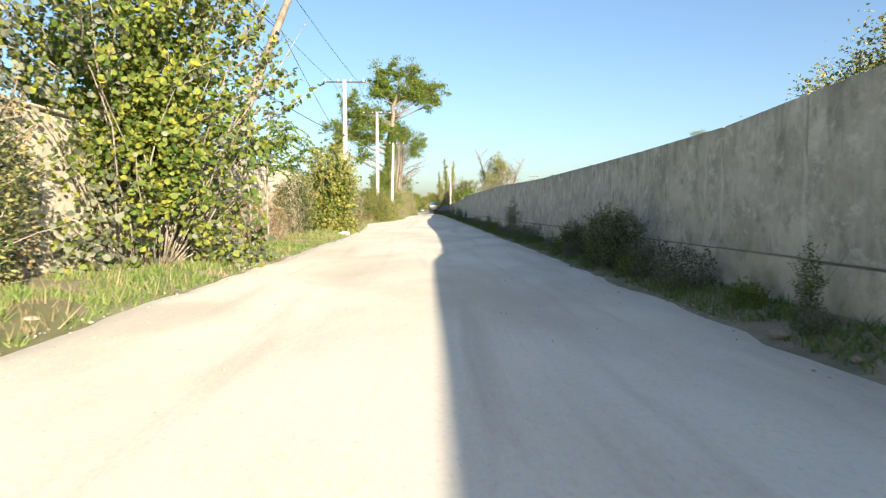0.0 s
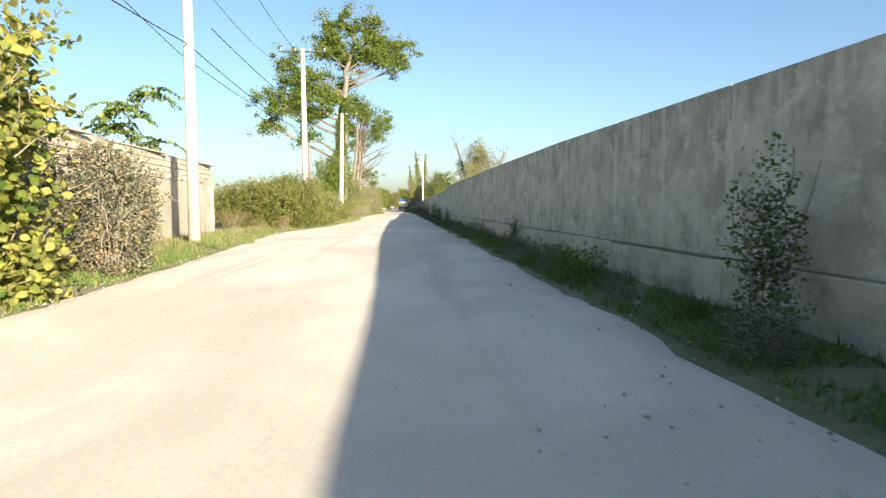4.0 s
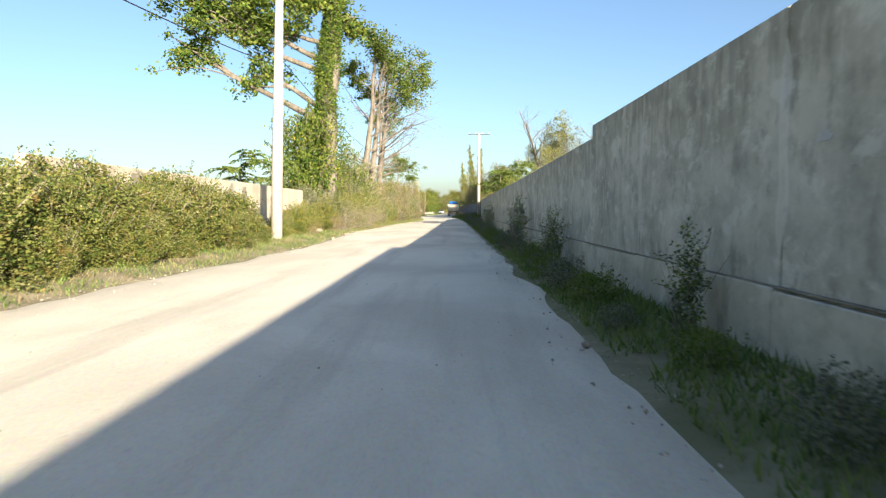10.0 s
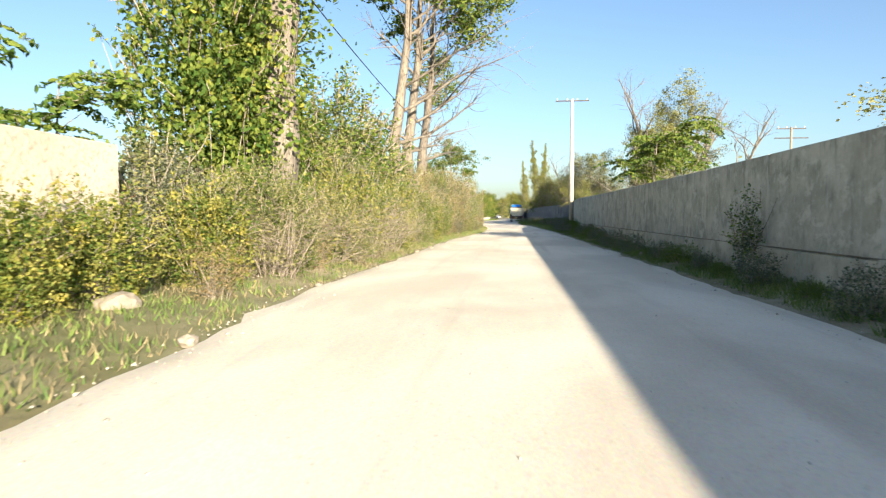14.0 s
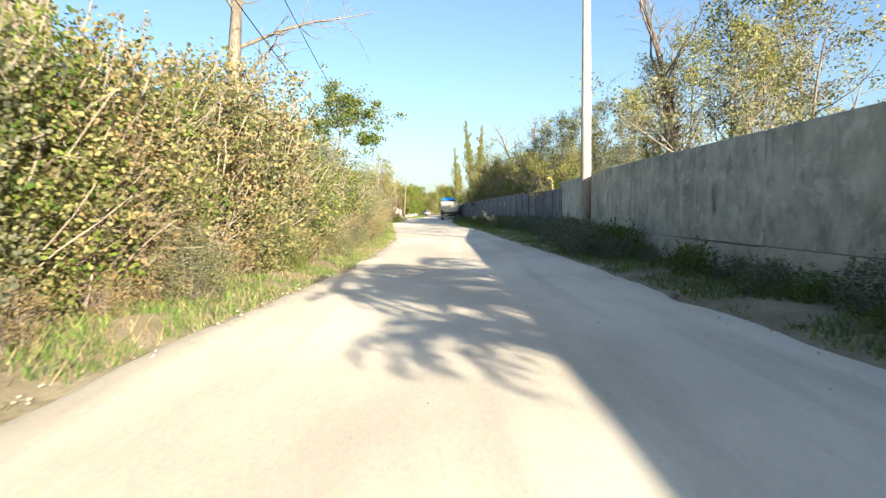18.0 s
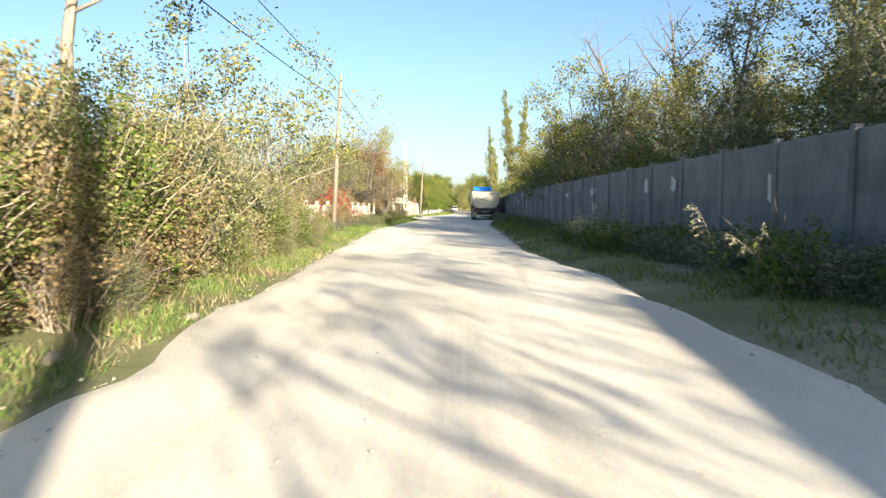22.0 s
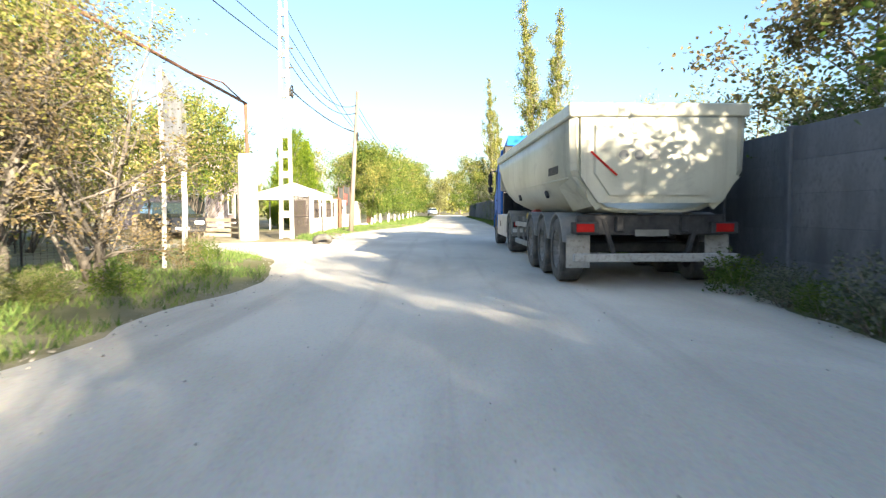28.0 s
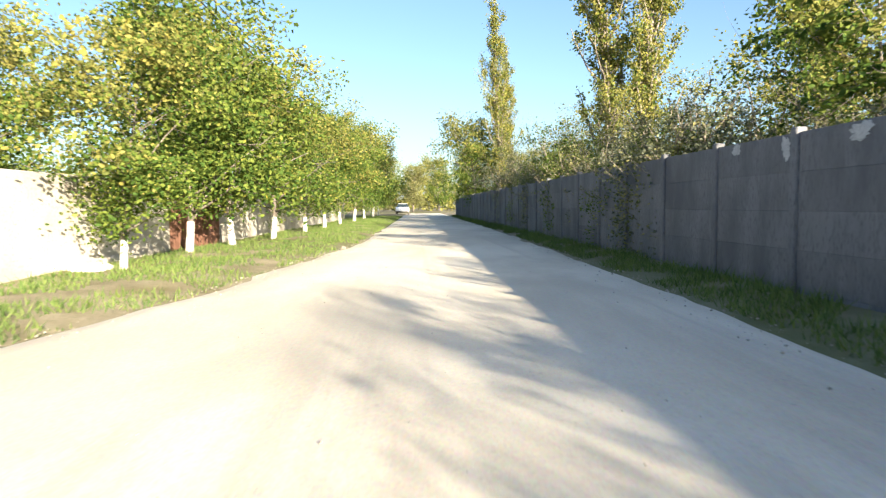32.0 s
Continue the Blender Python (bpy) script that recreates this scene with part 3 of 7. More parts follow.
def plume_weed(name, label, seed, stems, height):
    """Arching stems that carry drooping one-sided plumes of fine pale florets over narrow dark leaves."""
    rg = np.random.default_rng(seed)
    root = thing(name, label, "weed", group="plume weeds")
    paths, flo, lv = [], [], []
    for k in range(stems):
        az = rg.uniform(0, 6.283)
        st = branch(rg, (rg.normal() * 0.18, rg.normal() * 0.22, -0.03), (math.cos(az) * 0.4, math.sin(az) * 0.4, 1), height * rg.uniform(0.7, 1.2), 0.006, segs=7, wander=0.06, lift=-0.1, tip=0.4)
        paths.append(st)
        lv += [tuple(along(st, f)[0] + Vector(rg.normal(size=3)) * 0.06) for f in rg.uniform(0.08, 0.7, 30)]
        if k % 4:
            continue
        for q in range(7):
            p, _ = along(st, 0.68 + 0.045 * q)
            sp = branch(rg, p, (math.cos(az) + rg.normal() * 0.5, math.sin(az) + rg.normal() * 0.5, 0.25), 0.2 * (1.2 - 0.09 * q), 0.003, segs=3, wander=0.1, lift=-0.3)
            paths.append(sp)
            flo += [tuple(along(sp, f)[0] + Vector(rg.normal(size=3)) * 0.012) for f in rg.uniform(0.05, 1.0, 13)]
    tagged(part("stalk", tube_mesh(name + "_stalk", paths, 4), TWIG, root), kind="stuff")
    part("foliage", leaves_mesh(name + "_foliage", lv, 0.1, rg, narrow=0.28), L_GREEN, root)
    tagged(part("seed_head", leaves_mesh(name + "_seed_head", flo, 0.024, rg, narrow=0.7), L_PLUME, root, "pale feathery seed plume"), kind="stuff")
    return root


def cone_conifer(name, label, seed, height, radius, n):
    """A full conical evergreen: upright flat sprays in uneven tufts over the cone, ragged tip."""
    rg = np.random.default_rng(seed)
    root = thing(name, label, "conifer")
    K = 420
    f = rg.uniform(0, 1, K) ** 1.25
    a = rg.uniform(0, 6.283, K)
    prof = radius * np.minimum(1.0, 0.72 + 1.4 * f) * np.clip(1.02 - f, 0, 1) ** 0.52
    rr = prof * rg.uniform(0.72, 1.1, K)
    base = np.stack([rr * np.cos(a), rr * np.sin(a), 0.15 + f * (height - 0.3)], 1)
    w = rg.integers(0, K, n)
    t_ = rg.uniform(0, 1, n)
    out = np.stack([np.cos(a), np.sin(a), np.full(K, 2.2)], 1)[w] * (0.24 * t_)[:, None]
    C = base[w] * np.array([0.93, 0.93, 1]) + out + rg.normal(size=(n, 3)) * np.array([0.1, 0.1, 0.13]) * (1.1 - 0.6 * t_)[:, None]
    C[:, 2] = np.abs(C[:, 2]) + 0.03
    paths = [branch(rg, (0, 0, -0.1), (0, 0, 1), height * 0.95, 0.12, segs=6, wander=0.03)]
    paths += [branch(rg, (0, 0, base[i, 2] * 0.75), Vector(base[i]) - Vector((0, 0, base[i, 2] * 0.75)), (Vector(base[i]) - Vector((0, 0, base[i, 2] * 0.75))).length, 0.015, segs=3, wander=0.1) for i in range(60)]
    part("trunk", tube_mesh(name + "_trunk", paths, 5), BARK, root)
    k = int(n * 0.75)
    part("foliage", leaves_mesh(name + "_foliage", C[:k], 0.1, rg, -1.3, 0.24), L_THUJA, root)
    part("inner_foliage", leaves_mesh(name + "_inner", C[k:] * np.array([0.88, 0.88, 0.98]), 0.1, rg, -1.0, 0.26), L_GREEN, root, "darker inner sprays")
    return root


def put(template, x, y, z=0.0, rz=0.0, s=1.0, sz=None, label=""):
    ob = copy_thing(template, pose(x, y, z, 0, 0, rz) @ Matrix.Diagonal((s, s, sz or s, 1)))
    return tagged(ob, label)


def lerp_line(pts, y):
    for (ya, xa), (yb, xb) in zip(pts, pts[1:]):
        if y <= yb:
            k = max(0.0, (y - ya) / (yb - ya))
            return xa + (xb - xa) * k
    return pts[-1][1]


# ---- plan lines: (y, x) ----
ROAD_L = [(-40, -7.8), (30, -7.9), (45, -8.7), (53, -9.3), (62, -8.0), (80, -7.2), (95, -7.9), (116, -7.4), (130, -6.3), (142, -6.3), (152, -6.95), (172, -8.5), (181, -9.2), (205, -8.9), (208.5, -8.6), (213.6, -9.8), (215.2, -11.6), (216.4, -17.0), (219.3, -17.5), (221.2, -10.6), (224, -10.2), (231, -10.3), (240, -8.4), (252, -7.2), (300, -7.0), (460, -7.0)]
ROAD_R = [(-40, -1.0), (130, -1.0), (140, -1.3), (158, -1.7), (165, -2.5), (190, -2.5), (200, -2.0), (207, -0.9), (221, -0.9), (226, -2.4), (240, -1.8), (260, -1.5), (460, -1.5)]
WALL_R = [(-40, 0.0), (100, 0.0), (115, 0.3), (133, 0.75), (147.5, 2.0)]
WALL_H = [(-40, 2.5), (6.2, 2.5), (8.2, 2.33), (14, 2.28), (24, 2.3), (30, 2.4), (37, 2.52), (46, 2.58), (71.4, 2.62), (71.41, 2.4), (84, 2.28), (100, 2.2), (118, 2.28), (148, 2.6)]
FENCE_R = [(147.0, 2.0), (168, 0.55), (195, -0.35), (222, -0.75), (240, -0.75), (330, -1.2)]
LWALL = [(-30, -10.5), (33, -10.8), (54.3, -12.3)]


def ground_z(x, y):
    l, r = lerp_line(ROAD_L, y), lerp_line(ROAD_R, y)
    d = max(l - x, x - r)
    k = min(max((d + 0.5) / 1.4, 0.0), 1.0)
    k = k * k * (3 - 2 * k)
    n = noise.noise(Vector((x * 0.6, y * 0.6, 0)))
    return -0.07 + k * 0.15 + (0.05 * n * k)


def build_ground():
    xs = [-2500, -700, -200, -80, -40, -25] + [-18 + 0.4 * i for i in range(58)] + [8, 14, 25, 45, 90, 250, 800, 2500]
    ys = [-1500, -400, -120, -50] + [-30 + 0.75 * i for i in range(440)] + [310, 340, 400, 520, 800, 1500, 3500]
    V = [(x, y, ground_z(x, y) if -30 <= y <= 320 and -20 < x < 7 else 0.04) for y in ys for x in xs]
    w = len(xs)
    Fc = [(j * w + i, j * w + i + 1, (j + 1) * w + i + 1, (j + 1) * w + i) for j in range(len(ys) - 1) for i in range(w - 1)]
    me = mesh_np("ground", V, Fc)
    me.polygons.foreach_set("use_smooth", [True] * len(me.polygons))
    solid("ground", me, SOIL, "dry verge soil with sparse autumn grass", "ground", kind="structure")


def build_road():
    V, Fc = [], []
    n = 24
    ys = [-40 + 0.5 * i for i in range(960)]
    for y in ys:
        l = lerp_line(ROAD_L, y) + 0.28 * noise.noise(Vector((0, y * 0.45, 3))) + 0.14 * noise.noise(Vector((0, y * 1.7, 7)))
        r = lerp_line(ROAD_R, y) + 0.25 * noise.noise(Vector((9, y * 0.45, 3))) + 0.12 * noise.noise(Vector((9, y * 1.7, 7)))
        for i in range(n + 1):
            k = i / n
            x = l + (r - l) * k
            e = min(k, 1 - k) * (r - l)
            z = 0.012 * noise.noise(Vector((x * 0.8, y * 0.5, 0))) + 0.006 * noise.noise(Vector((x * 3, y * 3, 1)))
            rut = -0.012 * (math.exp(-((k - 0.3) / 0.06) ** 2) + math.exp(-((k - 0.62) / 0.06) ** 2))
            V.append((x, y, z + rut - (0.09 * (1 - min(e / 0.35, 1)) ** 2)))
    w = n + 1
    Fc = [(j * w + i, j * w + i + 1, (j + 1) * w + i + 1, (j + 1) * w + i) for j in range(len(ys) - 1) for i in range(n)]
    me = mesh_np("road", V, Fc)
    me.polygons.foreach_set("use_smooth", [True] * len(me.polygons))
    solid("road", me, ROAD, "pale dusty gravel road with worn wheel tracks", "road", kind="structure")


build_ground()
build_road()

# ---- cast concrete wall along the road ----
wall_right = thing("wall_right", "long grey cast-concrete wall with stained panels", "wall", kind="structure")


def wall_panel(y0, y1, z0, z1, x0, x1, t, name, material, parent, label="", bevel=0.012, rise=0.0):
    """A slab between (x0, y0) and (x1, y1), its road face on that line, from z0 to z1."""
    d = Vector((x1 - x0, y1 - y0, 0))
    ang = math.atan2(-d.x, d.y)
    bm = bmesh.new()
    box(bm, (t / 2, 0, (z0 + z1) / 2), (t, d.length, z1 - z0), bevel)
    for v in bm.verts:
        if v.co.z > z1 - 0.05:
            v.co.z += rise * v.co.y / d.length
    ob = part(name, bm, material, parent, label)
    ob.matrix_basis = pose((x0 + x1) / 2, (y0 + y1) / 2, 0, 0, 0, math.degrees(ang))
    return ob


joints = [-26.0 + 3.5 * i for i in range(50)]
joints = [y for y in joints if y < 146] + [147.5]
joints = sorted(set([y for y in joints if abs(y - 7) > 1.2 and abs(y - 71.4) > 1.2] + [7.0, 71.4]))
for ya, yb in zip(joints, joints[1:]):
    xa, xb = lerp_line(WALL_R, ya), lerp_line(WALL_R, yb)
    ha, hb = lerp_line(WALL_H, ya + 0.02), lerp_line(WALL_H, yb - 0.02)
    h = (ha + hb) / 2
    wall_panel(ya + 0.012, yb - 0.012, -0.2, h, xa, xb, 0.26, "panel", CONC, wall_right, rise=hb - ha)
    wall_panel(ya + 0.006, yb - 0.006, -0.2, 0.58 + 0.012 * math.sin(ya), xa - 0.06, xb - 0.06, 0.058, "plinth", PLINTH, wall_right, "projecting plinth course")
    wall_panel(ya + 0.006, yb - 0.006, 0.585, 0.605 + 0.006 * math.sin(ya * 2), xa - 0.05, xb - 0.05, 0.049, "ledge_dirt", LEDGE, wall_right, "brown dirt on the ledge", bevel=0.006)


def ragged_strip(name, y, z0, z1, w, x, material, parent, label, seed, t=0.004, lean=0.0):
    """A thin upright run mark with uneven edges on a face at x."""
    rg = np.random.default_rng(seed)
    n = 16
    wl = np.convolve(rg.uniform(0.25, 1.3, n + 4), np.ones(5) / 5, "valid") * w
    wr = np.convolve(rg.uniform(0.25, 1.3, n + 4), np.ones(5) / 5, "valid") * w
    taper = np.minimum(1, 0.15 + np.minimum(np.arange(n), np.arange(n)[::-1]) / 3.0)
    V = []
    for i in range(n):
        z = z0 + (z1 - z0) * i / (n - 1)
        yc = y + lean * i / n + 0.02 * math.sin(i * 0.8 + seed)
        V += [(x, yc - wl[i] * taper[i], z), (x - t, yc - wl[i] * taper[i] * 0.9, z), (x - t, yc + wr[i] * taper[i] * 0.9, z), (x, yc + wr[i] * taper[i], z)]
    Fc = [(i * 4 + k, i * 4 + k + 1, i * 4 + k + 5, i * 4 + k + 4) for i in range(n - 1) for k in range(3)]
    part(name, mesh_np(name, V, Fc), material, parent, label)


rngj = np.random.default_rng(31)
for i, ya in enumerate(joints[1:-1]):
    h = lerp_line(WALL_H, ya)
    xa = lerp_line(WALL_R, ya)
    ragged_strip("joint", ya, rngj.uniform(0.66, 0.85), h - rngj.uniform(0.1, 0.6), rngj.uniform(0.05, 0.11), xa - 0.001, CONC_L, wall_right, "pale filled joint", i)
    if i % 2:
        ragged_strip("run_mark", ya + rngj.uniform(0.8, 2.6), rngj.uniform(0.9, 1.3), h - rngj.uniform(0.3, 0.7), rngj.uniform(0.03, 0.08), xa - 0.001, CONC_L, wall_right, "pale lime run", 90 + i)
# cracks near the top
for k, (y0, z0, y1, z1) in enumerate(((53.9, 2.05, 52.95, 2.17), (57.1, 2.14, 56.3, 2.15), (33.0, 0.72, 34.2, 0.66))):
    rg = np.random.default_rng(k)
    pts = [((-0.001, y0 + (y1 - y0) * i / 9, z0 + (z1 - z0) * i / 9 + rg.normal() * 0.018), 0.0045) for i in range(10)]
    part("crack", tube_mesh("crack", [pts], 4), LEDGE, wall_right, "dark open crack")

# ---- precast fence further on ----
fence_right = thing("fence_right", "dark grey precast concrete fence of posts and slabs", "fence", kind="structure")
slab_me, post_me = {}, None
FH = 2.35
bm = bmesh.new()
box(bm, (0.02, 0, FH / 2 - 0.1), (0.14, 0.13, FH + 0.22), 0.015)
post_me = bpy.data.meshes.new("post")
bm.to_mesh(post_me)
bm.free()
post_me.materials.append(PRECAST)
bm = bmesh.new()
box(bm, (0.02, 0, 0.235), (0.05, 1.88, 0.464), 0.004)
slab_mesh = bpy.data.meshes.new("slab")
bm.to_mesh(slab_mesh)
bm.free()
slab_mesh.materials.append(PRECAST)
y = 147.1
bay = 0
while y < 300:
    x0, x1 = lerp_line(FENCE_R, y), lerp_line(FENCE_R, y + 2.0)
    ang = math.degrees(math.atan2(-(x1 - x0), 2.0))
    p = part("post", post_me, None, fence_right)
    dz = -0.33 * min(max((y - 205) / 17, 0.0), 1.0)
    p.matrix_basis = pose(x0, y, dz, 0, 0, ang)
    for k in range(5):
        if y > 262 and k:
            continue
        s = part("slab", slab_mesh, None, fence_right)
        s.matrix_basis = pose((x0 + x1) / 2, y + 1.0, dz - 0.03 + k * 0.465, 0, 0, ang)
        if y > 262:
            s.scale = (1, 1, 5.0)
    y += 2.0
    bay += 1

# ---- left block wall ----
wall_block = thing("wall_block", "weathered concrete-block wall with patches of render", "wall", kind="structure")
for ya, yb in zip(range(-30, 54, 6), range(-24, 60, 6)):
    yb = min(yb, 54.3)
    xa, xb = lerp_line(LWALL, ya), lerp_line(LWALL, yb)
    wall_panel(ya, yb, -0.3, 2.75 + 0.006 * max(ya, 0), xa - 0.2, xb - 0.2, 0.2, "core", RENDER_W, wall_block, bevel=0.01)
# low rendered wall beside the pole
wall_render = thing("wall_render", "low pale rendered wall with peeling patches", "wall", kind="structure")
for ya, yb in ((72.0, 78.0), (78.0, 83.5), (83.5, 88.6), (88.6, 93.6)):
    wall_panel(ya, yb - 0.01, -0.2, 2.18 + 0.02 * math.sin(ya), -10.5, -10.5, 0.2, "panel", RENDER_W, wall_render, bevel=0.02)

# ---- poles ----
def concrete_pole(x, y, h, label, arm=True, lean=(0, 0), r=0.2, mat_=None, cross=2.9, group="roadside poles"):
    root = thing("utility_pole", label, "pole", (x, y, 0), group=group)
    top = Vector((lean[0], lean[1], h))
    part("shaft", tube_mesh("shaft", [[((0, 0, -0.4), r), (top * 0.5, r * 0.85), (top, r * 0.62)]], 12), mat_ or POLEC, root)
    if arm:
        a = part("crossarm", bx((top.x, top.y, h - 0.15), (cross, 0.09, 0.09), 0.012), IRON, root, "dark steel crossarm")
        for k in (-0.9, -0.3, 0.3, 0.9):
            part("insulator", cyl((top.x + k * cross / 2, top.y, h - 0.1), (top.x + k * cross / 2, top.y, h + 0.06), 0.035, 0.02, 8), LIME, root, "white glazed insulator")
    return root


pole_a = concrete_pole(-9.9, 44.0, 10.0, "pale round concrete utility pole with steel crossarm")
pole_b = concrete_pole(-9.2, 63.0, 10.7, "pale round concrete utility pole with steel crossarm")
pole_c = concrete_pole(-9.0, 83.9, 9.9, "pale round concrete utility pole beside rendered wall", r=0.22, lean=(0.25, 0))
pole_r = concrete_pole(0.62, 136.3, 10.4, "pale concrete utility pole in front of the concrete wall", r=0.19, cross=2.6)
pole_x = concrete_pole(-9.85, 69.5, 5.6, "slim weathered pole with hanging cables behind the hedge", arm=False, r=0.11, mat_=POLEW)
pole_l = concrete_pole(-10.2, 175.9, 7.0, "slim weathered wooden utility pole in the bushes", arm=False, lean=(0.4, 0), r=0.11, mat_=POLEW)
pole_lean = concrete_pole(-9.9, 15.0, 10.5, "leaning weathered wooden pole in the foliage", arm=False, lean=(1.5, 8.2), r=0.15, mat_=POLEW)
pole_w = concrete_pole(-10.3, 231.4, 7.3, "brown wooden utility pole beside the white wall", arm=False, lean=(0.45, 0), r=0.13, mat_=POLEW)
pole_s = concrete_pole(-10.6, 121.6, 5.5, "grey weathered wooden stub pole before the trees", arm=False, lean=(0.35, 0.5), r=0.13, mat_=POLEW)

pole_d = concrete_pole(19.7, 142.0, 8.7, "dark wooden pole with two crossarms beyond the wall", r=0.14, mat_=POLEW, cross=2.4)
part("crossarm", bx((0, 0, 7.75), (2.8, 0.09, 0.09), 0.012), IRON, pole_d, "dark steel crossarm")


def gooseneck(x, y, z, rz_):
    """A bent yellow vent pipe rising behind the fence."""
    pts = [((0, 0, -z), 0.04), ((0, 0, 0.25), 0.04), ((-0.03, 0, 0.42), 0.04), ((-0.12, 0, 0.54), 0.04), ((-0.26, 0, 0.56), 0.04), ((-0.36, 0, 0.48), 0.04)]
    pipe = thing("vent_pipe", "bent yellow-painted gas pipe behind the grey fence", "pipe", (x, y, z), rz_, group="yellow pipes")
    part("tube", tube_mesh("vent_pipe", [pts], 10), mat("yellow_pipe_paint", (0.45, 0.36, 0.08), (0.55, 0.45, 0.12), scale=5, fine=30, bump=0.1, rough=0.5), pipe)
    part("collar", cyl((0, 0, 0.2), (0, 0, 0.26), 0.055, sides=12), IRON, pipe)


gooseneck(2.1, 150.5, 2.45, 30)
gooseneck(0.2, 192.6, 2.4, 30)


# ---- cables ----
def cable(points, sag=0.6, r=0.012, name="cable", label="black overhead cable strung between poles"):
    paths = []
    for a, b in zip(points, points[1:]):
        a, b = Vector(a), Vector(b)
        paths.append([(a.lerp(b, k / 14) - Vector((0, 0, 4 * sag * (k / 14) * (1 - k / 14))), r) for k in range(15)])
    return solid(name, tube_mesh(name, paths, 5), WIRE, label, "cable", group="overhead cables")


cable([(-9.5, -8, 9.5), (-9.0, 44, 9.9), (-8.4, 63, 9.6), (-8.2, 83.9, 9.8)], 0.7)
cable([(-11.0, -8, 9.6), (-10.7, 44, 9.9), (-10.0, 63, 9.6), (-9.8, 83.9, 9.8)], 0.8)
cable([(-9.5, 19.0, 4.9), (-9.9, 44, 6.2), (-9.9, 63, 6.05), (-9.85, 69.5, 5.5), (-9.0, 83.9, 6.5)], 0.15, 0.016)
cable([(-9.6, 23.0, 7.9), (-10.2, 44, 5.95), (-10.0, 63, 6.2), (-9.2, 83.9, 6.7)], 0.2, 0.012)
cable([(-9.2, 44, 6.7), (-9.2, 63, 7.0), (-8.95, 83.9, 7.2)], 0.15, 0.016)
cable([(-9.6, 23.0, 7.6), (-10.0, -10, 7.2)], 0.5, 0.016)
cable([(-9.0, 83.9, 9.8), (-9.3, 130, 9.0), (-10.1, 175.9, 6.9), (-11.3, 221.8, 7.4), (-9.9, 231.4, 6.6), (-10.2, 290, 7.0)], 0.9, 0.014)
cable([(-9.0, 83.9, 7.0), (-9.4, 130, 6.6), (-10.2, 175.9, 6.1), (-11.3, 221.8, 6.9), (-9.9, 231.4, 6.2), (-10.2, 290, 6.5)], 0.8, 0.016)

cable([(-11.2, 221.8, 5.7), (-10.05, 231.4, 5.2)], 0.22, 0.02)
cable([(-11.3, 221.8, 5.85), (-10.05, 231.4, 5.25)], 0.3, 0.014)
cable([(-11.2, 221.8, 8.6), (-10.0, 231.4, 5.45)], 0.12, 0.014)
cable([(-11.35, 221.8, 8.0), (-10.05, 231.4, 5.35)], 0.2, 0.014)
cable([(-9.82, 69.5, 5.4), (-9.55, 69.6, 3.4), (-9.35, 69.7, 1.9)], -0.12, 0.014, label="loose cable hanging down the slim pole")
cable([(-9.9, 69.5, 5.4), (-10.2, 69.5, 2.2)], 0.1, 0.012, label="loose cable hanging down the slim pole")
# ---- block work and render of the left walls ----
bm = bmesh.new()
box(bm, (0, 0, 0), (0.05, 0.395, 0.185), 0.012)
block_me = bpy.data.meshes.new("block")
bm.to_mesh(block_me)
bm.free()
block_me.materials.append(BLOCK)
rngb = np.random.default_rng(5)
far_v, far_f = [], []
for col in range(100):
    yb = 13.0 + col * 0.41
    if yb > 54.1:
        break
    xw = lerp_line(LWALL, yb)
    top = 2.75 + 0.006 * max(yb, 0)
    rows = 8 if yb < 33 else 4
    for k in range(rows):
        zc = top - 0.1 - k * 0.2
        yy = yb + (0.2 if k % 2 else 0)
        if yy > 54.2 or abs(yy - 33.0) < 0.4 or rngb.uniform() < 0.05 + 0.06 * k:
            continue
        m = pose(xw + 0.012 + rngb.uniform(0, 0.016), yy, zc, rngb.uniform(-1, 1), 0, 1.0 + rngb.uniform(-1.2, 1.2))
        if 20.5 < yb < 33 or yb > 46:
            b = part("block", block_me, None, wall_block)
            b.matrix_basis = m
        else:
            base = len(far_v)
            far_v += [m @ v.co for v in block_me.vertices]
            far_f += [tuple(base + i for i in p.vertices) for p in block_me.polygons]
ob = part("blockwork", mesh_np("blockwork", far_v, far_f), BLOCK, wall_block, "coursed concrete blocks")
tagged(ob, kind="stuff")
for yb in (33.0, 54.1):
    b = part("pier", bx((0, 0, 1.35), (0.32, 0.42, 3.0), 0.03), RENDER_W, wall_block, "rendered pier")
    b.matrix_basis = pose(lerp_line(LWALL, yb) - 0.08, yb, 0, 0, 0, 2)
for k, (ya, yb) in enumerate(((8, 13), (14.5, 20.5), (34, 40), (41, 46.5), (47, 53.8))):
    b = part("coping", bx((0, (ya + yb) / 2, 2.82 + 0.006 * ya), (0.28, yb - ya, 0.05), 0.012), RENDER_W, wall_block, "rough mortar coping")
    b.matrix_basis = pose(lerp_line(LWALL, (ya + yb) / 2) - 0.1, 0, 0.0)
# grey bare patches where render has fallen
PATCH = mat("bare_cement", (0.2, 0.18, 0.15), (0.3, 0.275, 0.23), scale=2.0, fine=25, bump=0.5)


def patch(name, ring, x, material, parent, label, t=0.006):
    """A thin irregular patch standing proud of an upright face at x, from its (y, z) outline."""
    bm = bmesh.new()
    f = bm.faces.new([bm.verts.new((x, y, z)) for y, z in ring])
    r = bmesh.ops.extrude_face_region(bm, geom=[f])
    bmesh.ops.translate(bm, vec=(-t, 0, 0), verts=[v for v in r["geom"] if isinstance(v, bmesh.types.BMVert)])
    bmesh.ops.recalc_face_normals(bm, faces=bm.faces)
    return part(name, bm, material, parent, label)


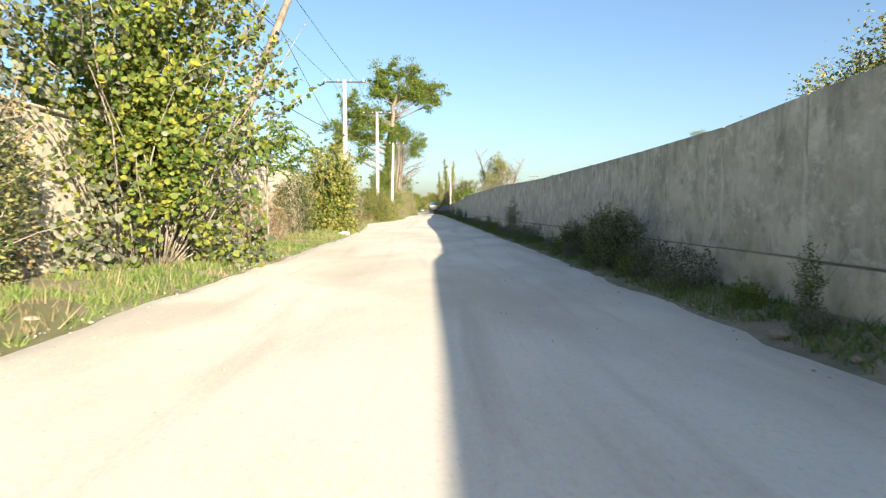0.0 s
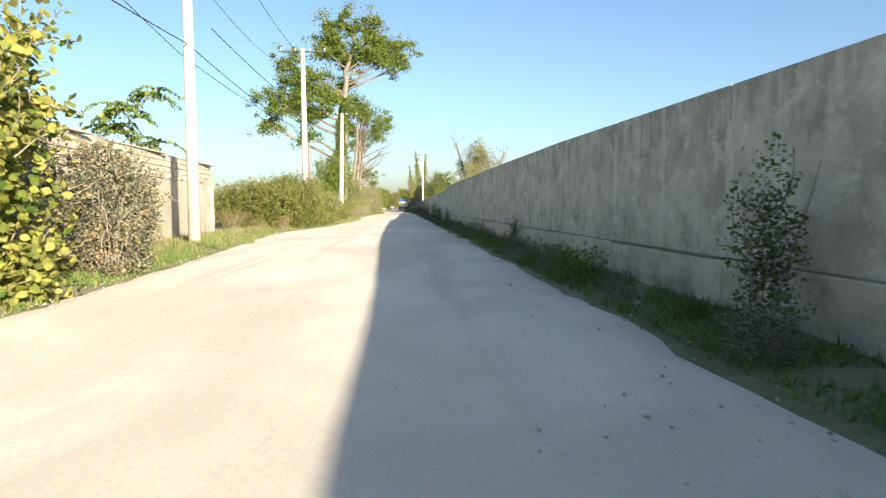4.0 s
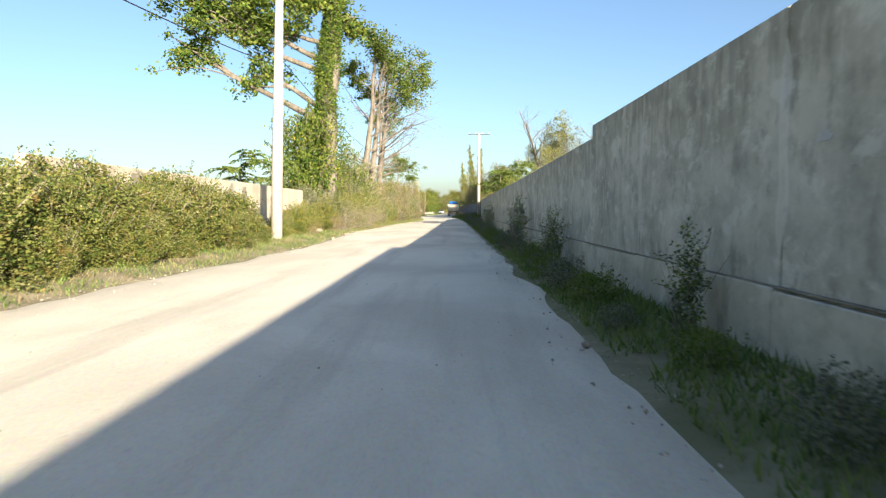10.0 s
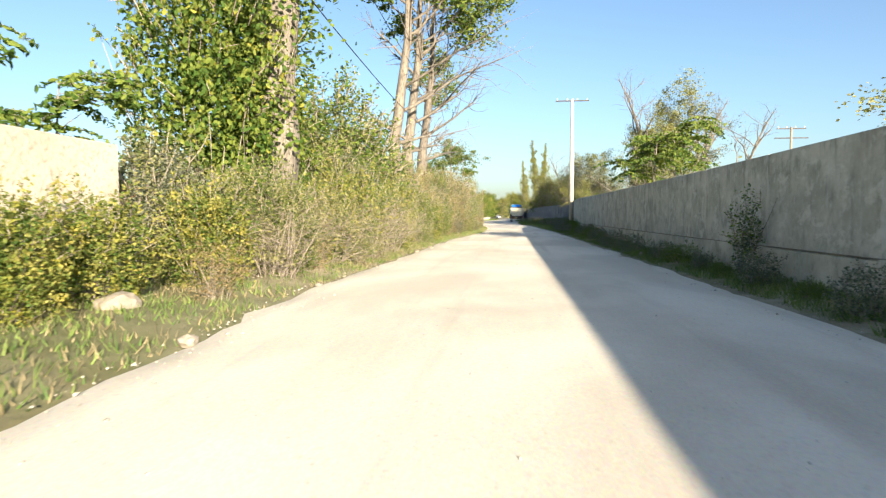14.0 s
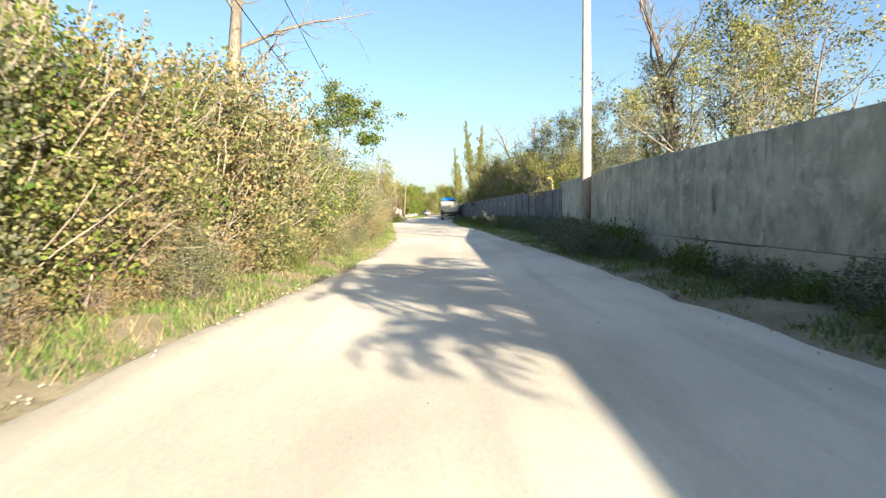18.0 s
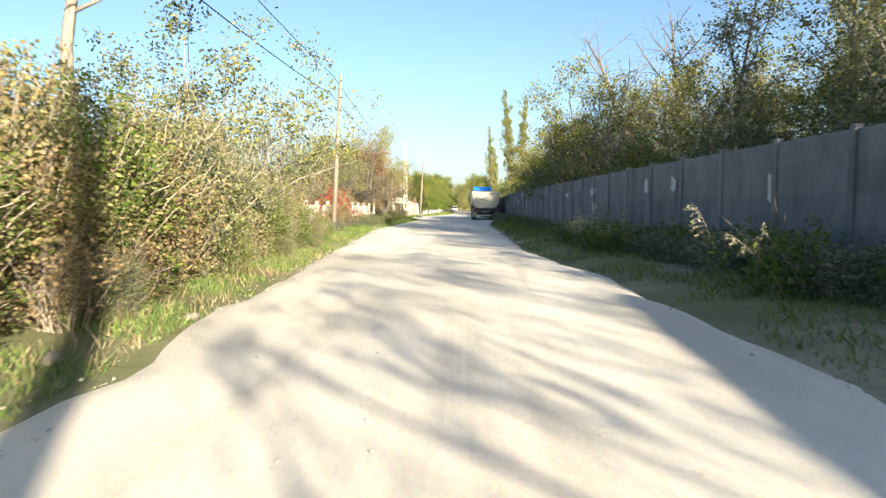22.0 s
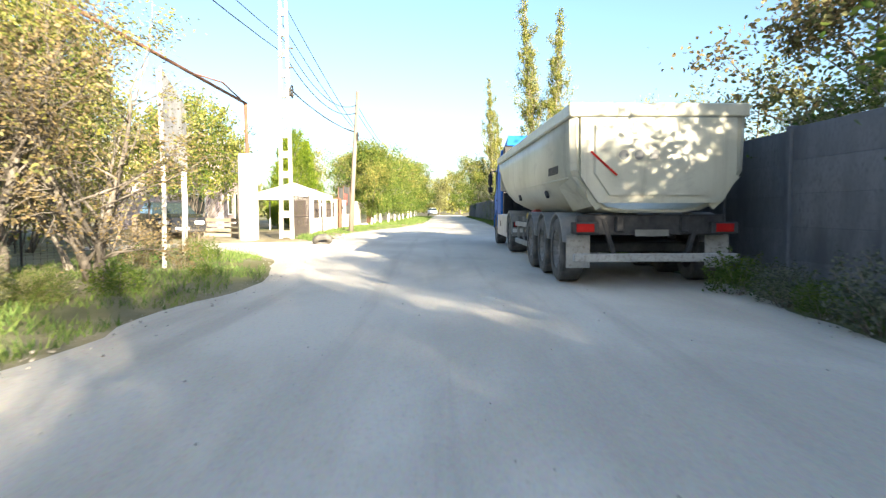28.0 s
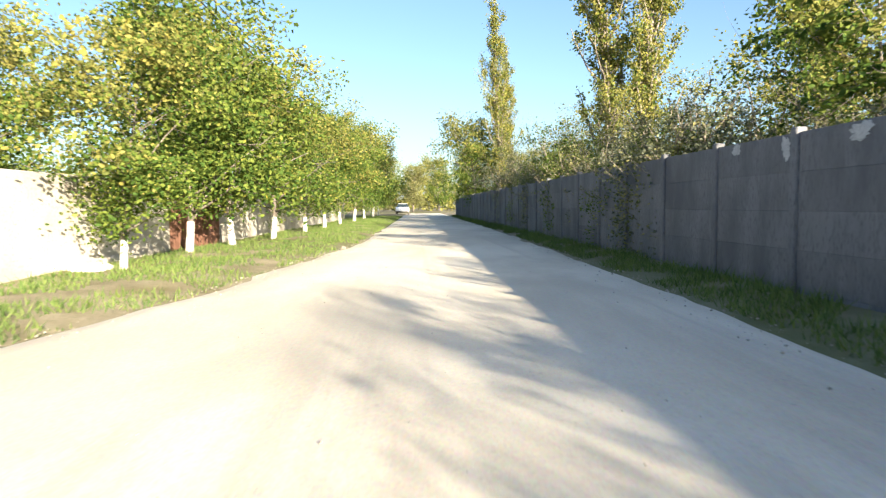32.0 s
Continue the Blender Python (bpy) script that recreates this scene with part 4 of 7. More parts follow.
def blob(y, z, ry, rz_, seed, n=56):
    """A ragged flake: a rounded box whose edge wanders slowly and is nibbled finely."""
    rg = np.random.default_rng(seed)
    ph = rg.uniform(0, 6.283, 6)
    out = []
    for i in range(n):
        a = 6.283 * i / n
        c_, s_ = math.cos(a), math.sin(a)
        sup = (abs(c_) ** 3.2 + abs(s_) ** 3.2) ** (-1 / 3.2)
        k = sup * (0.82 + 0.14 * math.sin(2 * a + ph[0]) + 0.1 * math.sin(3 * a + ph[1]) + 0.07 * math.sin(7 * a + ph[2]) + 0.05 * math.sin(13 * a + ph[3]) + 0.05 * rg.normal())
        out.append((y + ry * k * c_, z + rz_ * k * s_))
    return out


for i, (y, z, a, b) in enumerate(((79.5, 0.9, 1.1, 0.7), (82.4, 1.2, 0.9, 0.8), (76.5, 1.6, 1.0, 0.5), (83.4, 1.0, 0.75, 0.8), (85.4, 0.75, 0.9, 0.55), (84.3, 1.75, 0.4, 0.3), (88.0, 1.5, 0.5, 0.4))):
    patch("bare_patch", blob(y, z, a, b, 40 + i), -10.291 + 0.0018 * i, PATCH, wall_render, "patch of fallen render")
# smears, repairs and pale scuffs on the cast wall
SMEAR = mat("pale_smear", (0.4, 0.4, 0.38), (0.5, 0.5, 0.48), scale=5, fine=40, bump=0.2)
rngs = np.random.default_rng(8)
for i in range(22):
    y = rngs.uniform(36, 112)
    z = rngs.uniform(1.1, min(2.15, lerp_line(WALL_H, y) - 0.25))
    patch("scuff", blob(y, z, rngs.uniform(0.03, 0.1), rngs.uniform(0.03, 0.09), 60 + i), lerp_line(WALL_R, y) - 0.003, SMEAR, wall_right, "pale scuff", 0.003)
# flaked whitewash on the precast fence
for i, (y, z, a, b) in enumerate(((192.7, 1.95, 0.75, 0.28), (192.1, 1.25, 0.16, 0.14), (194.9, 1.55, 0.5, 0.16), (190.2, 1.45, 0.25, 0.2), (189.4, 1.0, 0.14, 0.3), (171.5, 1.75, 0.7, 0.14), (171.2, 1.2, 0.55, 0.16), (165.5, 1.75, 0.3, 0.2), (163.6, 1.75, 0.26, 0.2), (197.6, 1.9, 0.3, 0.25), (198.9, 1.4, 0.4, 0.15), (236.6, 0.95, 0.28, 0.1), (229.6, 1.0, 0.25, 0.09), (176.3, 1.72, 0.5, 0.1), (159.2, 1.5, 0.2, 0.25), (238.0, 1.86, 0.2, 0.1), (239.3, 1.8, 0.1, 0.16), (240.5, 1.88, 0.14, 0.08), (236.7, 1.88, 0.24, 0.06), (234.2, 0.6, 0.32, 0.12))):
    patch("whitewash", blob(y, z, a, b, 90 + i), lerp_line(FENCE_R, y) - 0.012, PALE_PATCH, fence_right, "flaked white paint", 0.003)

# ---- low pale fence on the left ----
PALE = mat("pale_precast", (0.42, 0.385, 0.31), (0.58, 0.545, 0.46), scale=1.4, fine=25, c3=(0.33, 0.3, 0.24), bump=0.4, obj_random=0.4)
fence_left = thing("fence_left", "low pale precast fence of slabs between posts", "fence", kind="structure")
bm = bmesh.new()
box(bm, (0.0, 0, 0.65), (0.15, 0.15, 1.6), 0.015)
lp_me = bpy.data.meshes.new("post")
bm.to_mesh(lp_me)
bm.free()
lp_me.materials.append(PALE)
bm = bmesh.new()
box(bm, (0, 0, 0.21), (0.06, 2.14, 0.41), 0.015)
ls_me = bpy.data.meshes.new("slab")
bm.to_mesh(ls_me)
bm.free()
ls_me.materials.append(PALE)
for i in range(12):
    y = 170.6 + i * 2.3
    p = part("post", lp_me, None, fence_left)
    p.matrix_basis = pose(-11.3 + 0.02 * (i % 3), y, 0.0, 0, 0, rngs.uniform(-2, 2))
    if i < 11:
        for k in range(3):
            if i in (10,) and k == 2:
                continue
            s = part("slab", ls_me, None, fence_left)
            s.matrix_basis = pose(-11.33 + 0.012 * k, y + 1.15, 0.02 + 0.42 * k, 0, rngs.uniform(-1.5, 1.5), 0)

# ---- lorry ----
TUB = tub_material()
TUB_D = mat("dirty_tub_steel", (0.2, 0.195, 0.165), (0.3, 0.29, 0.25), scale=2, fine=18, bump=0.15, rough=0.65)
CHASSIS = mat("dark_chassis", (0.03, 0.03, 0.032), (0.075, 0.072, 0.068), scale=4, fine=30, bump=0.2, rough=0.7)
GREYPL = mat("dusty_grey_plastic", (0.2, 0.2, 0.19), (0.31, 0.305, 0.285), scale=2, fine=25, bump=0.15, rough=0.6)
PALEFLAP = mat("dusty_pale_rubber", (0.34, 0.335, 0.3), (0.46, 0.45, 0.41), scale=3, fine=25, c3=(0.26, 0.25, 0.22), bump=0.15, rough=0.75)
TYRE = mat("dusty_rubber", (0.075, 0.073, 0.068), (0.155, 0.148, 0.135), scale=4, fine=40, bump=0.3, rough=0.92, world_space=False)
RIM = mat("steel_rim", (0.2, 0.196, 0.18), (0.36, 0.35, 0.325), scale=5, fine=30, c3=(0.15, 0.145, 0.135), bump=0.1, rough=0.65, metal=0.15)
BLUE = mat("blue_cab_paint", (0.004, 0.11, 0.46), (0.007, 0.135, 0.52), scale=1.2, fine=12, bump=0.0, rough=0.5, spec=0.12)
SILVER = mat("silver_skirt_paint", (0.3, 0.31, 0.32), (0.42, 0.43, 0.44), scale=1.2, fine=20, bump=0.05, rough=0.4)
BLACKP = mat("black_plastic", (0.012, 0.012, 0.013), (0.03, 0.03, 0.032), scale=3, fine=40, bump=0.1, rough=0.5)
REDL = mat("red_lens", (0.32, 0.01, 0.01), (0.45, 0.02, 0.015), scale=4, fine=40, bump=0, rough=0.2)
REDP = mat("red_paint", (0.36, 0.07, 0.06), (0.48, 0.11, 0.09), scale=3, fine=20, bump=0.05, rough=0.5)
YELP = mat("yellow_plastic", (0.5, 0.4, 0.08), (0.6, 0.48, 0.1), scale=3, fine=20, bump=0.05, rough=0.5)
PLATE = mat("plate_white", (0.6, 0.6, 0.58), (0.7, 0.7, 0.68), scale=5, fine=30, bump=0, rough=0.4)
GLASS = bpy.data.materials.new("window_glass")
GLASS.use_nodes = True
g = GLASS.node_tree.nodes["Principled BSDF"]
g.inputs["Base Color"].default_value = (0.03, 0.045, 0.05, 1)
g.inputs["Roughness"].default_value, g.inputs["Specular IOR Level"].default_value = 0.05, 0.8

bm = bx((0, 0, 0), (0.05, 0.032, 0.032), 0.004)
NUT = bpy.data.meshes.new("nut")
bm.to_mesh(NUT)
bm.free()
NUT.materials.append(RIM)


def wheel(parent, x, y, r, w, side, name="wheel"):
    """A lorry or car wheel: tyre with shoulders and tread, dished rim with studs; side -1 faces -x."""
    hub = part(name, tube_mesh("hub", [[((0, 0, 0), 0.06), ((side * 0.03, 0, 0), 0.05)]], 8), RIM, parent)
    hub.matrix_basis = pose(x, y, r)
    prof = [(-0.5, 0.6), (-0.5, 0.9), (-0.42, 0.985), (-0.15, 1.0), (0.15, 1.0), (0.42, 0.985), (0.5, 0.9), (0.5, 0.6)]
    V, Fc, n = [], [], 28
    for k in range(n):
        a = 2 * math.pi * k / n
        rr = r * (1 if k % 2 else 0.99)
        V += [(p * w, q * rr * math.cos(a), q * rr * math.sin(a)) for p, q in prof]
    m = len(prof)
    Fc = [(k * m + i, k * m + i + 1, ((k + 1) % n) * m + i + 1, ((k + 1) % n) * m + i) for k in range(n) for i in range(m - 1)]
    part("tyre", mesh_np("tyre", V, Fc), TYRE, hub)
    prof = [(0.46, 0.62), (0.40, 0.56), (0.12, 0.5), (0.1, 0.3), (0.3, 0.26), (0.32, 0.0)]
    V = []
    for k in range(n):
        a = 2 * math.pi * k / n
        V += [(side * p * w, q * r * math.cos(a), q * r * math.sin(a)) for p, q in prof]
    m = len(prof)
    Fc = [(k * m + i, k * m + i + 1, ((k + 1) % n) * m + i + 1, ((k + 1) % n) * m + i) for k in range(n) for i in range(m - 1)]
    part("rim", mesh_np("rim", V, Fc), RIM, hub, "dusty steel rim")
    for k in range(10):
        a = 2 * math.pi * k / 10
        nut = part("nut", NUT, None, hub)
        nut.matrix_basis = pose(side * w * 0.15, 0.4 * r * math.cos(a), 0.4 * r * math.sin(a))
    return hub


def arc_fender(y, r, x0, x1, t=0.03, a0=15, a1=165, n=12):
    """A curved mudguard over an axle at y."""
    V, Fc = [], []
    for k in range(n + 1):
        a = radians(a0 + (a1 - a0) * k / n)
        for rr in (r, r + t):
            for x in (x0, x1):
                V.append((x, y + rr * math.cos(a), 0.5 + rr * math.sin(a)))
    for k in range(n):
        b = k * 4
        for q in ((0, 1, 5, 4), (2, 6, 7, 3), (0, 4, 6, 2), (1, 3, 7, 5)):
            Fc.append(tuple(b + i for i in q))
    Fc += [(0, 2, 3, 1), (n * 4, n * 4 + 1, n * 4 + 3, n * 4 + 2)]
    return mesh_np("fender", V, Fc)


def loft(rings, closed=True, caps=True):
    n = len(rings[0])
    V = [p for r in rings for p in r]
    Fc = [(j * n + i, j * n + (i + 1) % n, (j + 1) * n + (i + 1) % n, (j + 1) * n + i) for j in range(len(rings) - 1) for i in range(n if closed else n - 1)]
    if caps:
        Fc += [tuple(reversed(range(n))), tuple((len(rings) - 1) * n + i for i in range(n))]
    return V, Fc


TX, TY = -2.38, 206.95
semi_trailer = thing("semi_trailer", "dusty cream tipping semi-trailer with rounded tub, parked by the fence", "trailer", (TX, TY, 0), 1.0)


def section(y, zb, k=1.0):
    """Outer and inner outline of the tub at y, its floor at zb."""
    zt = 2.5
    half_ = [(-1.24, zt), (-1.238, zt - 0.25), (-1.232, zb + 0.72), (-1.2, zb + 0.55), (-1.1, zb + 0.34), (-0.93, zb + 0.16), (-0.7, zb + 0.04), (-0.45, zb)]
    o = half_ + [(-x, z) for x, z in reversed(half_)]
    i = [(x * 0.95, max(z + 0.05, zb + 0.05) if abs(z - zt) > 0.01 else zt) for x, z in reversed(o)]
    return [(x, y + k * (zt - z) * 0.0, z) for x, z in o + i]


rings = [section(0.42, 1.1), section(3.0, 1.08), section(7.4, 1.1), section(8.7, 1.2), section(9.4, 1.45), section(9.85, 1.75)]
tub_me = mesh_np("tub", *loft(rings))
tub_me.polygons.foreach_set("use_smooth", [True] * len(tub_me.polygons))
part("tub", tub_me, TUB, semi_trailer)
part("front_wall", bx((0, 9.87, 2.1), (2.4, 0.06, 0.82), 0.02), TUB, semi_trailer)
for sx in (-1, 1):
    part("rim_rail", bx((sx * 1.245, 5.07, 2.56), (0.09, 9.75, 0.19), 0.02), TUB, semi_trailer, "box-section top rail")
    part("corner_post", tube_mesh("corner_post", [[((sx * 1.19, 0.3, 2.5), 0.085), ((sx * 1.17, 0.31, 1.72), 0.085), ((sx * 0.93, 0.34, 1.3), 0.08), ((sx * 0.82, 0.36, 1.18), 0.07)]], 4, False), TUB, semi_trailer, "bent rear frame post")
part("rim_rail", bx((0, 0.24, 2.56), (2.58, 0.14, 0.19), 0.02), TUB, semi_trailer, "box-section top rail")
part("rim_rail", bx((0, 9.91, 2.56), (2.5, 0.1, 0.19), 0.02), TUB, semi_trailer)
# tailgate: six-sided plate with a raised frame
ring = [(-1.12, 2.45), (1.12, 2.45), (1.12, 1.62), (0.86, 1.24), (-0.86, 1.24), (-1.12, 1.62)]
tailgate = part("tailgate", mesh_np("tailgate", *loft([[(x, 0.2, z) for x, z in ring], [(x, 0.42, z) for x, z in ring]])), TUB, semi_trailer)
inner = [(x * 0.82, 1.86 + (z - 1.86) * 0.82) for x, z in ring]
part("tailgate_panel", mesh_np("tailgate_panel", *loft([[(x, 0.165, z) for x, z in inner], [(x * 1.02, 0.2, z) for x, z in inner]])), TUB, tailgate, "pressed panel, dusty")
for k in range(3):
    disc = part("speed_disc", cyl((-0.52 + 0.22 * k, 0.16, 1.92), (-0.52 + 0.22 * k, 0.148, 1.92), 0.095, sides=20), TUB, tailgate, "round speed-limit disc, plain and dusty")
    part("disc_ring", cyl((-0.52 + 0.22 * k, 0.148, 1.92), (-0.52 + 0.22 * k, 0.142, 1.92), 0.07, sides=20), GREYPL, disc)
part("warning_stripe", bx((-0.8, 0.155, 1.8), (0.5, 0.012, 0.03), 0, pose(0, 0, 0, 0, 42, 0)), REDL, tailgate, "red diagonal warning stripe")
for sx in (-1, 1):
    part("tail_skirt", mesh_np("tail_skirt", *loft([[(sx * 1.23, 0.3, 1.62), (sx * 1.23, 1.2, 1.5), (sx * 1.0, 1.2, 1.12), (sx * 0.86, 0.3, 1.22)], [(sx * 1.12, 0.3, 1.62), (sx * 1.1, 1.2, 1.5), (sx * 0.95, 1.2, 1.16), (sx * 0.8, 0.3, 1.26)]])), TUB, semi_trailer)
    part("chassis_beam", bx((sx * 0.48, 4.6, 0.93), (0.12, 8.4, 0.24), 0.015), CHASSIS, semi_trailer)
    for k in range(3):
        wheel(semi_trailer, sx * 1.06, 1.35 + 1.3 * k, 0.51, 0.36, sx)
        f = part("mudguard", arc_fender(1.35 + 1.3 * k, 0.57, sx * 0.86, sx * 1.25), GREYPL, semi_trailer, "dusty grey mudguard")
    part("mud_flap", bx((sx * 1.05, 0.62, 0.52), (0.36, 0.02, 0.5), 0.004), PALEFLAP, semi_trailer, "pale rubber flap")
    tl = part("tail_light", bx((sx * 1.02, 0.34, 0.88), (0.4, 0.08, 0.17), 0.012), CHASSIS, semi_trailer)
    part("lens", bx((sx * 1.02, 0.292, 0.88), (0.26, 0.02, 0.12), 0.006), REDL, tl, "red lamp lens")
    part("guard_rail", bx((sx * 1.2, 5.35, 0.82), (0.04, 2.2, 0.11), 0.01), GREYPL, semi_trailer, "side guard rail")
    part("guard_rail", bx((sx * 1.2, 5.35, 0.42), (0.04, 2.2, 0.11), 0.01), GREYPL, semi_trailer, "side guard rail")
    for yy in (4.5, 5.4, 6.3):
        part("guard_bracket", bx((sx * 1.16, yy, 0.68), (0.05, 0.06, 0.62), 0.008), GREYPL, semi_trailer)
    part("support_leg", bx((sx * 0.75, 6.6, 0.5), (0.14, 0.14, 0.9), 0.015), GREYPL, semi_trailer)
    part("stay", bx((sx * 0.62, 0.5, 0.72), (0.07, 0.07, 0.6), 0.008, pose(0, 0, 0, 0, sx * 18, 0)), CHASSIS, semi_trailer)
part("underrun_bar", bx((0, 0.25, 0.45), (2.4, 0.1, 0.12), 0.015), PALEFLAP, semi_trailer, "pale rear underrun bar")
part("rear_beam", bx((0, 0.55, 0.92), (2.2, 0.16, 0.3), 0.02), CHASSIS, semi_trailer)
part("plate_bar", bx((0, 0.44, 0.8), (0.5, 0.02, 0.1), 0.004), TUB_D, semi_trailer, "blank number plate")
part("axle_box", bx((0, 2.65, 0.55), (1.7, 3.0, 0.16), 0.03), CHASSIS, semi_trailer)
part("tool_box", bx((-0.82, 5.75, 1.0), (0.3, 0.5, 0.3), 0.1), REDP, semi_trailer, "faded red extinguisher box")
part("wheel_chock", bx((-0.8, 6.85, 0.98), (0.14, 0.22, 0.18), 0.03), YELP, semi_trailer, "yellow wheel chock")
for yy in (2.6, 6.0):
    part("tub_hook", bx((-1.16, yy, 1.42), (0.06, 0.22, 0.06), 0.01, pose(0, 0, 0, 25, 0, 0)), CHASSIS, semi_trailer)
for i in range(7):
    part("maker_mark", bx((-1.236, 1.3 + 0.12 * i, 1.78), (0.006, 0.085, 0.13), 0.0), CHASSIS, semi_trailer, "dark plain mark bar")
part("side_rib", bx((-1.2, 4.8, 1.62), (0.02, 8.4, 0.025), 0.006), TUB, semi_trailer)

tractor_unit = thing("tractor_unit", "blue lorry tractor with high cab and dusty silver skirts, parked", "truck", (-2.38, TY + 0.45, 0), 0.3)
cabr = [(-1.2, 10.75), (1.2, 10.75), (1.2, 12.75), (1.05, 13.1), (-1.05, 13.1), (-1.2, 12.75)]
cr = []
for z, dx, dyf in ((0.98, 0, 0), (1.7, 0, 0), (2.35, 0.02, -0.06), (2.75, 0.08, -0.35), (3.1, 0.16, -0.75), (3.2, 0.24, -0.95)):
    cr.append([(x - math.copysign(dx, x), y + (dyf if y > 11 else 0), z) for x, y in cabr])
cab = part("cab", mesh_np("cab", *loft(cr)), BLUE, tractor_unit)
for sx in (-1, 1):
    win = [(12.1, 1.92), (12.3, 1.76), (12.73, 1.6), (12.68, 2.3), (12.45, 2.42), (12.1, 2.42)]
    part("side_window", mesh_np("side_window", *loft([[(sx * 1.206, y, z) for y, z in win], [(sx * 1.18, y, z) for y, z in win]])), GLASS, cab, "dark tinted side window")
    for ys, zs, sy, sz in ((11.72, 1.75, 0.012, 1.75), (12.78, 1.3, 0.012, 0.75)):
        part("door_gap", bx((sx * 1.2, ys, zs), (0.016, sy, sz), 0.0), BLACKP, cab)
    part("door_gap", bx((sx * 1.2, 11.9, 1.02), (0.016, 1.9, 0.012), 0.0), BLACKP, cab)
    part("door_handle", bx((sx * 1.215, 11.88, 1.45), (0.03, 0.16, 0.035), 0.008), BLACKP, cab)
    mir = part("mirror", bx((sx * 1.34, 12.86, 2.18), (0.15, 0.13, 0.42), 0.05), BLACKP, cab, "black mirror housing")
    part("lower_mirror", bx((sx * 1.34, 12.86, 1.84), (0.15, 0.13, 0.22), 0.05), BLACKP, mir)
    part("mirror_arm", tube_mesh("mirror_arm", [[((sx * 1.15, 12.7, 2.48), 0.03), ((sx * 1.34, 12.84, 2.45), 0.03), ((sx * 1.34, 12.86, 2.1), 0.03), ((sx * 1.34, 12.84, 1.68), 0.03), ((sx * 1.15, 12.7, 1.62), 0.03)]], 6), BLACKP, mir)
    part("wind_deflector", bx((sx * 1.17, 10.62, 1.95), (0.05, 0.24, 2.1), 0.02), BLUE, cab, "blue side air deflector")
    part("wheel_arch", arc_fender(12.15, 0.6, sx * 0.9, sx * 1.22, 0.05, 5, 175), BLUE, tractor_unit)
    wheel(tractor_unit, sx * 1.04, 12.15, 0.51, 0.32, sx)
    wheel(tractor_unit, sx * 0.98, 7.95, 0.51, 0.5, sx)
    part("rear_fender", arc_fender(7.95, 0.58, sx * 0.68, sx * 1.24, 0.04, 0, 180), GREYPL, tractor_unit, "dusty grey rear fender")
    part("side_skirt", bx((sx * 1.14, 10.05, 0.68), (0.14, 2.9, 0.66), 0.03), SILVER, tractor_unit, "silver side skirt")
    part("bumper_corner", bx((sx * 1.08, 12.98, 0.62), (0.2, 0.24, 0.42), 0.05), CHASSIS, tractor_unit)
    part("step_recess", bx((sx * 1.212, 10.5, 0.72), (0.01, 0.24, 0.18), 0.0), BLACKP, tractor_unit)
    rl = part("rear_light", bx((sx * 0.98, 7.28, 0.76), (0.46, 0.07, 0.14), 0.01), CHASSIS, tractor_unit)
    part("lens", bx((sx * 0.98, 7.238, 0.76), (0.4, 0.02, 0.1), 0.005), REDL, rl, "red lamp lens")
    part("fender_panel", bx((sx * 0.98, 7.32, 0.72), (0.5, 0.03, 0.55), 0.01), GREYPL, tractor_unit)
    part("frame_rail", bx((sx * 0.42, 9.6, 0.86), (0.1, 6.2, 0.26), 0.012), CHASSIS, tractor_unit)
part("plate_bar", bx((-0.98, 7.3, 0.6), (0.44, 0.015, 0.1), 0.003), PLATE, tractor_unit, "blank number plate")
part("roof_spoiler", mesh_np("roof_spoiler", *loft([[(-1.0, 10.7, 3.16), (1.0, 10.7, 3.16), (1.0, 11.6, 3.2), (-1.0, 11.6, 3.2)], [(-0.96, 10.7, 3.46), (0.96, 10.7, 3.46), (0.9, 11.2, 3.36), (-0.9, 11.2, 3.36)]])), BLUE, cab, "blue roof spoiler")
part("air_intake", bx((-1.0, 10.32, 1.95), (0.3, 0.3, 2.3), 0.04), BLACKP, tractor_unit, "black intake stack")
part("rear_panel", bx((0, 10.735, 1.95), (2.2, 0.03, 2.1), 0.01), CHASSIS, tractor_unit, "dark panel behind the cab")
part("exhaust_rack", bx((0.5, 10.45, 1.6), (0.9, 0.2, 1.3), 0.04), CHASSIS, tractor_unit)
part("fifth_wheel", bx((0, 8.1, 1.04), (0.8, 0.9, 0.08), 0.03), CHASSIS, tractor_unit)
part("fuel_tank", bx((0.95, 9.8, 0.65), (0.5, 1.8, 0.6), 0.08), SILVER, tractor_unit)
part("chassis_plate", bx((0, 9.4, 1.0), (0.9, 1.6, 0.06), 0.02), CHASSIS, tractor_unit)
part("ladder", tube_mesh("ladder", [[((-0.55, 10.0, 1.2), 0.02), ((-0.55, 10.0, 2.4), 0.02)], [((-0.2, 10.0, 1.2), 0.02), ((-0.2, 10.0, 2.4), 0.02)]] + [[((-0.55, 10.0, 1.35 + 0.25 * k), 0.015), ((-0.2, 10.0, 1.35 + 0.25 * k), 0.015)] for k in range(5)], 6), GREYPL, tractor_unit)
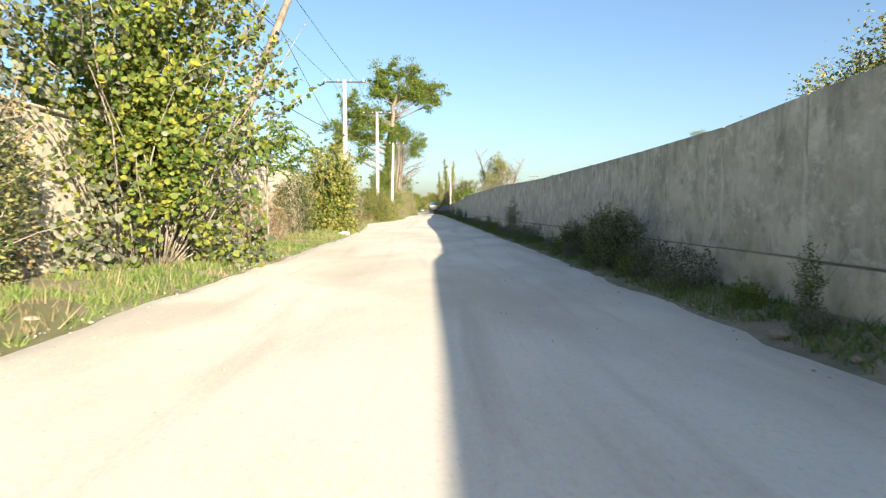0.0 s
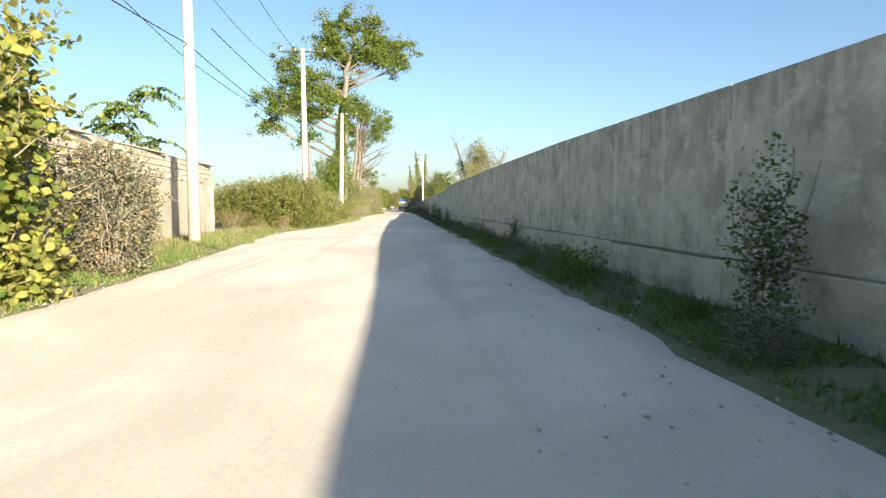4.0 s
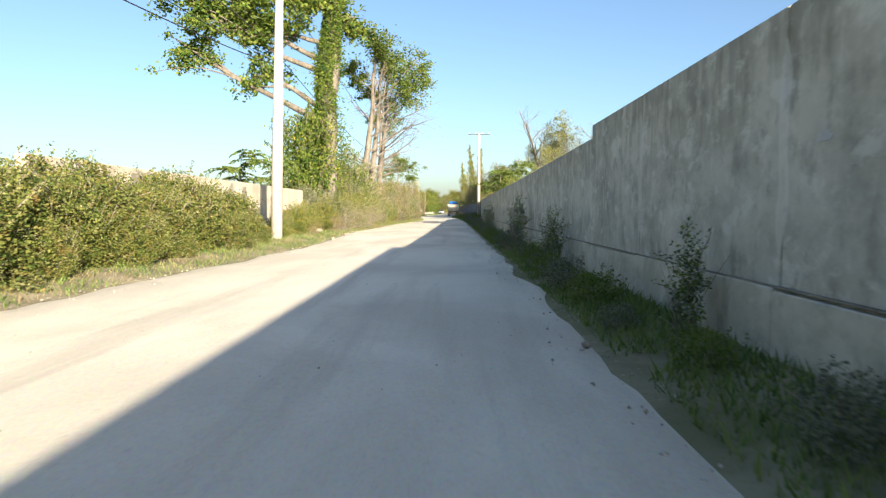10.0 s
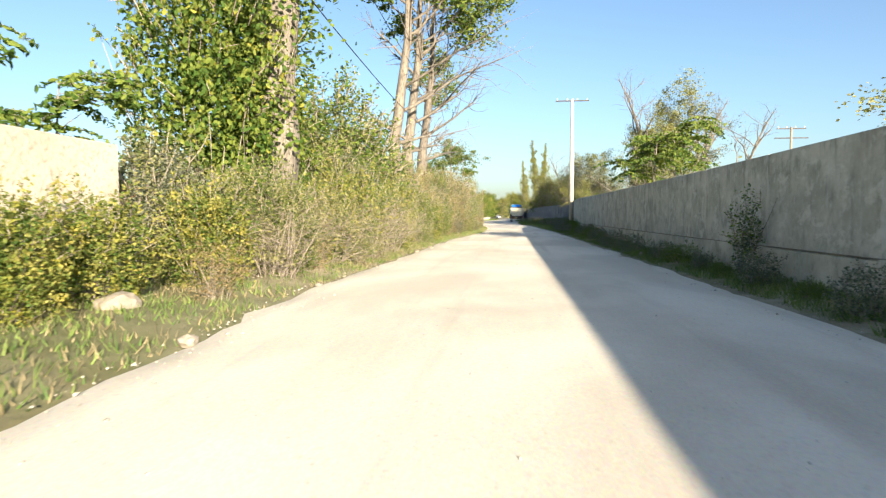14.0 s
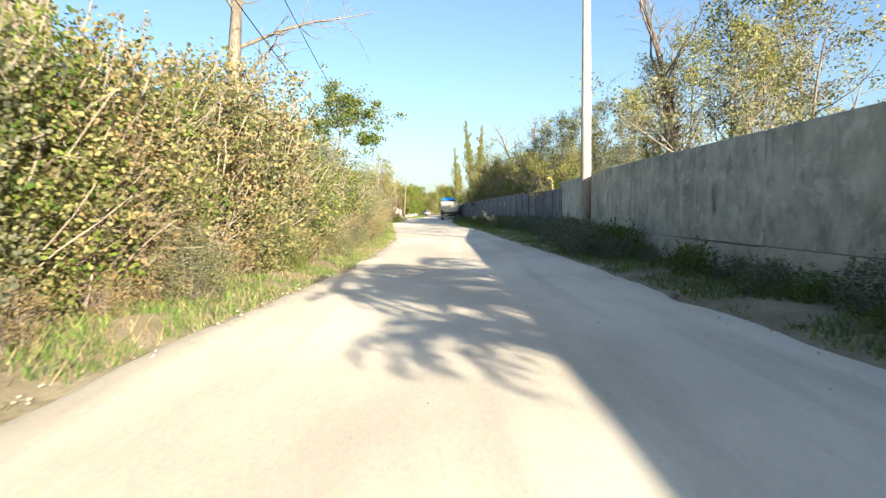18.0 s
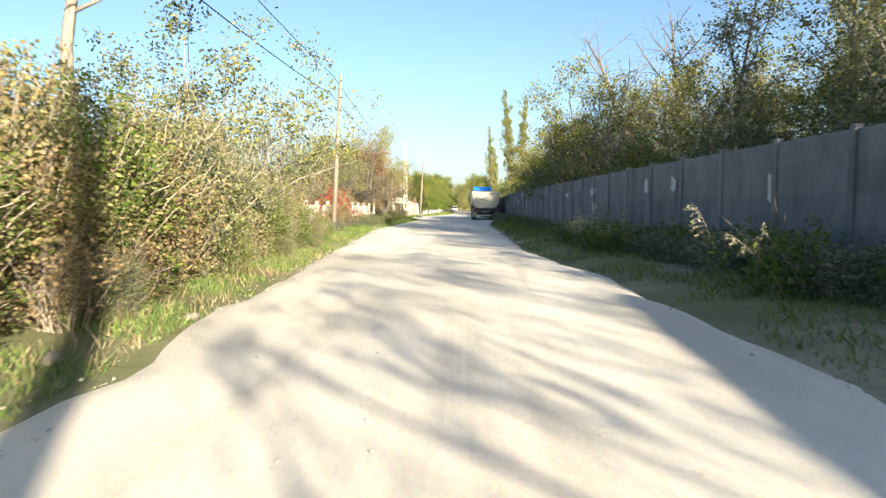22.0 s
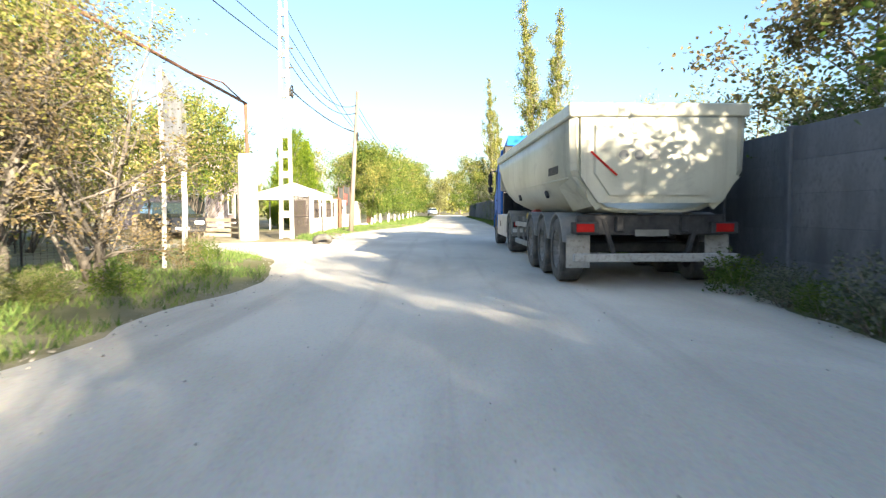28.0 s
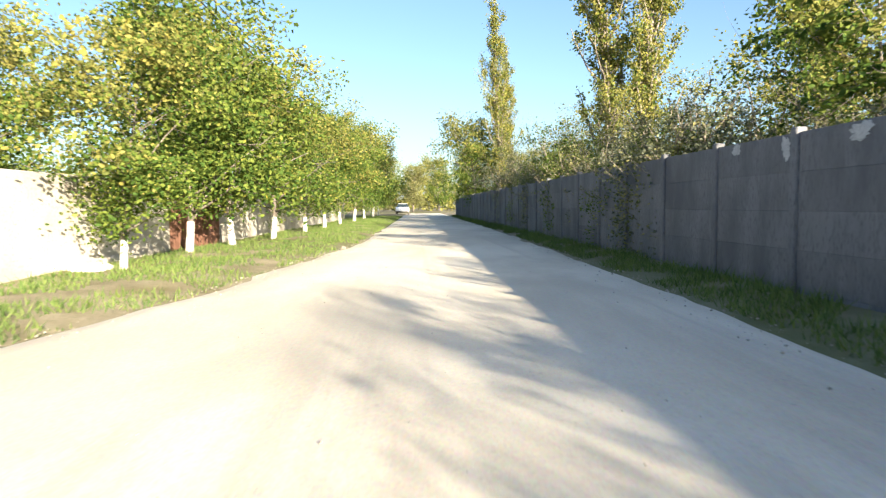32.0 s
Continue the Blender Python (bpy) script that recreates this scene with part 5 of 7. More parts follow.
# ---- property on the left: gate, white wall, canopy, house ----
WHITE = mat("white_wall_paint", (0.45, 0.42, 0.365), (0.6, 0.57, 0.51), scale=1.2, fine=20, c3=(0.38, 0.345, 0.29), bump=0.25)
FABRIC = mat("white_canvas", (0.6, 0.6, 0.58), (0.72, 0.72, 0.7), scale=2, fine=30, bump=0.1)
PINK = mat("mauve_house_render", (0.37, 0.3, 0.295), (0.48, 0.4, 0.39), scale=1, fine=25, bump=0.2)
FASCIA = mat("grey_fascia", (0.3, 0.31, 0.33), (0.42, 0.43, 0.45), scale=3, fine=30, bump=0.05, rough=0.5)
ROOF = mat("dark_roof_sheet", (0.06, 0.06, 0.068), (0.12, 0.12, 0.13), scale=2, fine=15, bump=0.3)
REDROOF = mat("red_roof_tile", (0.3, 0.1, 0.07), (0.42, 0.16, 0.11), scale=0.6, fine=6, bump=0.4)
WOODF = mat("grey_plank", (0.28, 0.22, 0.155), (0.42, 0.35, 0.26), scale=3, fine=30, bump=0.3, stretch=(1, 0.2, 1), obj_random=0.5)
MESHB = mat("black_netting", (0.06, 0.06, 0.06), (0.11, 0.108, 0.104), scale=2, fine=60, bump=0.3, rough=0.85)
WX = -11.35
wall_white = thing("wall_white", "white-painted garden wall with pillars", "wall", kind="structure")
for ya, yb, h in ((226.1, 233.2, 0.78), (234.55, 239.3, 0.88), (239.3, 247.5, 1.75), (251.6, 254.0, 1.6), (254.0, 264.0, 1.5), (264.0, 285.0, 1.5)):
    part("panel", bx((WX - 0.1, (ya + yb) / 2, h / 2 - 0.1), (0.2, yb - ya - 0.01, h + 0.2), 0.02), WHITE, wall_white)
for y, h in ((226.75, 1.7), (229.8, 1.62), (233.2, 1.7), (234.65, 1.7), (236.4, 1.68)):
    part("pillar", bx((WX - 0.1, y, h / 2 - 0.1), (0.3, 0.34, h + 0.2), 0.02), WHITE, wall_white)
    part("pillar_cap", bx((WX - 0.1, y, h + 0.02), (0.36, 0.4, 0.05), 0.012), WHITE, wall_white)


BOARD = mat("brown_board", (0.16, 0.075, 0.05), (0.27, 0.14, 0.095), scale=3, fine=30, bump=0.3, stretch=(1, 1, 0.15), obj_random=0.5)
board_fence = thing("board_fence", "red-brown upright board fence behind the fruit trees", "fence", (WX - 0.05, 0, 0))
for i in range(26):
    part("board", bx((0, 247.62 + 0.153 * i, 0.9 + 0.03 * math.sin(i * 2.3)), (0.025, 0.14, 1.9), 0.004), BOARD, board_fence)
for z in (0.35, 1.5):
    part("rail", bx((-0.04, 249.55, z), (0.05, 3.95, 0.08), 0.006), BOARD, board_fence)


def railing(name, label, y0, y1, z0, z1, x, step=0.11, sheet=0.0, mat_=None):
    root = thing(name, label, "gate" if "gate" in name else "railing", (x, 0, 0))
    for z in (z0, z1, (z0 + z1) / 2):
        part("rail", bx((0, (y0 + y1) / 2, z), (0.03, y1 - y0, 0.035), 0.004), mat_ or IRON, root)
    n = int((y1 - y0) / step)
    bar = None
    for i in range(n + 1):
        y = y0 + (y1 - y0) * i / n
        if bar is None:
            bar = bpy.data.meshes.new("bar")
            bm = bx((0, 0, (z0 + z1) / 2), (0.018, 0.018, z1 - z0 + 0.05), 0.003)
            bm.to_mesh(bar)
            bm.free()
            bar.materials.append(mat_ or IRON)
        b = part("bar", bar, None, root)
        b.matrix_basis = pose(0, y, 0)
    if sheet:
        part("kick_sheet", bx((-0.02, (y0 + y1) / 2, z0 + sheet / 2), (0.012, y1 - y0, sheet), 0.002), IRON, root, "dark sheet-metal lower panel")
    for y in (y0, y1):
        part("gate_post", bx((0, y, (z0 + z1) / 2), (0.06, 0.06, z1 - z0 + 0.2), 0.006), mat_ or IRON, root)
    return root


railing("driveway_gate", "dark iron bar gate with lower sheet panel, closed", 222.75, 225.95, 0.05, 1.7, WX, sheet=0.4)
railing("railing", "black iron railing between white pillars", 226.95, 229.6, 0.82, 1.5, WX - 0.1)
railing("railing", "black iron railing between white pillars", 230.0, 233.0, 0.82, 1.5, WX - 0.1)
gate2 = railing("garden_gate", "narrow rust-brown iron garden gate, closed", 233.45, 234.35, 0.05, 1.75, WX, step=0.12, mat_=RUST)
part("rusty_post", bx((0.02, 234.42, 0.85), (0.16, 0.2, 1.9), 0.01), RUST, gate2, "rusty steel gate post")
part("rusty_post", bx((0.02, 233.42, 0.85), (0.12, 0.16, 1.9), 0.01), RUST, gate2)
part("letter_plate", bx((0.06, 235.7, 1.35), (0.012, 0.45, 0.22), 0.003), PLATE, gate2, "small pale notice plate")
for y0, y1, h in ((234.7, 236.55, 2.45), (236.6, 239.3, 2.6), (239.35, 240.4, 2.25)):
    n = thing("screen_panel", "black netting screen on steel frame above wall", "screen", (WX - 0.12, 0, 0), group="netting screens")
    part("netting", bx((0, (y0 + y1) / 2, (0.9 + h) / 2), (0.012, y1 - y0, h - 0.9), 0.0), MESHB, n)
    for y in (y0, y1):
        part("frame_tube", bx((0.01, y, (0.8 + h) / 2), (0.04, 0.04, h - 0.75), 0.004), RUST, n)
    if y0 == 236.6:
        part("red_lattice", tube_mesh("red_lattice", [[((0.02, y0 + 0.2 + 0.18 * k, 1.45), 0.008), ((0.02, y0 + 0.2 + 0.18 * k + 0.5, 2.15), 0.008)] for k in range(6)] + [[((0.03, y0 + 0.7 + 0.18 * k, 1.45), 0.008), ((0.03, y0 + 0.2 + 0.18 * k, 2.15), 0.008)] for k in range(6)], 5), REDP, n, "red painted lattice")
n = thing("screen_panel", "long black netting screen behind the railing", "screen", (-12.7, 0, 0), group="netting screens")
part("netting", bx((0, 233.0, 1.3), (0.012, 3.4, 2.1), 0.0), MESHB, n)
for y in (231.3, 233.0, 234.7):
    part("frame_tube", bx((0.02, y, 1.15), (0.04, 0.04, 2.4), 0.004), RUST, n)
sign = thing("street_sign", "small pale sign with a dark line on a thin post", "sign", (-11.0, 227.3, 0))
part("post", cyl((0, 0, 0), (0, 0, 1.45), 0.02, sides=8), IRON, sign)
part("plate", bx((0, 0, 1.4), (0.26, 0.02, 0.11), 0.004), PLATE, sign, "pale plate")
part("text_bar", bx((0, -0.014, 1.4), (0.18, 0.006, 0.03), 0.0), mat("navy_enamel", (0.02, 0.03, 0.12), (0.03, 0.04, 0.16), bump=0), sign)

canopy = thing("garden_canopy", "white canvas pavilion with peaked roof on posts", "canopy", (-13.1, 230.6, 0))
e, zt, zl = 1.72, 2.56, 1.9
V = [(-e, -e, zl), (e, -e, zl), (e, e, zl), (-e, e, zl), (0, 0, zt), (-e, -e, zl - 0.24), (e, -e, zl - 0.24), (e, e, zl - 0.24), (-e, e, zl - 0.24)]
Fc = [(0, 1, 4), (1, 2, 4), (2, 3, 4), (3, 0, 4), (0, 5, 6, 1), (1, 6, 7, 2), (2, 7, 8, 3), (3, 8, 5, 0)]
c = part("roof_cloth", mesh_np("roof_cloth", V, Fc), FABRIC, canopy)
md = c.modifiers.new("thickness", "SOLIDIFY")
md.thickness = 0.012
for sx in (-1, 1):
    for sy in (-1, 1):
        part("post", bx((sx * 1.66, sy * 1.66, 0.9), (0.06, 0.06, 1.95), 0.006), FABRIC, canopy)

house = thing("house", "two-block mauve rendered house with low dark hipped roofs", "house", (-18.6, 236.2, 0), 9)
WFRAME = mat("white_window_frame", (0.7, 0.7, 0.68), (0.78, 0.78, 0.76), bump=0)


def hip_block(parent, x0, x1, y0, y1, h, rise, over=0.5):
    """A rendered block under a low hipped sheet roof with a boarded soffit and pale gutters."""
    part("wall", bx(((x0 + x1) / 2, (y0 + y1) / 2, h / 2 - 0.1), (x1 - x0, y1 - y0, h + 0.2), 0.01), PINK, parent)
    a, b, c, d = x0 - over, x1 + over, y0 - over, y1 + over
    k = min(b - a, d - c) / 2 * 0.85
    V, Fc = loft([[(a, c, h), (b, c, h), (b, d, h), (a, d, h)], [(a, c, h + 0.14), (b, c, h + 0.14), (b, d, h + 0.14), (a, d, h + 0.14)], [(a + k, c + k, h + rise), (b - k, c + k, h + rise), (b - k, d - k, h + rise), (a + k, d - k, h + rise)]])
    part("roof", mesh_np("roof", V, Fc), ROOF, parent, "dark sheet roof")
    for c_, s_ in (((a - 0.05, (c + d) / 2, h + 0.1), (0.1, d - c, 0.12)), ((b + 0.05, (c + d) / 2, h + 0.1), (0.1, d - c, 0.12)), (((a + b) / 2, c - 0.05, h + 0.1), (b - a + 0.2, 0.1, 0.12)), (((a + b) / 2, d + 0.05, h + 0.1), (b - a + 0.2, 0.1, 0.12))):
        part("gutter", bx(c_, s_, 0.02), FASCIA, parent, "pale grey gutter")


def window(parent, x, y, z, w, h, axis):
    s = (0.06, w, h) if axis == "x" else (w, 0.06, h)
    f = part("window", bx((x, y, z), s, 0.01), WFRAME, parent)
    s2 = (0.075, w - 0.16, h - 0.16) if axis == "x" else (w - 0.16, 0.075, h - 0.16)
    part("pane", bx((x, y, z), s2, 0.0), GLASS, f)


hip_block(house, -7.0, 0, 0, 6.0, 5.0, 0.7)
hip_block(house, -7.4, -1.0, 6.6, 11.4, 5.75, 0.7)
part("link_wall", bx((-4.0, 6.3, 2.3), (5.6, 0.7, 4.8), 0.01), PINK, house)
part("porch_roof", bx((0.55, 4.4, 3.55), (1.5, 3.0, 0.14), 0.02, pose(0, 0, 0, 0, 9, 0)), ROOF, house, "sloping porch roof")
for py_ in (3.1, 5.7):
    part("porch_post", bx((1.1, py_, 1.65), (0.16, 0.16, 3.5), 0.02), WHITE, house)
window(house, 0.02, 2.0, 1.5, 1.2, 1.3, "x")
window(house, 0.02, 4.4, 1.2, 1.0, 2.2, "x")
window(house, -0.98, 8.8, 4.3, 1.2, 1.1, "x")
window(house, -1.6, -0.02, 1.5, 1.2, 1.3, "y")
window(house, -4.4, -0.02, 3.5, 1.2, 1.1, "y")

# ---- gateway column, pipe frame, lattice pole, tyre, billboard ----
column = thing("gate_column", "round white-painted concrete column with steel pipe", "column", (-12.6, 221.4, 0))
part("shaft", tube_mesh("shaft", [[((0, 0, -0.2), 0.37), ((0, 0, 1.6), 0.35), ((0, 0, 3.1), 0.34), ((0, 0, 3.2), 0.31)]], 20), LIME, column)
part("steel_pipe", cyl((0, 0, 3.15), (-0.02, -0.05, 5.05), 0.06, sides=10), RUST, column, "rusty steel pipe")
part("truss_arm", tube_mesh("truss_arm", [[((0, 0, 5.02), 0.05), ((-0.4, -13.0, 5.3), 0.05)], [((0, -0.5, 5.05), 0.025), ((-0.1, -2.2, 5.35), 0.025), ((-0.15, -4.5, 5.15), 0.025)]], 8), RUST, column, "rusty overhead pipe frame")
part("far_post", cyl((-0.4, -13.0, -0.1), (-0.4, -13.0, 5.35), 0.07, sides=10), RUST, column)
lat = thing("lattice_pole", "white concrete utility pole with square openings", "pole", (-11.3, 221.8, 0), 0)
part("leg", mesh_np("leg", *loft([[(-0.27, -0.11, -0.3), (-0.15, -0.11, -0.3), (-0.15, 0.11, -0.3), (-0.27, 0.11, -0.3)], [(-0.15, -0.07, 8.8), (-0.07, -0.07, 8.8), (-0.07, 0.07, 8.8), (-0.15, 0.07, 8.8)]])), POLEC, lat)
part("leg", mesh_np("leg", *loft([[(0.15, -0.11, -0.3), (0.27, -0.11, -0.3), (0.27, 0.11, -0.3), (0.15, 0.11, -0.3)], [(0.07, -0.07, 8.8), (0.15, -0.07, 8.8), (0.15, 0.07, 8.8), (0.07, 0.07, 8.8)]])), POLEC, lat)
for k in range(12):
    z = 0.25 + k * 0.74
    w = 0.4 - 0.022 * k
    part("web", bx((0, 0, z), (w, 0.15, 0.26), 0.02), POLEC, lat)
for z in (5.4, 6.4, 7.1):
    part("bracket", bx((0.2, 0, z), (0.3, 0.06, 0.05), 0.008), IRON, lat)


def coil(x, y, z, r=0.22, name="cable_coil"):
    pts = []
    for k in range(49):
        a = 2 * math.pi * k / 12
        pts.append(((0.02 * math.sin(k), r * 0.7 * math.cos(a) * (1 + 0.05 * math.sin(3 * k)), r * math.sin(a) * (1 + 0.07 * math.cos(2 * k))), 0.02))
    return solid(name, tube_mesh(name, [pts], 5), WIRE, "hanging coil of spare black cable", "cable", (x, y, z), group="cable coils")


coil(-11.0, 221.7, 5.5)
coil(-9.85, 231.3, 4.95)
tyre_ob = thing("discarded_tyre", "worn black tyre half sunk at the road edge", "tyre", (-9.5, 219.3, 0.12))
V, Fc = [], []
for k in range(28):
    a = 2 * math.pi * k / 28
    for j in range(10):
        b = 2 * math.pi * j / 10
        rr = 0.24 + 0.1 * math.cos(b)
        V.append((rr * math.cos(a), 0.085 * math.sin(b) * 1.2, rr * math.sin(a)))
Fc = [(k * 10 + j, k * 10 + (j + 1) % 10, ((k + 1) % 28) * 10 + (j + 1) % 10, ((k + 1) % 28) * 10 + j) for k in range(28) for j in range(10)]
t = part("carcass", mesh_np("carcass", V, Fc), TYRE, tyre_ob)
t.matrix_basis = pose(0, 0, 0.02, 62, 0, 20)
board = thing("billboard", "blank white board on thin peeling posts", "billboard", (-11.2, 211.8, 0), 17)
part("panel", bx((0, 0, 2.95), (0.04, 4.7, 1.55), 0.01), mat("weathered_board", (0.42, 0.4, 0.37), (0.62, 0.6, 0.56), scale=1.6, fine=14, c3=(0.34, 0.32, 0.29), bump=0.15), board)
for yy in (-2.1, 1.65, 2.2):
    part("post", tube_mesh("post", [[((-0.06, yy, -0.1), 0.045), ((-0.03, yy + 0.05, 1.4), 0.04), ((-0.06, yy, 3.7), 0.035)]], 8), LIME, board)
plank_fence = thing("plank_fence", "low grey plank fence in the yard", "fence", (-16.2, 224.4, 0), -28)
for k in range(4):
    for i in range(3):
        part("plank", bx((-2.2 + 2.2 * i, 0, 0.16 + 0.2 * k), (2.15, 0.03, 0.13), 0.005), WOODF, plank_fence)
for i in range(4):
    part("post", bx((-3.3 + 2.2 * i, 0.04, 0.4), (0.08, 0.06, 0.95), 0.006), WOODF, plank_fence)
mesh_fence = thing("wire_fence", "sagging wire mesh fence on thin posts", "fence", (-13.3, 208.0, 0))
for i in range(6):
    part("post", cyl((0, -6 + 2.6 * i, -0.1), (0, -6 + 2.6 * i, 1.5), 0.025, sides=6), IRON, mesh_fence)
part("mesh", tube_mesh("mesh", [[((0, -6 + 0.22 * i, 0.05), 0.004), ((0, -6 + 0.22 * i, 1.4), 0.004)] for i in range(60)] + [[((0, -6, 0.1 + 0.22 * k), 0.004), ((0, 7, 0.1 + 0.22 * k), 0.004)] for k in range(7)], 3), IRON, mesh_fence)


def car(label, paint, x, y, rz):
    """A plain hatchback: lofted body, glasshouse, wheels and lamps."""
    root = thing("car", label, "car", (x, y, 0), rz)
    prof = [(-2.05, 0.35), (-2.1, 0.7), (-1.95, 0.98), (-1.0, 1.04), (1.0, 1.02), (1.9, 0.88), (2.1, 0.6), (2.05, 0.35)]
    rings = [[(sx * (w if z > 0.5 else w - 0.05), y_, z) for y_, z in prof] for sx, w in ((-1, 0.86), (1, 0.86))]
    part("body", mesh_np("body", *loft(rings)), paint, root)
    gl = [(-1.95, 0.96), (-1.55, 1.42), (0.1, 1.46), (0.95, 1.0)]
    part("glasshouse", mesh_np("glasshouse", *loft([[(sx * (0.8 if z < 1.1 else 0.62), y_, z) for y_, z in gl] for sx in (-1, 1)])), GLASS, root)
    part("roof", bx((0, -0.7, 1.46), (1.24, 1.7, 0.05), 0.02), paint, root)
    for sx in (-1, 1):
        for yy in (-1.3, 1.3):
            wheel(root, sx * 0.78, yy, 0.31, 0.2, sx)
        part("headlight", bx((sx * 0.62, 2.02, 0.68), (0.36, 0.12, 0.16), 0.03), PLATE, root)
        part("tail_light", bx((sx * 0.7, -2.06, 0.78), (0.22, 0.08, 0.24), 0.02), REDL, root)
    part("plate_bar", bx((0, 2.1, 0.48), (0.5, 0.02, 0.1), 0.004), PLATE, root, "blank number plate")
    part("bumper", bx((0, 2.02, 0.42), (1.6, 0.16, 0.2), 0.05), BLACKP, root)
    return root


car("dark hatchback parked in the yard entrance", mat("dark_car_paint", (0.015, 0.016, 0.018), (0.03, 0.032, 0.035), bump=0, rough=0.25, spec=0.5), -16.2, 223.0, 215)
car("white car parked far down the road", mat("white_car_paint", (0.7, 0.7, 0.7), (0.78, 0.78, 0.78), bump=0, rough=0.25, spec=0.5), -7.2, 316.0, 180)


# ---- distant houses past the block wall ----
def far_house(x, y, w, d, h, rz, roofm, label):
    r = thing("far_house", label, "house", (x, y, 0), rz, group="distant houses")
    part("wall", bx((0, 0, h / 2), (w, d, h), 0.02), WHITE, r)
    V, Fc = loft([[(-w / 2 - 0.5, yy, h), (0, yy, h + 2.2), (w / 2 + 0.5, yy, h), (w / 2 + 0.5, yy, h + 0.15), (0, yy, h + 2.4), (-w / 2 - 0.5, yy, h + 0.15)] for yy in (-d / 2 - 0.4, d / 2 + 0.4)])
    part("roof", mesh_np("roof", V, Fc), roofm, r, "red tiled roof")
    for k in range(3):
        window(r, -w / 3 + k * w / 3, -d / 2 - 0.01, h * 0.55, 1.2, 1.3, "y")


far_house(-74, 165, 14, 9, 3.6, 75, REDROOF, "distant white house with red tiled roof")
far_house(-58, 170, 9, 8, 3.2, 80, REDROOF, "distant white house with red tiled roof")
far_house(-72, 118, 16, 8, 4.2, 60, ROOF, "distant long white building behind the fields")

# ---- litter and stones ----
PLAS = mat("white_plastic_bag", (0.6, 0.6, 0.6), (0.75, 0.75, 0.75), scale=8, fine=40, bump=0.3)


def lump(name, label, cat, x, y, s, material, seed):
    rg = np.random.default_rng(seed)
    bm = bmesh.new()
    bmesh.ops.create_icosphere(bm, subdivisions=2, radius=1.0)
    for v in bm.verts:
        v.co = Vector((v.co.x * s[0], v.co.y * s[1], v.co.z * s[2])) * (1 + 0.35 * noise.noise(v.co * 1.6 + Vector((seed, 0, 0))))
    return solid(name, bm, material, label, cat, (x, y, s[2] * 0.35), rg.uniform(0, 360))


STONE = mat("field_stone", (0.2, 0.175, 0.14), (0.33, 0.295, 0.24), scale=5, fine=30, bump=0.5)
lump("plastic_bag", "crumpled white plastic bag on the verge", "litter", -8.05, 29.0, (0.28, 0.22, 0.12), PLAS, 1)
lump("plastic_bag", "crumpled white plastic bag by the wall", "litter", -11.0, 243.0, (0.5, 0.35, 0.16), PLAS, 2)
lump("stone", "pale stone at the foot of the shrubs", "stone", -9.1, 91.6, (0.3, 0.25, 0.2), STONE, 3)
lump("stone", "pale stone on the grass verge", "stone", -9.6, 223.0, (0.2, 0.17, 0.13), STONE, 4)
lump("concrete_lump", "broken concrete lump by the wall foot", "stone", -0.8, 85.5, (0.18, 0.15, 0.1), STONE, 5)
rngp = np.random.default_rng(12)
for i in range(46):
    y = rngp.uniform(4, 250)
    side = rngp.uniform() < 0.65
    x = lerp_line(ROAD_L, y) - rngp.uniform(-0.5, 0.5) if side else lerp_line(ROAD_R, y) + rngp.uniform(-0.4, 0.4)
    s = rngp.uniform(0.04, 0.11)
    lump("stone", "loose pale stone at the road edge", "stone", x, y, (s, s * rngp.uniform(0.6, 1), s * 0.6), STONE, 20 + i)

lump("plastic_bag", "crumpled yellow plastic bag caught in the bushes", "litter", -10.15, 95.3, (0.2, 0.2, 0.22), mat("yellow_plastic_bag", (0.6, 0.4, 0.04), (0.7, 0.5, 0.06), scale=6, fine=30, bump=0.4), 9)
# ---- vegetation: one of each kind, then copies ----
SH = "dense roadside shrub with dusty autumn leaves"
combos = ((L_OLIVE, L_GREY), (L_GREY, L_OLIVE), (L_OLIVE, L_GREEN), (L_BROWN, L_OLIVE), (L_POP, L_YEL))
t_shrub = [mound("shrub", SH, "shrub", 100 + i, 1.25, 1.25, 2.8, c[0], 17000 if i < 4 else 9500, 0.056 if i < 4 else 0.085, leaf2=c[1], frac2=0.4, amp=0.42, holes=-0.14, depth=0.22, shoots=90, shoot=0.55, twigs=120 if i in (1, 3) else 50, group="roadside shrubs") for i, c in enumerate(combos)]
t_bramble = [mound("bramble", "dense bramble mound with dusty green leaves", "shrub", 130 + i, 1.5, 1.6, 2.25, L_HEDGE, 17000, 0.066, leaf2=L_OLIVE, frac2=0.1, amp=0.4, holes=-0.26, depth=0.13, shoots=60, shoot=0.5, twigs=70, group="bramble hedge") for i in range(3)]
t_weed = [mound("wall_weed", "dark leafy weed at the foot of the concrete wall", "weed", 150 + i, 0.42, 0.5, 0.62, (L_GREEN, L_GREY)[i], 1500, 0.042, amp=0.35, holes=-0.3, depth=0.2, shoots=14, shoot=0.22, twigs=16, group="wall weeds") for i in range(2)]
t_sap = mound("sapling", "thin sapling growing against the concrete wall", "sapling", 160, 0.2, 0.3, 1.5, L_GREY, 1500, 0.045, leaf2=L_GREEN, frac2=0.4, amp=0.45, holes=-0.1, depth=0.25, shoots=10, shoot=0.35, twigs=10, group="wall saplings")
t_dry = [make_tree("dry_weed", "dry brown weeds and thistles gone to seed", "weed", 170 + i, 1.5, 0.012, 0.9, L_BROWN, 1700, 0.05, clear=0.05, limbs=46, stems=16, bark=TWIG, up=0.9, twigs=4, tipfill=0.4, group="dry weeds") for i in range(2)]
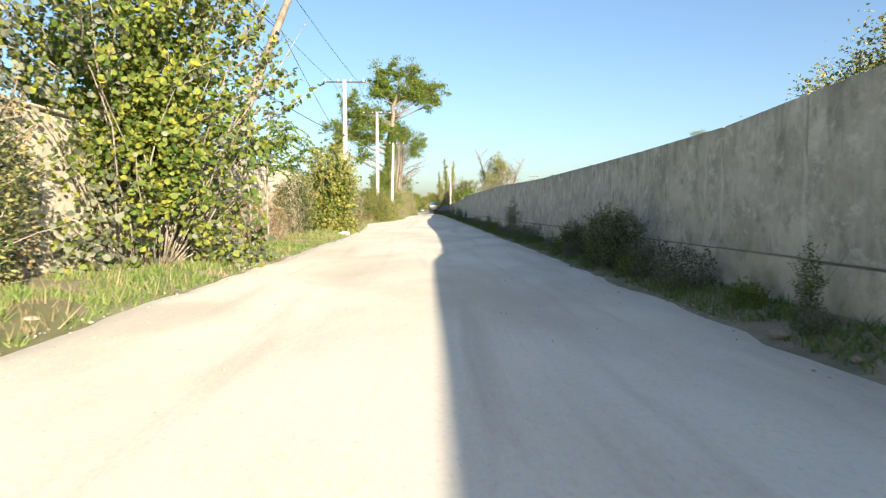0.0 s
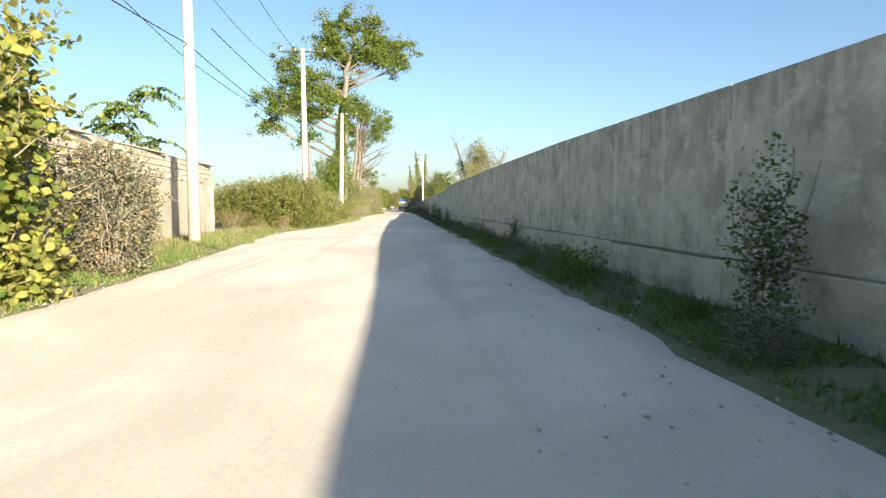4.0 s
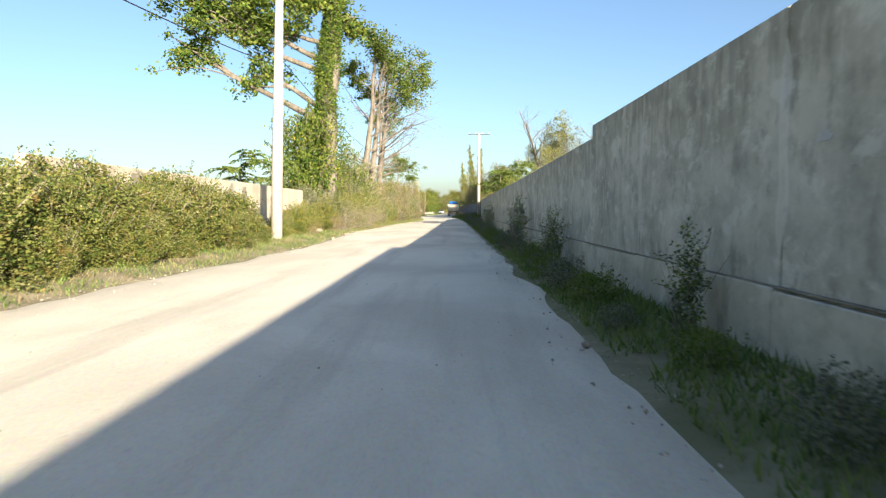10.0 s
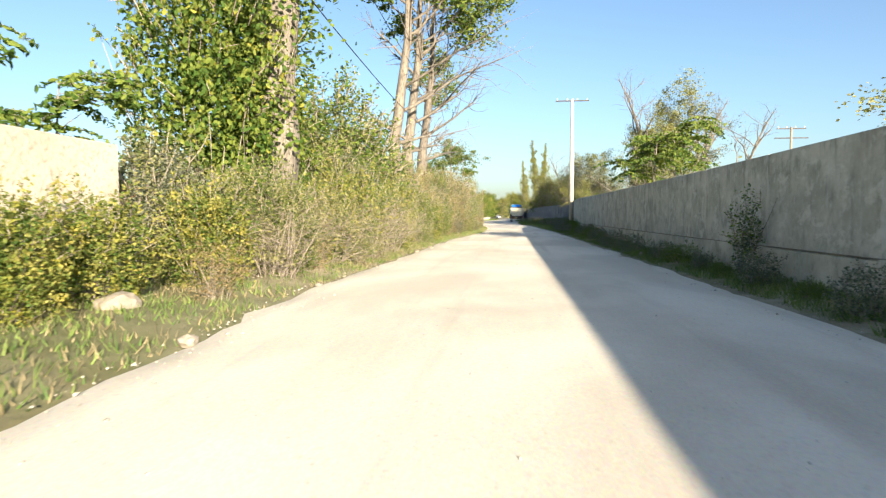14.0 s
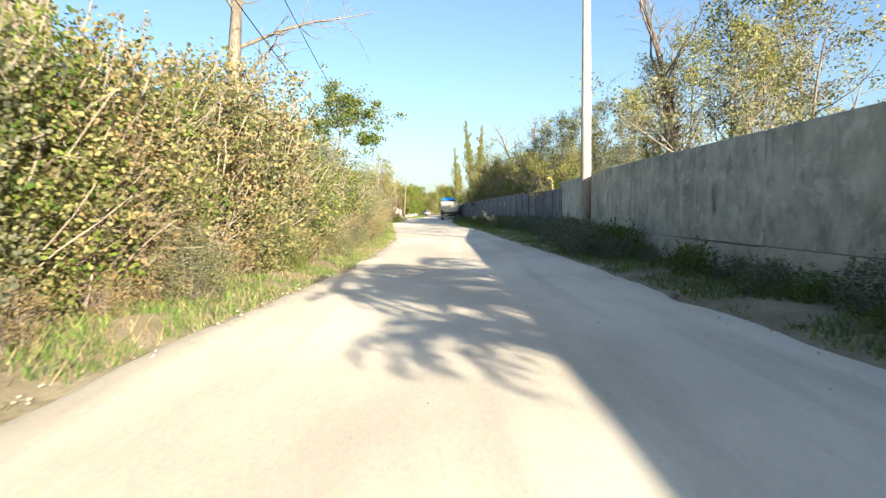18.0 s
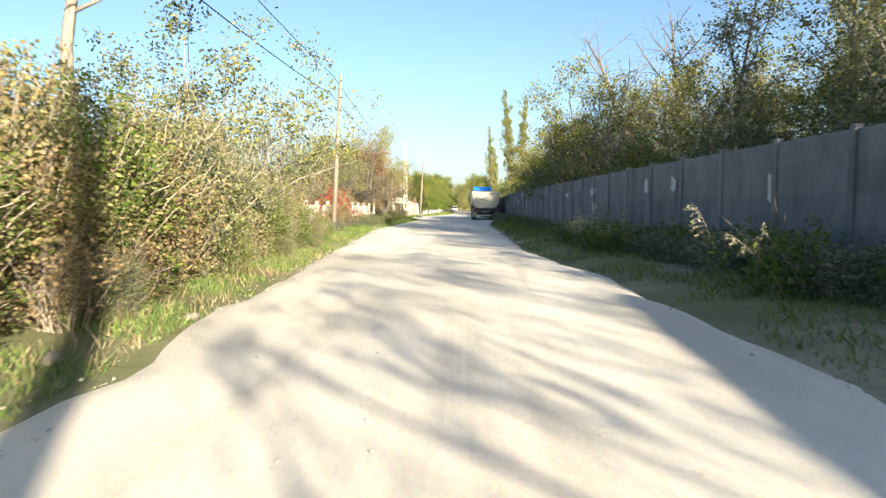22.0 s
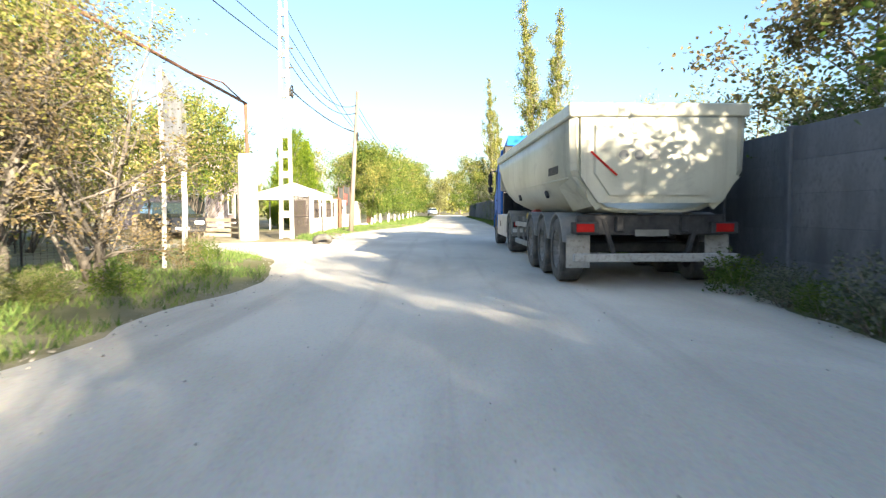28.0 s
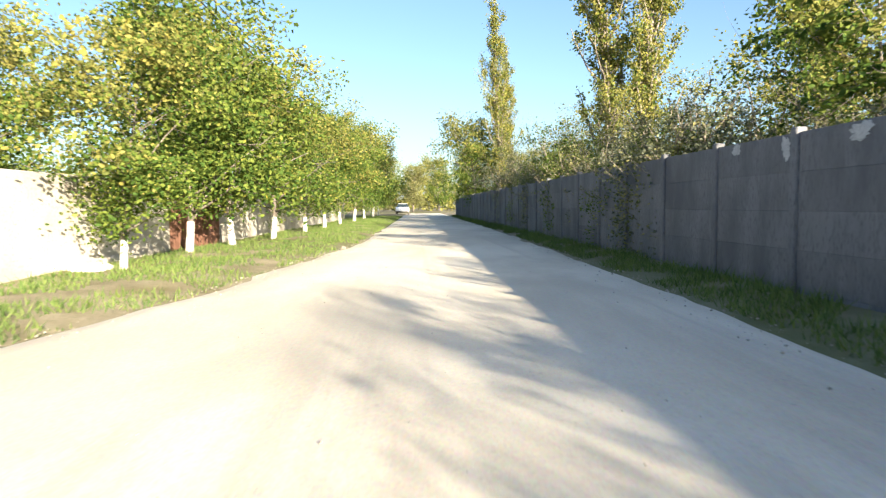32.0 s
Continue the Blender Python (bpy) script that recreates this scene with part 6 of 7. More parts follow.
t_brush = make_tree("brushwood", "heap of cut dry brown brushwood", "brushwood", 180, 2.0, 0.02, 1.7, L_OLIVE, 2600, 0.05, clear=0.02, limbs=110, stems=26, bark=TWIG, up=0.2, twigs=8, tipfill=0.3, group="brushwood heaps")
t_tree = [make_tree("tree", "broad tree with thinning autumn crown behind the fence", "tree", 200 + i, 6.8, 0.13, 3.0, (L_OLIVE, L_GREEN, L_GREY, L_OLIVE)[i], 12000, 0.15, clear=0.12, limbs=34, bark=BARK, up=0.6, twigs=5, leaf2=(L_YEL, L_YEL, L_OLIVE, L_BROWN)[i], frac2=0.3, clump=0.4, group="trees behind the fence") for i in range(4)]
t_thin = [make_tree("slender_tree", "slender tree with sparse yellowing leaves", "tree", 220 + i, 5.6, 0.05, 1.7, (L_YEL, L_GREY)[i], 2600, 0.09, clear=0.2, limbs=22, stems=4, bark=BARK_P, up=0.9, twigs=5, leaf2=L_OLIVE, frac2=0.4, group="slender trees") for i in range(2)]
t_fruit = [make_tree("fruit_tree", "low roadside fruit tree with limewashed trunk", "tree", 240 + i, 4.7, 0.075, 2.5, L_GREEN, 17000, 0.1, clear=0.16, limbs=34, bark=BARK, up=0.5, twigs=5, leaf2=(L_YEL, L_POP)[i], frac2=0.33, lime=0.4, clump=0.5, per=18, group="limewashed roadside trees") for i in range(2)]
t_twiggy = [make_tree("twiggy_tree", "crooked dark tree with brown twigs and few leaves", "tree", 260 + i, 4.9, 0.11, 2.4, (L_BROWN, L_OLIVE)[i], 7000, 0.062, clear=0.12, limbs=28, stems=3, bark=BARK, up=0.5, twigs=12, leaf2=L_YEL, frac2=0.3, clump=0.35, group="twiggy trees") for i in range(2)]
poplar_col = column_tree("columnar_poplar", "tall narrow poplar with yellow-green leaves", 300, 21.5, 0.3, L_YEL, 19000, 0.13, L_POP, "columnar poplars")
bare = make_tree("bare_tree", "leafless tree with fine pale branches", "tree", 400, 9, 0.19, 2.6, L_BROWN, 0, 0.1, clear=0.2, limbs=16, bark=BARK, up=1.7, twigs=9, group="bare trees")
dark_bare = make_tree("leafless_shrub_tree", "dark leafless many-stemmed small tree", "tree", 402, 4.2, 0.075, 1.5, L_BROWN, 0, 0.1, clear=0.2, limbs=30, stems=4, bark=BARK_D, up=1.7, twigs=9)
t_open = [make_tree("open_tree", "open many-stemmed tree with sparse clumped leaves", "tree", 410 + i, 7.4, 0.09, 2.6, (L_OLIVE, L_GREY, L_GREEN)[i], 4600, 0.1, clear=0.25, limbs=30, stems=4, bark=BARK, up=0.9, twigs=6, leaf2=(L_YEL, L_OLIVE, L_YEL)[i], frac2=0.4, clump=0.6, per=50, group="open trees") for i in range(3)]
t_tall = [make_tree("tall_sparse_tree", "tall sparse tree with grey-green leaves far behind the fence", "tree", 430 + i, 13.5, 0.17, 3.3, (L_OLIVE, L_GREY)[i], 5200, 0.16, clear=0.28, limbs=30, bark=BARK, up=0.9, twigs=7, leaf2=L_YEL, frac2=0.3, clump=0.5, per=40, group="tall sparse trees") for i in range(2)]
t_plume = [plume_weed("plume_weed", "tall weed with arching pale feathery plumes below the grey fence", 640 + i, 26, 1.15) for i in range(2)]
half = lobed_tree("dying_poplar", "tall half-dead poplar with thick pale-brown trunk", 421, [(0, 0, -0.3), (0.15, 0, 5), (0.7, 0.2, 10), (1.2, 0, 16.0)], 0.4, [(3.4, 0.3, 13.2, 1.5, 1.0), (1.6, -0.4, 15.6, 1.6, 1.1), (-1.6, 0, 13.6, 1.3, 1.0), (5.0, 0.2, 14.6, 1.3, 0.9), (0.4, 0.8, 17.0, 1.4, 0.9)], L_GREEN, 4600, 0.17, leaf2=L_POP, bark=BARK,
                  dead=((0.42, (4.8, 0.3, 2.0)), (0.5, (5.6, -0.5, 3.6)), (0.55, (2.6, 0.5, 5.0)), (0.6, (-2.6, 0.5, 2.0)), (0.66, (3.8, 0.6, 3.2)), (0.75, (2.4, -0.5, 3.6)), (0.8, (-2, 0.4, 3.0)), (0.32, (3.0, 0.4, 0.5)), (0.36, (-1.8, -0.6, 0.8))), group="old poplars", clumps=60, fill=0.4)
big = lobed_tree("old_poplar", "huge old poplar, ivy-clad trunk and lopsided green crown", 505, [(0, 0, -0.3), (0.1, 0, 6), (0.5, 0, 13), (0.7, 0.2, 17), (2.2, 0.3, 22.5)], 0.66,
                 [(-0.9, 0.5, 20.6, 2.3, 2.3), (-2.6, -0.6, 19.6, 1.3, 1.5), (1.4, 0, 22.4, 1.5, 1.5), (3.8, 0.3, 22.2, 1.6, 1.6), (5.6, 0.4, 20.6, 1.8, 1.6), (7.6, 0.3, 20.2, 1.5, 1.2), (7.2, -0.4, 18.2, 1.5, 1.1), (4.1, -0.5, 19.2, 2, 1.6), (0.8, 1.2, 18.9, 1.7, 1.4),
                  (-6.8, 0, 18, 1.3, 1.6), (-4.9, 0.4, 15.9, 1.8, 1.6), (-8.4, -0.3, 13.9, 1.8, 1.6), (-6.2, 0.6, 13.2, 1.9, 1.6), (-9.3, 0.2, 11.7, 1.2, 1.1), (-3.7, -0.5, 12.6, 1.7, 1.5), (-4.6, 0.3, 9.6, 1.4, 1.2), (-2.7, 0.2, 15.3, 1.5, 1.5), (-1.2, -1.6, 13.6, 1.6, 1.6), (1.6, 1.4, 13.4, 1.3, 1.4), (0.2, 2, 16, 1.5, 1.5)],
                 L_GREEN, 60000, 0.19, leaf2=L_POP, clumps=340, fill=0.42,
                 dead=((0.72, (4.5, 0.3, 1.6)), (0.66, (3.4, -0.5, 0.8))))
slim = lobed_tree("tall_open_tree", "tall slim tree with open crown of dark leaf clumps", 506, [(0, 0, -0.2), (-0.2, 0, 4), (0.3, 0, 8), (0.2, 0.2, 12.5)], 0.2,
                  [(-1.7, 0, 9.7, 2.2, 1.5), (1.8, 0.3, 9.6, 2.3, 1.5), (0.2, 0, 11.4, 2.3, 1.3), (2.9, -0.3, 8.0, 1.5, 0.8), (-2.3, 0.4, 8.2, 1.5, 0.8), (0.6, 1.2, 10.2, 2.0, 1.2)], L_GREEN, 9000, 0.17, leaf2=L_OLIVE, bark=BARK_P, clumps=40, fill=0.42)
first = mound("poplar_thicket", "big young poplar thicket with yellow-spotted leaves", "tree", 520, 2.2, 2.0, 7.0, L_POP, 20000, 0.125, leaf2=L_GREY, frac2=0.2, amp=0.6, holes=-0.02, depth=0.3, shoots=130, shoot=1.2, twigs=60, low=0.4, bark=BARK_P, droop=0.6, narrow=0.8)
ypop = mound("yellow_poplar_shrub", "young poplar shrub turning yellow beside the block wall", "shrub", 530, 1.15, 1.15, 3.9, L_POP, 8000, 0.12, leaf2=L_YEL, frac2=0.45, amp=0.52, holes=-0.16, depth=0.24, shoots=90, shoot=0.9, twigs=40, low=0.4, bark=BARK_P, droop=0.6, narrow=0.8)
t_grey = [mound("grey_shrub", "upright shrub with small grey-green leaves", "shrub", 560 + i, 0.8, 0.8, 2.4, (L_DARK, L_GREY)[i], 7000, 0.055, leaf2=(L_OLIVE, L_BROWN)[i], frac2=0.35, amp=0.3, holes=-0.35, depth=0.14, shoots=60, shoot=0.45, twigs=50, group="grey shrubs") for i in range(2)]
ivy_mass = mound("ivy_thicket", "tall thicket of bright green ivy and saplings", "thicket", 570, 2.1, 1.9, 6.4, L_GREEN, 14000, 0.14, leaf2=L_POP, frac2=0.35, amp=0.52, holes=-0.12, depth=0.2, shoots=90, shoot=1.1, twigs=60)
t_garden = [mound("garden_tree", "garden tree with hanging yellow-green leaves", "tree", 580 + i, 2.7, 2.7, 6.6, (L_POP, L_OLIVE)[i], 21000, 0.115, leaf2=L_YEL, frac2=0.32, amp=0.3, holes=-0.25, depth=0.2, shoots=80, shoot=0.8, twigs=40, low=0.58, bark=BARK, group="garden trees", droop=0.7) for i in range(2)]
thuja = cone_conifer("thuja", "dense bright green conical thuja in the garden", 540, 5.5, 1.8, 42000)
redshrub = make_tree("red_creeper", "red autumn creeper over shrubs", "creeper", 550, 1.9, 0.02, 1.4, L_RED, 5200, 0.09, clear=0.05, limbs=40, stems=9, bark=TWIG, up=0.4, twigs=3, tipfill=0.1, leaf2=L_BROWN, frac2=0.35, group="red creepers")


def pinnate(name, label, seed, height, fronds, frond_len, r=0.05, group=""):
    """A tree-of-heaven: bare stem with long drooping fronds of paired leaflets."""
    rg = np.random.default_rng(seed)
    root = thing(name, label, "tree", group=group)
    main = branch(rg, (0, 0, -0.1), (0.05, 0, 1), height, r, segs=7, wander=0.06)
    paths, cs = [main], []
    tips = [main]
    for k in range(4):
        p, r0 = along(main, 0.5 + 0.12 * k)
        b = branch(rg, p, (math.cos(k * 1.9), math.sin(k * 1.9), 0.9), height * 0.32, r0 * 0.6, segs=4, wander=0.1)
        paths.append(b)
        tips.append(b)
    for k in range(fronds):
        tr = tips[k % len(tips)]
        p, _ = along(tr, rg.uniform(0.72, 1.0))
        az = rg.uniform(0, 6.28)
        f = branch(rg, p, (math.cos(az), math.sin(az), 0.5), frond_len * rg.uniform(0.7, 1.2), 0.008, segs=6, wander=0.05, lift=-0.22)
        paths.append(f)
        for q in range(13):
            a, _ = along(f, 0.15 + 0.84 * q / 12)
            d = Vector((-math.sin(az), math.cos(az), -0.25)) * 0.07
            cs += [a + d, a - d + Vector((0, 0, -0.035))]
    part("trunk", tube_mesh(name, paths, 5), BARK_P, root)
    part("fronds", leaves_mesh(name + "_leaves", [tuple(c) for c in cs], 0.145, rg, droop=0.5, narrow=0.42), L_GREEN, root)
    return root


t_ail = pinnate("tree_of_heaven", "young tree-of-heaven with long drooping fronds", 610, 4.0, 54, 0.95, group="trees of heaven")
# ivy round the old poplar
rg = np.random.default_rng(3)
n = 17000
a, z = rg.uniform(0, 6.283, n), rg.uniform(2.6, 14.0, n)
rad = 0.5 + rg.gamma(1.6, 0.4, n) * np.maximum(1.3 - z / 11, 0.22) * (0.55 + 0.45 * np.sin(a * 2 + z * 1.3))
part("ivy", leaves_mesh("ivy", np.stack([rad * np.cos(a) - 0.75 + 0.09 * z, rad * np.sin(a), z], 1), 0.15, rg), L_GREEN, big, "green ivy round the trunk")

rng = np.random.default_rng(77)


def scatter(templates, spots, smin=0.9, smax=1.1, label="", flat=1.0):
    """First uses of a template place the template itself, later ones are copies."""
    for i, sp in enumerate(spots):
        x, y = sp[0], sp[1]
        s = (sp[2] if len(sp) > 2 else 1.0) * rng.uniform(smin, smax)
        t = templates[i % len(templates)]
        if not t.get("used"):
            t["used"] = 1
            t.matrix_basis = pose(x, y, 0, 0, 0, rng.uniform(0, 360)) @ Matrix.Diagonal((s, s, s * flat, 1))
        else:
            c = copy_thing(t, pose(x, y, 0, 0, 0, rng.uniform(0, 360)))
            c.scale = (s, s * rng.uniform(0.9, 1.15), s * flat * rng.uniform(0.88, 1.12))
            tagged(c, label)


# start of the road
first.matrix_basis = pose(-10.0, 12.9, 0, 0, 0, 20)
ypop.matrix_basis = pose(-8.95, 31.6, 0, 0, 0, 0)
scatter(t_grey, [(-10.0, 27.4), (-11.0, 9.3, 1.35), (-10.6, 8.0, 1.3), (-8.5, 35.0, 0.95), (-9.0, 36.3, 0.85), (-9.6, 34.0, 1.05), (-10.1, 16.2, 0.9), (-11.6, 5.0, 1.3)])
scatter(t_dry, [(-9.6, 17.5), (-9.9, 19.0, 1.1), (-9.5, 20.5), (-9.9, 22.2), (-10.1, 23.5, 0.9), (-10.2, 25.0, 0.7), (-9.4, 18.3, 0.6), (-9.2, 21.4, 0.6), (-10.3, 29.0, 0.6), (-11.6, 55.6, 0.6), (-12.3, 57.0, 0.65), (-11.9, 58.2, 0.6), (-10.0, 53.5, 0.4), (-9.2, 55.5, 0.5)])
spots = []
for i in range(19):
    y = 141.0 + i * 1.35
    spots.append((lerp_line(ROAD_L, y) - 0.75 - 0.5 * rng.uniform(0, 1), y, rng.uniform(0.55, 0.95)))
for y in np.arange(118.5, 141, 1.5):
    spots.append((lerp_line(ROAD_L, y) - 0.7 - 0.35 * rng.uniform(0, 1), y, rng.uniform(0.4, 0.8)))
for y in np.arange(88, 109, 4.6):
    spots.append((lerp_line(ROAD_L, y) - 0.5 - 0.5 * rng.uniform(0, 1), y, rng.uniform(0.25, 0.55)))
scatter(t_dry, spots, label="dry grey-brown weeds before the shrub belt")
scatter([t_ail], [(-9.0, 17.5, 0.95), (-9.2, 20.0, 0.9), (-13.2, 92.6, 1.0), (-12.4, 95.0, 0.9), (1.5, 110.6, 1.25), (2.0, 111.8, 1.2), (2.8, 113.2, 1.1), (1.0, 112.6, 1.0), (-14.8, 50.5, 1.5), (2.3, 242, 1.2)])
# bramble hedge
CREST = [(57, 0.95), (59.5, 1.25), (62, 1.02), (66, 0.86), (70, 0.79), (75, 0.78), (81, 0.68)]
spots = []
for i in range(26):
    y = 58.8 + i * 0.88 + 0.35 * math.sin(i * 2.7)
    k = min(1.0, (y - 56.5) / 5)
    hs = lerp_line(CREST, y)
    spots.append((-9.45 - 1.2 * (1 - k) - 0.25 * math.sin(i * 2.1) - 0.35 * (1.2 - hs), y, hs * (0.96 + 0.1 * math.sin(i * 1.7))))
    if i % 2 == 0:
        spots.append((-11.9 + 0.4 * math.sin(i), y + 0.5, hs * (1.02 + 0.06 * math.sin(i * 3.1))))
    if i % 3 == 0:
        spots.append((-8.75 - 1.2 * (1 - k), y + 0.3, 0.42 + 0.1 * math.sin(i)))
scatter(t_bramble, spots, 0.93, 1.07)
scatter([t_shrub[4], t_shrub[2]], [(-9.3, 99.6, 0.6), (-8.9, 103.2, 0.42), (-9.4, 106.0, 0.6), (-8.8, 96.6, 0.38), (-9.0, 108.6, 0.5), (-9.1, 113.6, 0.55), (-9.0, 101.4, 0.8), (-9.3, 104.6, 0.95), (-9.0, 107.4, 0.9), (-9.4, 110.2, 1.0), (-9.0, 112.0, 0.85), (-9.2, 115.0, 0.9), (-9.3, 94.2, 0.55), (-9.2, 96.4, 0.7), (-8.9, 98.8, 0.62), (-8.7, 100.6, 0.5), (-8.5, 105.4, 0.7), (-8.4, 109.6, 0.72), (-8.3, 113.2, 0.7), (-8.3, 117.0, 0.7)], label="leafy yellow-green shrub among the brushwood")
scatter([t_shrub[4]], [(-9.5, 86.2, 0.42), (-9.4, 88.3, 0.48), (-9.6, 90.4, 0.45), (-9.7, 92.0, 0.5), (-9.9, 81.2, 0.4), (-9.2, 84.9, 0.3)], label="low yellow-leaved shrub before the rendered wall")
# old trees
big.matrix_basis = pose(-10.3, 99.9, 0)
ivy_mass.matrix_basis = pose(-11.5, 99.0, 0, 0, 0, 40) @ Matrix.Diagonal((0.85, 0.85, 1.15, 1))
put(ivy_mass, -11.3, 102.2, 0, 150, 0.72, label="green thicket behind the old poplar")
for x, y, rz_, s_ in ((-10.3, 116.5, 0, 1.0), (-9.9, 118.2, 15, 0.95), (-9.85, 123.5, -25, 0.95)):
    if half.get("used"):
        put(half, x, y, 0, rz_, s_)
    else:
        half["used"] = 1
        half.matrix_basis = pose(x, y, 0, 0, 0, rz_)
put(half, -11.4, 136.8, 0, 60, 0.9)
slim.matrix_basis = pose(-11.3, 159.0, 0) @ Matrix.Diagonal((0.8, 0.8, 0.8, 1))
scatter(t_thin, [(-9.9, 161.5, 0.95), (-10.2, 162.8, 1.0), (-10.6, 164.2, 1.1), (-10.0, 166.0, 0.95), (-11.3, 155.3, 0.6), (-10.6, 150.0, 0.5), (-9.6, 142.5, 0.45), (-12.5, 178.0, 0.9), (-13.0, 182.5, 0.95), (-12.8, 187.5, 1.0), (-14.0, 192.0, 1.1), (3.5, 131.0, 0.75), (2.4, 94.0, 0.72), (2.9, 95.4, 0.6), (12.6, 27.0, 1.2), (-10.9, 164.9, 0.8)])
scatter([t_open[1]], [(7.4, 136.0, 1.1)], label="tree with drooping grey-green leaves behind the wall")
scatter([t_tree[2]], [(11.9, 25.5, 0.95), (13.8, 24.0, 1.15)], label="tree with greyish leaves behind the wall")
# shrub belt left of the road
spots = []
for i in range(49):
    y = 103.5 + i * 1.28
    e = lerp_line(ROAD_L, y)
    tall = 0.95 if y < 118 else (1.2 if y < 136.5 else (0.72 if y < 149 else (0.84 if y < 161 else 0.6)))
    spots.append((e - 1.45 * tall - 0.25 - rng.uniform(0, 0.35), y, tall * rng.uniform(0.85, 1.08)))
    if i % 2:
        spots.append((e - 1.45 * tall - 2.2 - rng.uniform(0, 1.0), y, max(tall, 0.72) * rng.uniform(0.8, 1.22)))
    if i % 3 == 0:
        spots.append((e - 0.75, y + 0.4, 0.32 * rng.uniform(0.8, 1.3)))
scatter(t_shrub[:4], spots)
scatter([t_brush], [(-9.1, 97.8, 0.95), (-8.9, 102.4, 1.1), (-9.4, 104.6), (-8.8, 107.0, 0.8), (-8.7, 122.5, 1.1), (-8.3, 127.0, 1.1), (-8.5, 131.0, 1.2), (-8.7, 95.6, 0.75), (-8.6, 98.6, 0.85), (-8.3, 101.0, 0.8), (-8.2, 104.0, 0.75), (-8.9, 111.5, 0.8)])
scatter([t_shrub[1], t_shrub[4]], [(-10.6, 95.0, 0.8), (-9.9, 97.0, 0.7), (-8.4, 99.4, 0.25), (-8.3, 101.5, 0.25)], label="low dusty shrub in front of dry brushwood")
scatter([t_shrub[2], t_shrub[1]], [(-11.0, 106.5, 1.75), (-11.4, 109.5, 1.9), (-10.8, 112.5, 1.6), (-12.0, 113.5, 1.7), (-10.6, 104.0, 1.3)], label="tall green shrub between the old trees")
# left fence stretch
scatter([redshrub], [(-12.0, 178.0, 0.7), (-11.8, 181.4, 0.9), (-11.75, 183.8, 0.95)])
c = copy_thing(redshrub, pose(-11.3, 197.2, 3.6, 0, 0, 30))
tagged(c, "red creeper hanging in the tree crowns")
c.scale = (0.9, 0.9, 1.0)
dark_bare.matrix_basis = pose(-13.0, 176.9, 0) @ Matrix.Diagonal((1.3, 1.3, 1.5, 1))
scatter([t_shrub[3], t_shrub[1]], [(-12.6, 172.0, 0.75), (-12.9, 174.5, 0.85), (-12.4, 180.5, 0.7), (-12.8, 186.5, 0.9), (-12.6, 190.5, 0.7)], label="brown shrub leaning over the low fence")
scatter([t_dry[0], t_dry[1]], [(-10.9 + 0.2 * math.sin(y * 3), y, 0.55 + 0.15 * math.sin(y * 2)) for y in (176.2, 177.4, 178.8, 180.3, 181.5, 183.6, 186.0, 187.8)], label="brown dry weeds in front of the pale fence")
scatter([t_shrub[3]], [(-10.7, 169.3, 0.75), (-10.2, 167.4, 0.6), (-11.0, 179.5, 0.45), (-11.0, 182.0, 0.4)], label="brown twiggy shrub before the pale fence")
scatter([t_shrub[2]], [(-9.2, 168.3, 0.33), (-9.4, 170.5, 0.3), (-9.0, 166.6, 0.35)], label="low dusty green shrub on the verge")
scatter([t_shrub[0], t_shrub[2], t_weed[0]], [(-10.2 - 0.45 * math.sin(y * 1.3), y, 0.4 + 0.14 * math.sin(y * 2.1) + (0.5 if k % 3 == 2 else 0)) for k, y in enumerate(np.arange(184.5, 206.5, 0.95))], label="low sprawling green bush on the grass verge", flat=0.72)
scatter([t_weed[0], t_weed[1]], [(-10.3 - 0.5 * math.sin(y * 1.7), y, 0.75 + 0.2 * math.sin(y * 2.3)) for y in np.arange(172.0, 185.0, 1.3)], label="green weeds in the grass before the low fence")
scatter(t_twiggy, [(-12.4, 194.5, 1.25), (-12.2, 197.5, 1.3), (-11.6, 200.5, 1.15), (-11.9, 203.2, 1.15), (-11.3, 205.6, 1.0), (-12.4, 208.2), (-13.8, 200.5, 1.3), (-14.8, 194.0, 1.35), (-13.4, 190.0, 1.0)])
scatter([t_open[1]], [(-14.5, 190.5, 0.9), (-13.4, 196.0, 0.95), (-15.5, 199.0, 1.0)], label="light grey-green open tree over the fence")
# yard
scatter([t_twiggy[0], t_thin[0]], [(-10.9, 207.8, 0.85), (-12.0, 209.4, 0.95), (-11.9, 206.8, 1.0), (-13.2, 212.6, 0.8)], label="thin twiggy tree before the white board")
scatter([t_weed[0], t_dry[0]], [(-9.5, 208.6, 0.5), (-10.3, 209.6, 0.45), (-10.5, 211.4, 0.75), (-11.2, 212.8, 0.5), (-11.7, 213.8, 0.8), (-10.9, 209.4, 0.5), (-11.9, 211.8, 0.9), (-12.6, 213.4, 0.5)], label="tall green weeds below the white board")
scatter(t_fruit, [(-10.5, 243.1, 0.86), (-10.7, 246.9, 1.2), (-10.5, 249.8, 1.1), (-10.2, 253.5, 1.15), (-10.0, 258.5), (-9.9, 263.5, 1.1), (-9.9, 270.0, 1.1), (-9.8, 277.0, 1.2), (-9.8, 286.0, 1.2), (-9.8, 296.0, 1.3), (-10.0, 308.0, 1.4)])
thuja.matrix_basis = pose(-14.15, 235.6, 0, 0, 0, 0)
scatter(t_garden, [(-17.2, 227.2), (-20.5, 224.0, 0.95), (-16.6, 214.0, 0.9), (-19.5, 217.5, 1.0)])
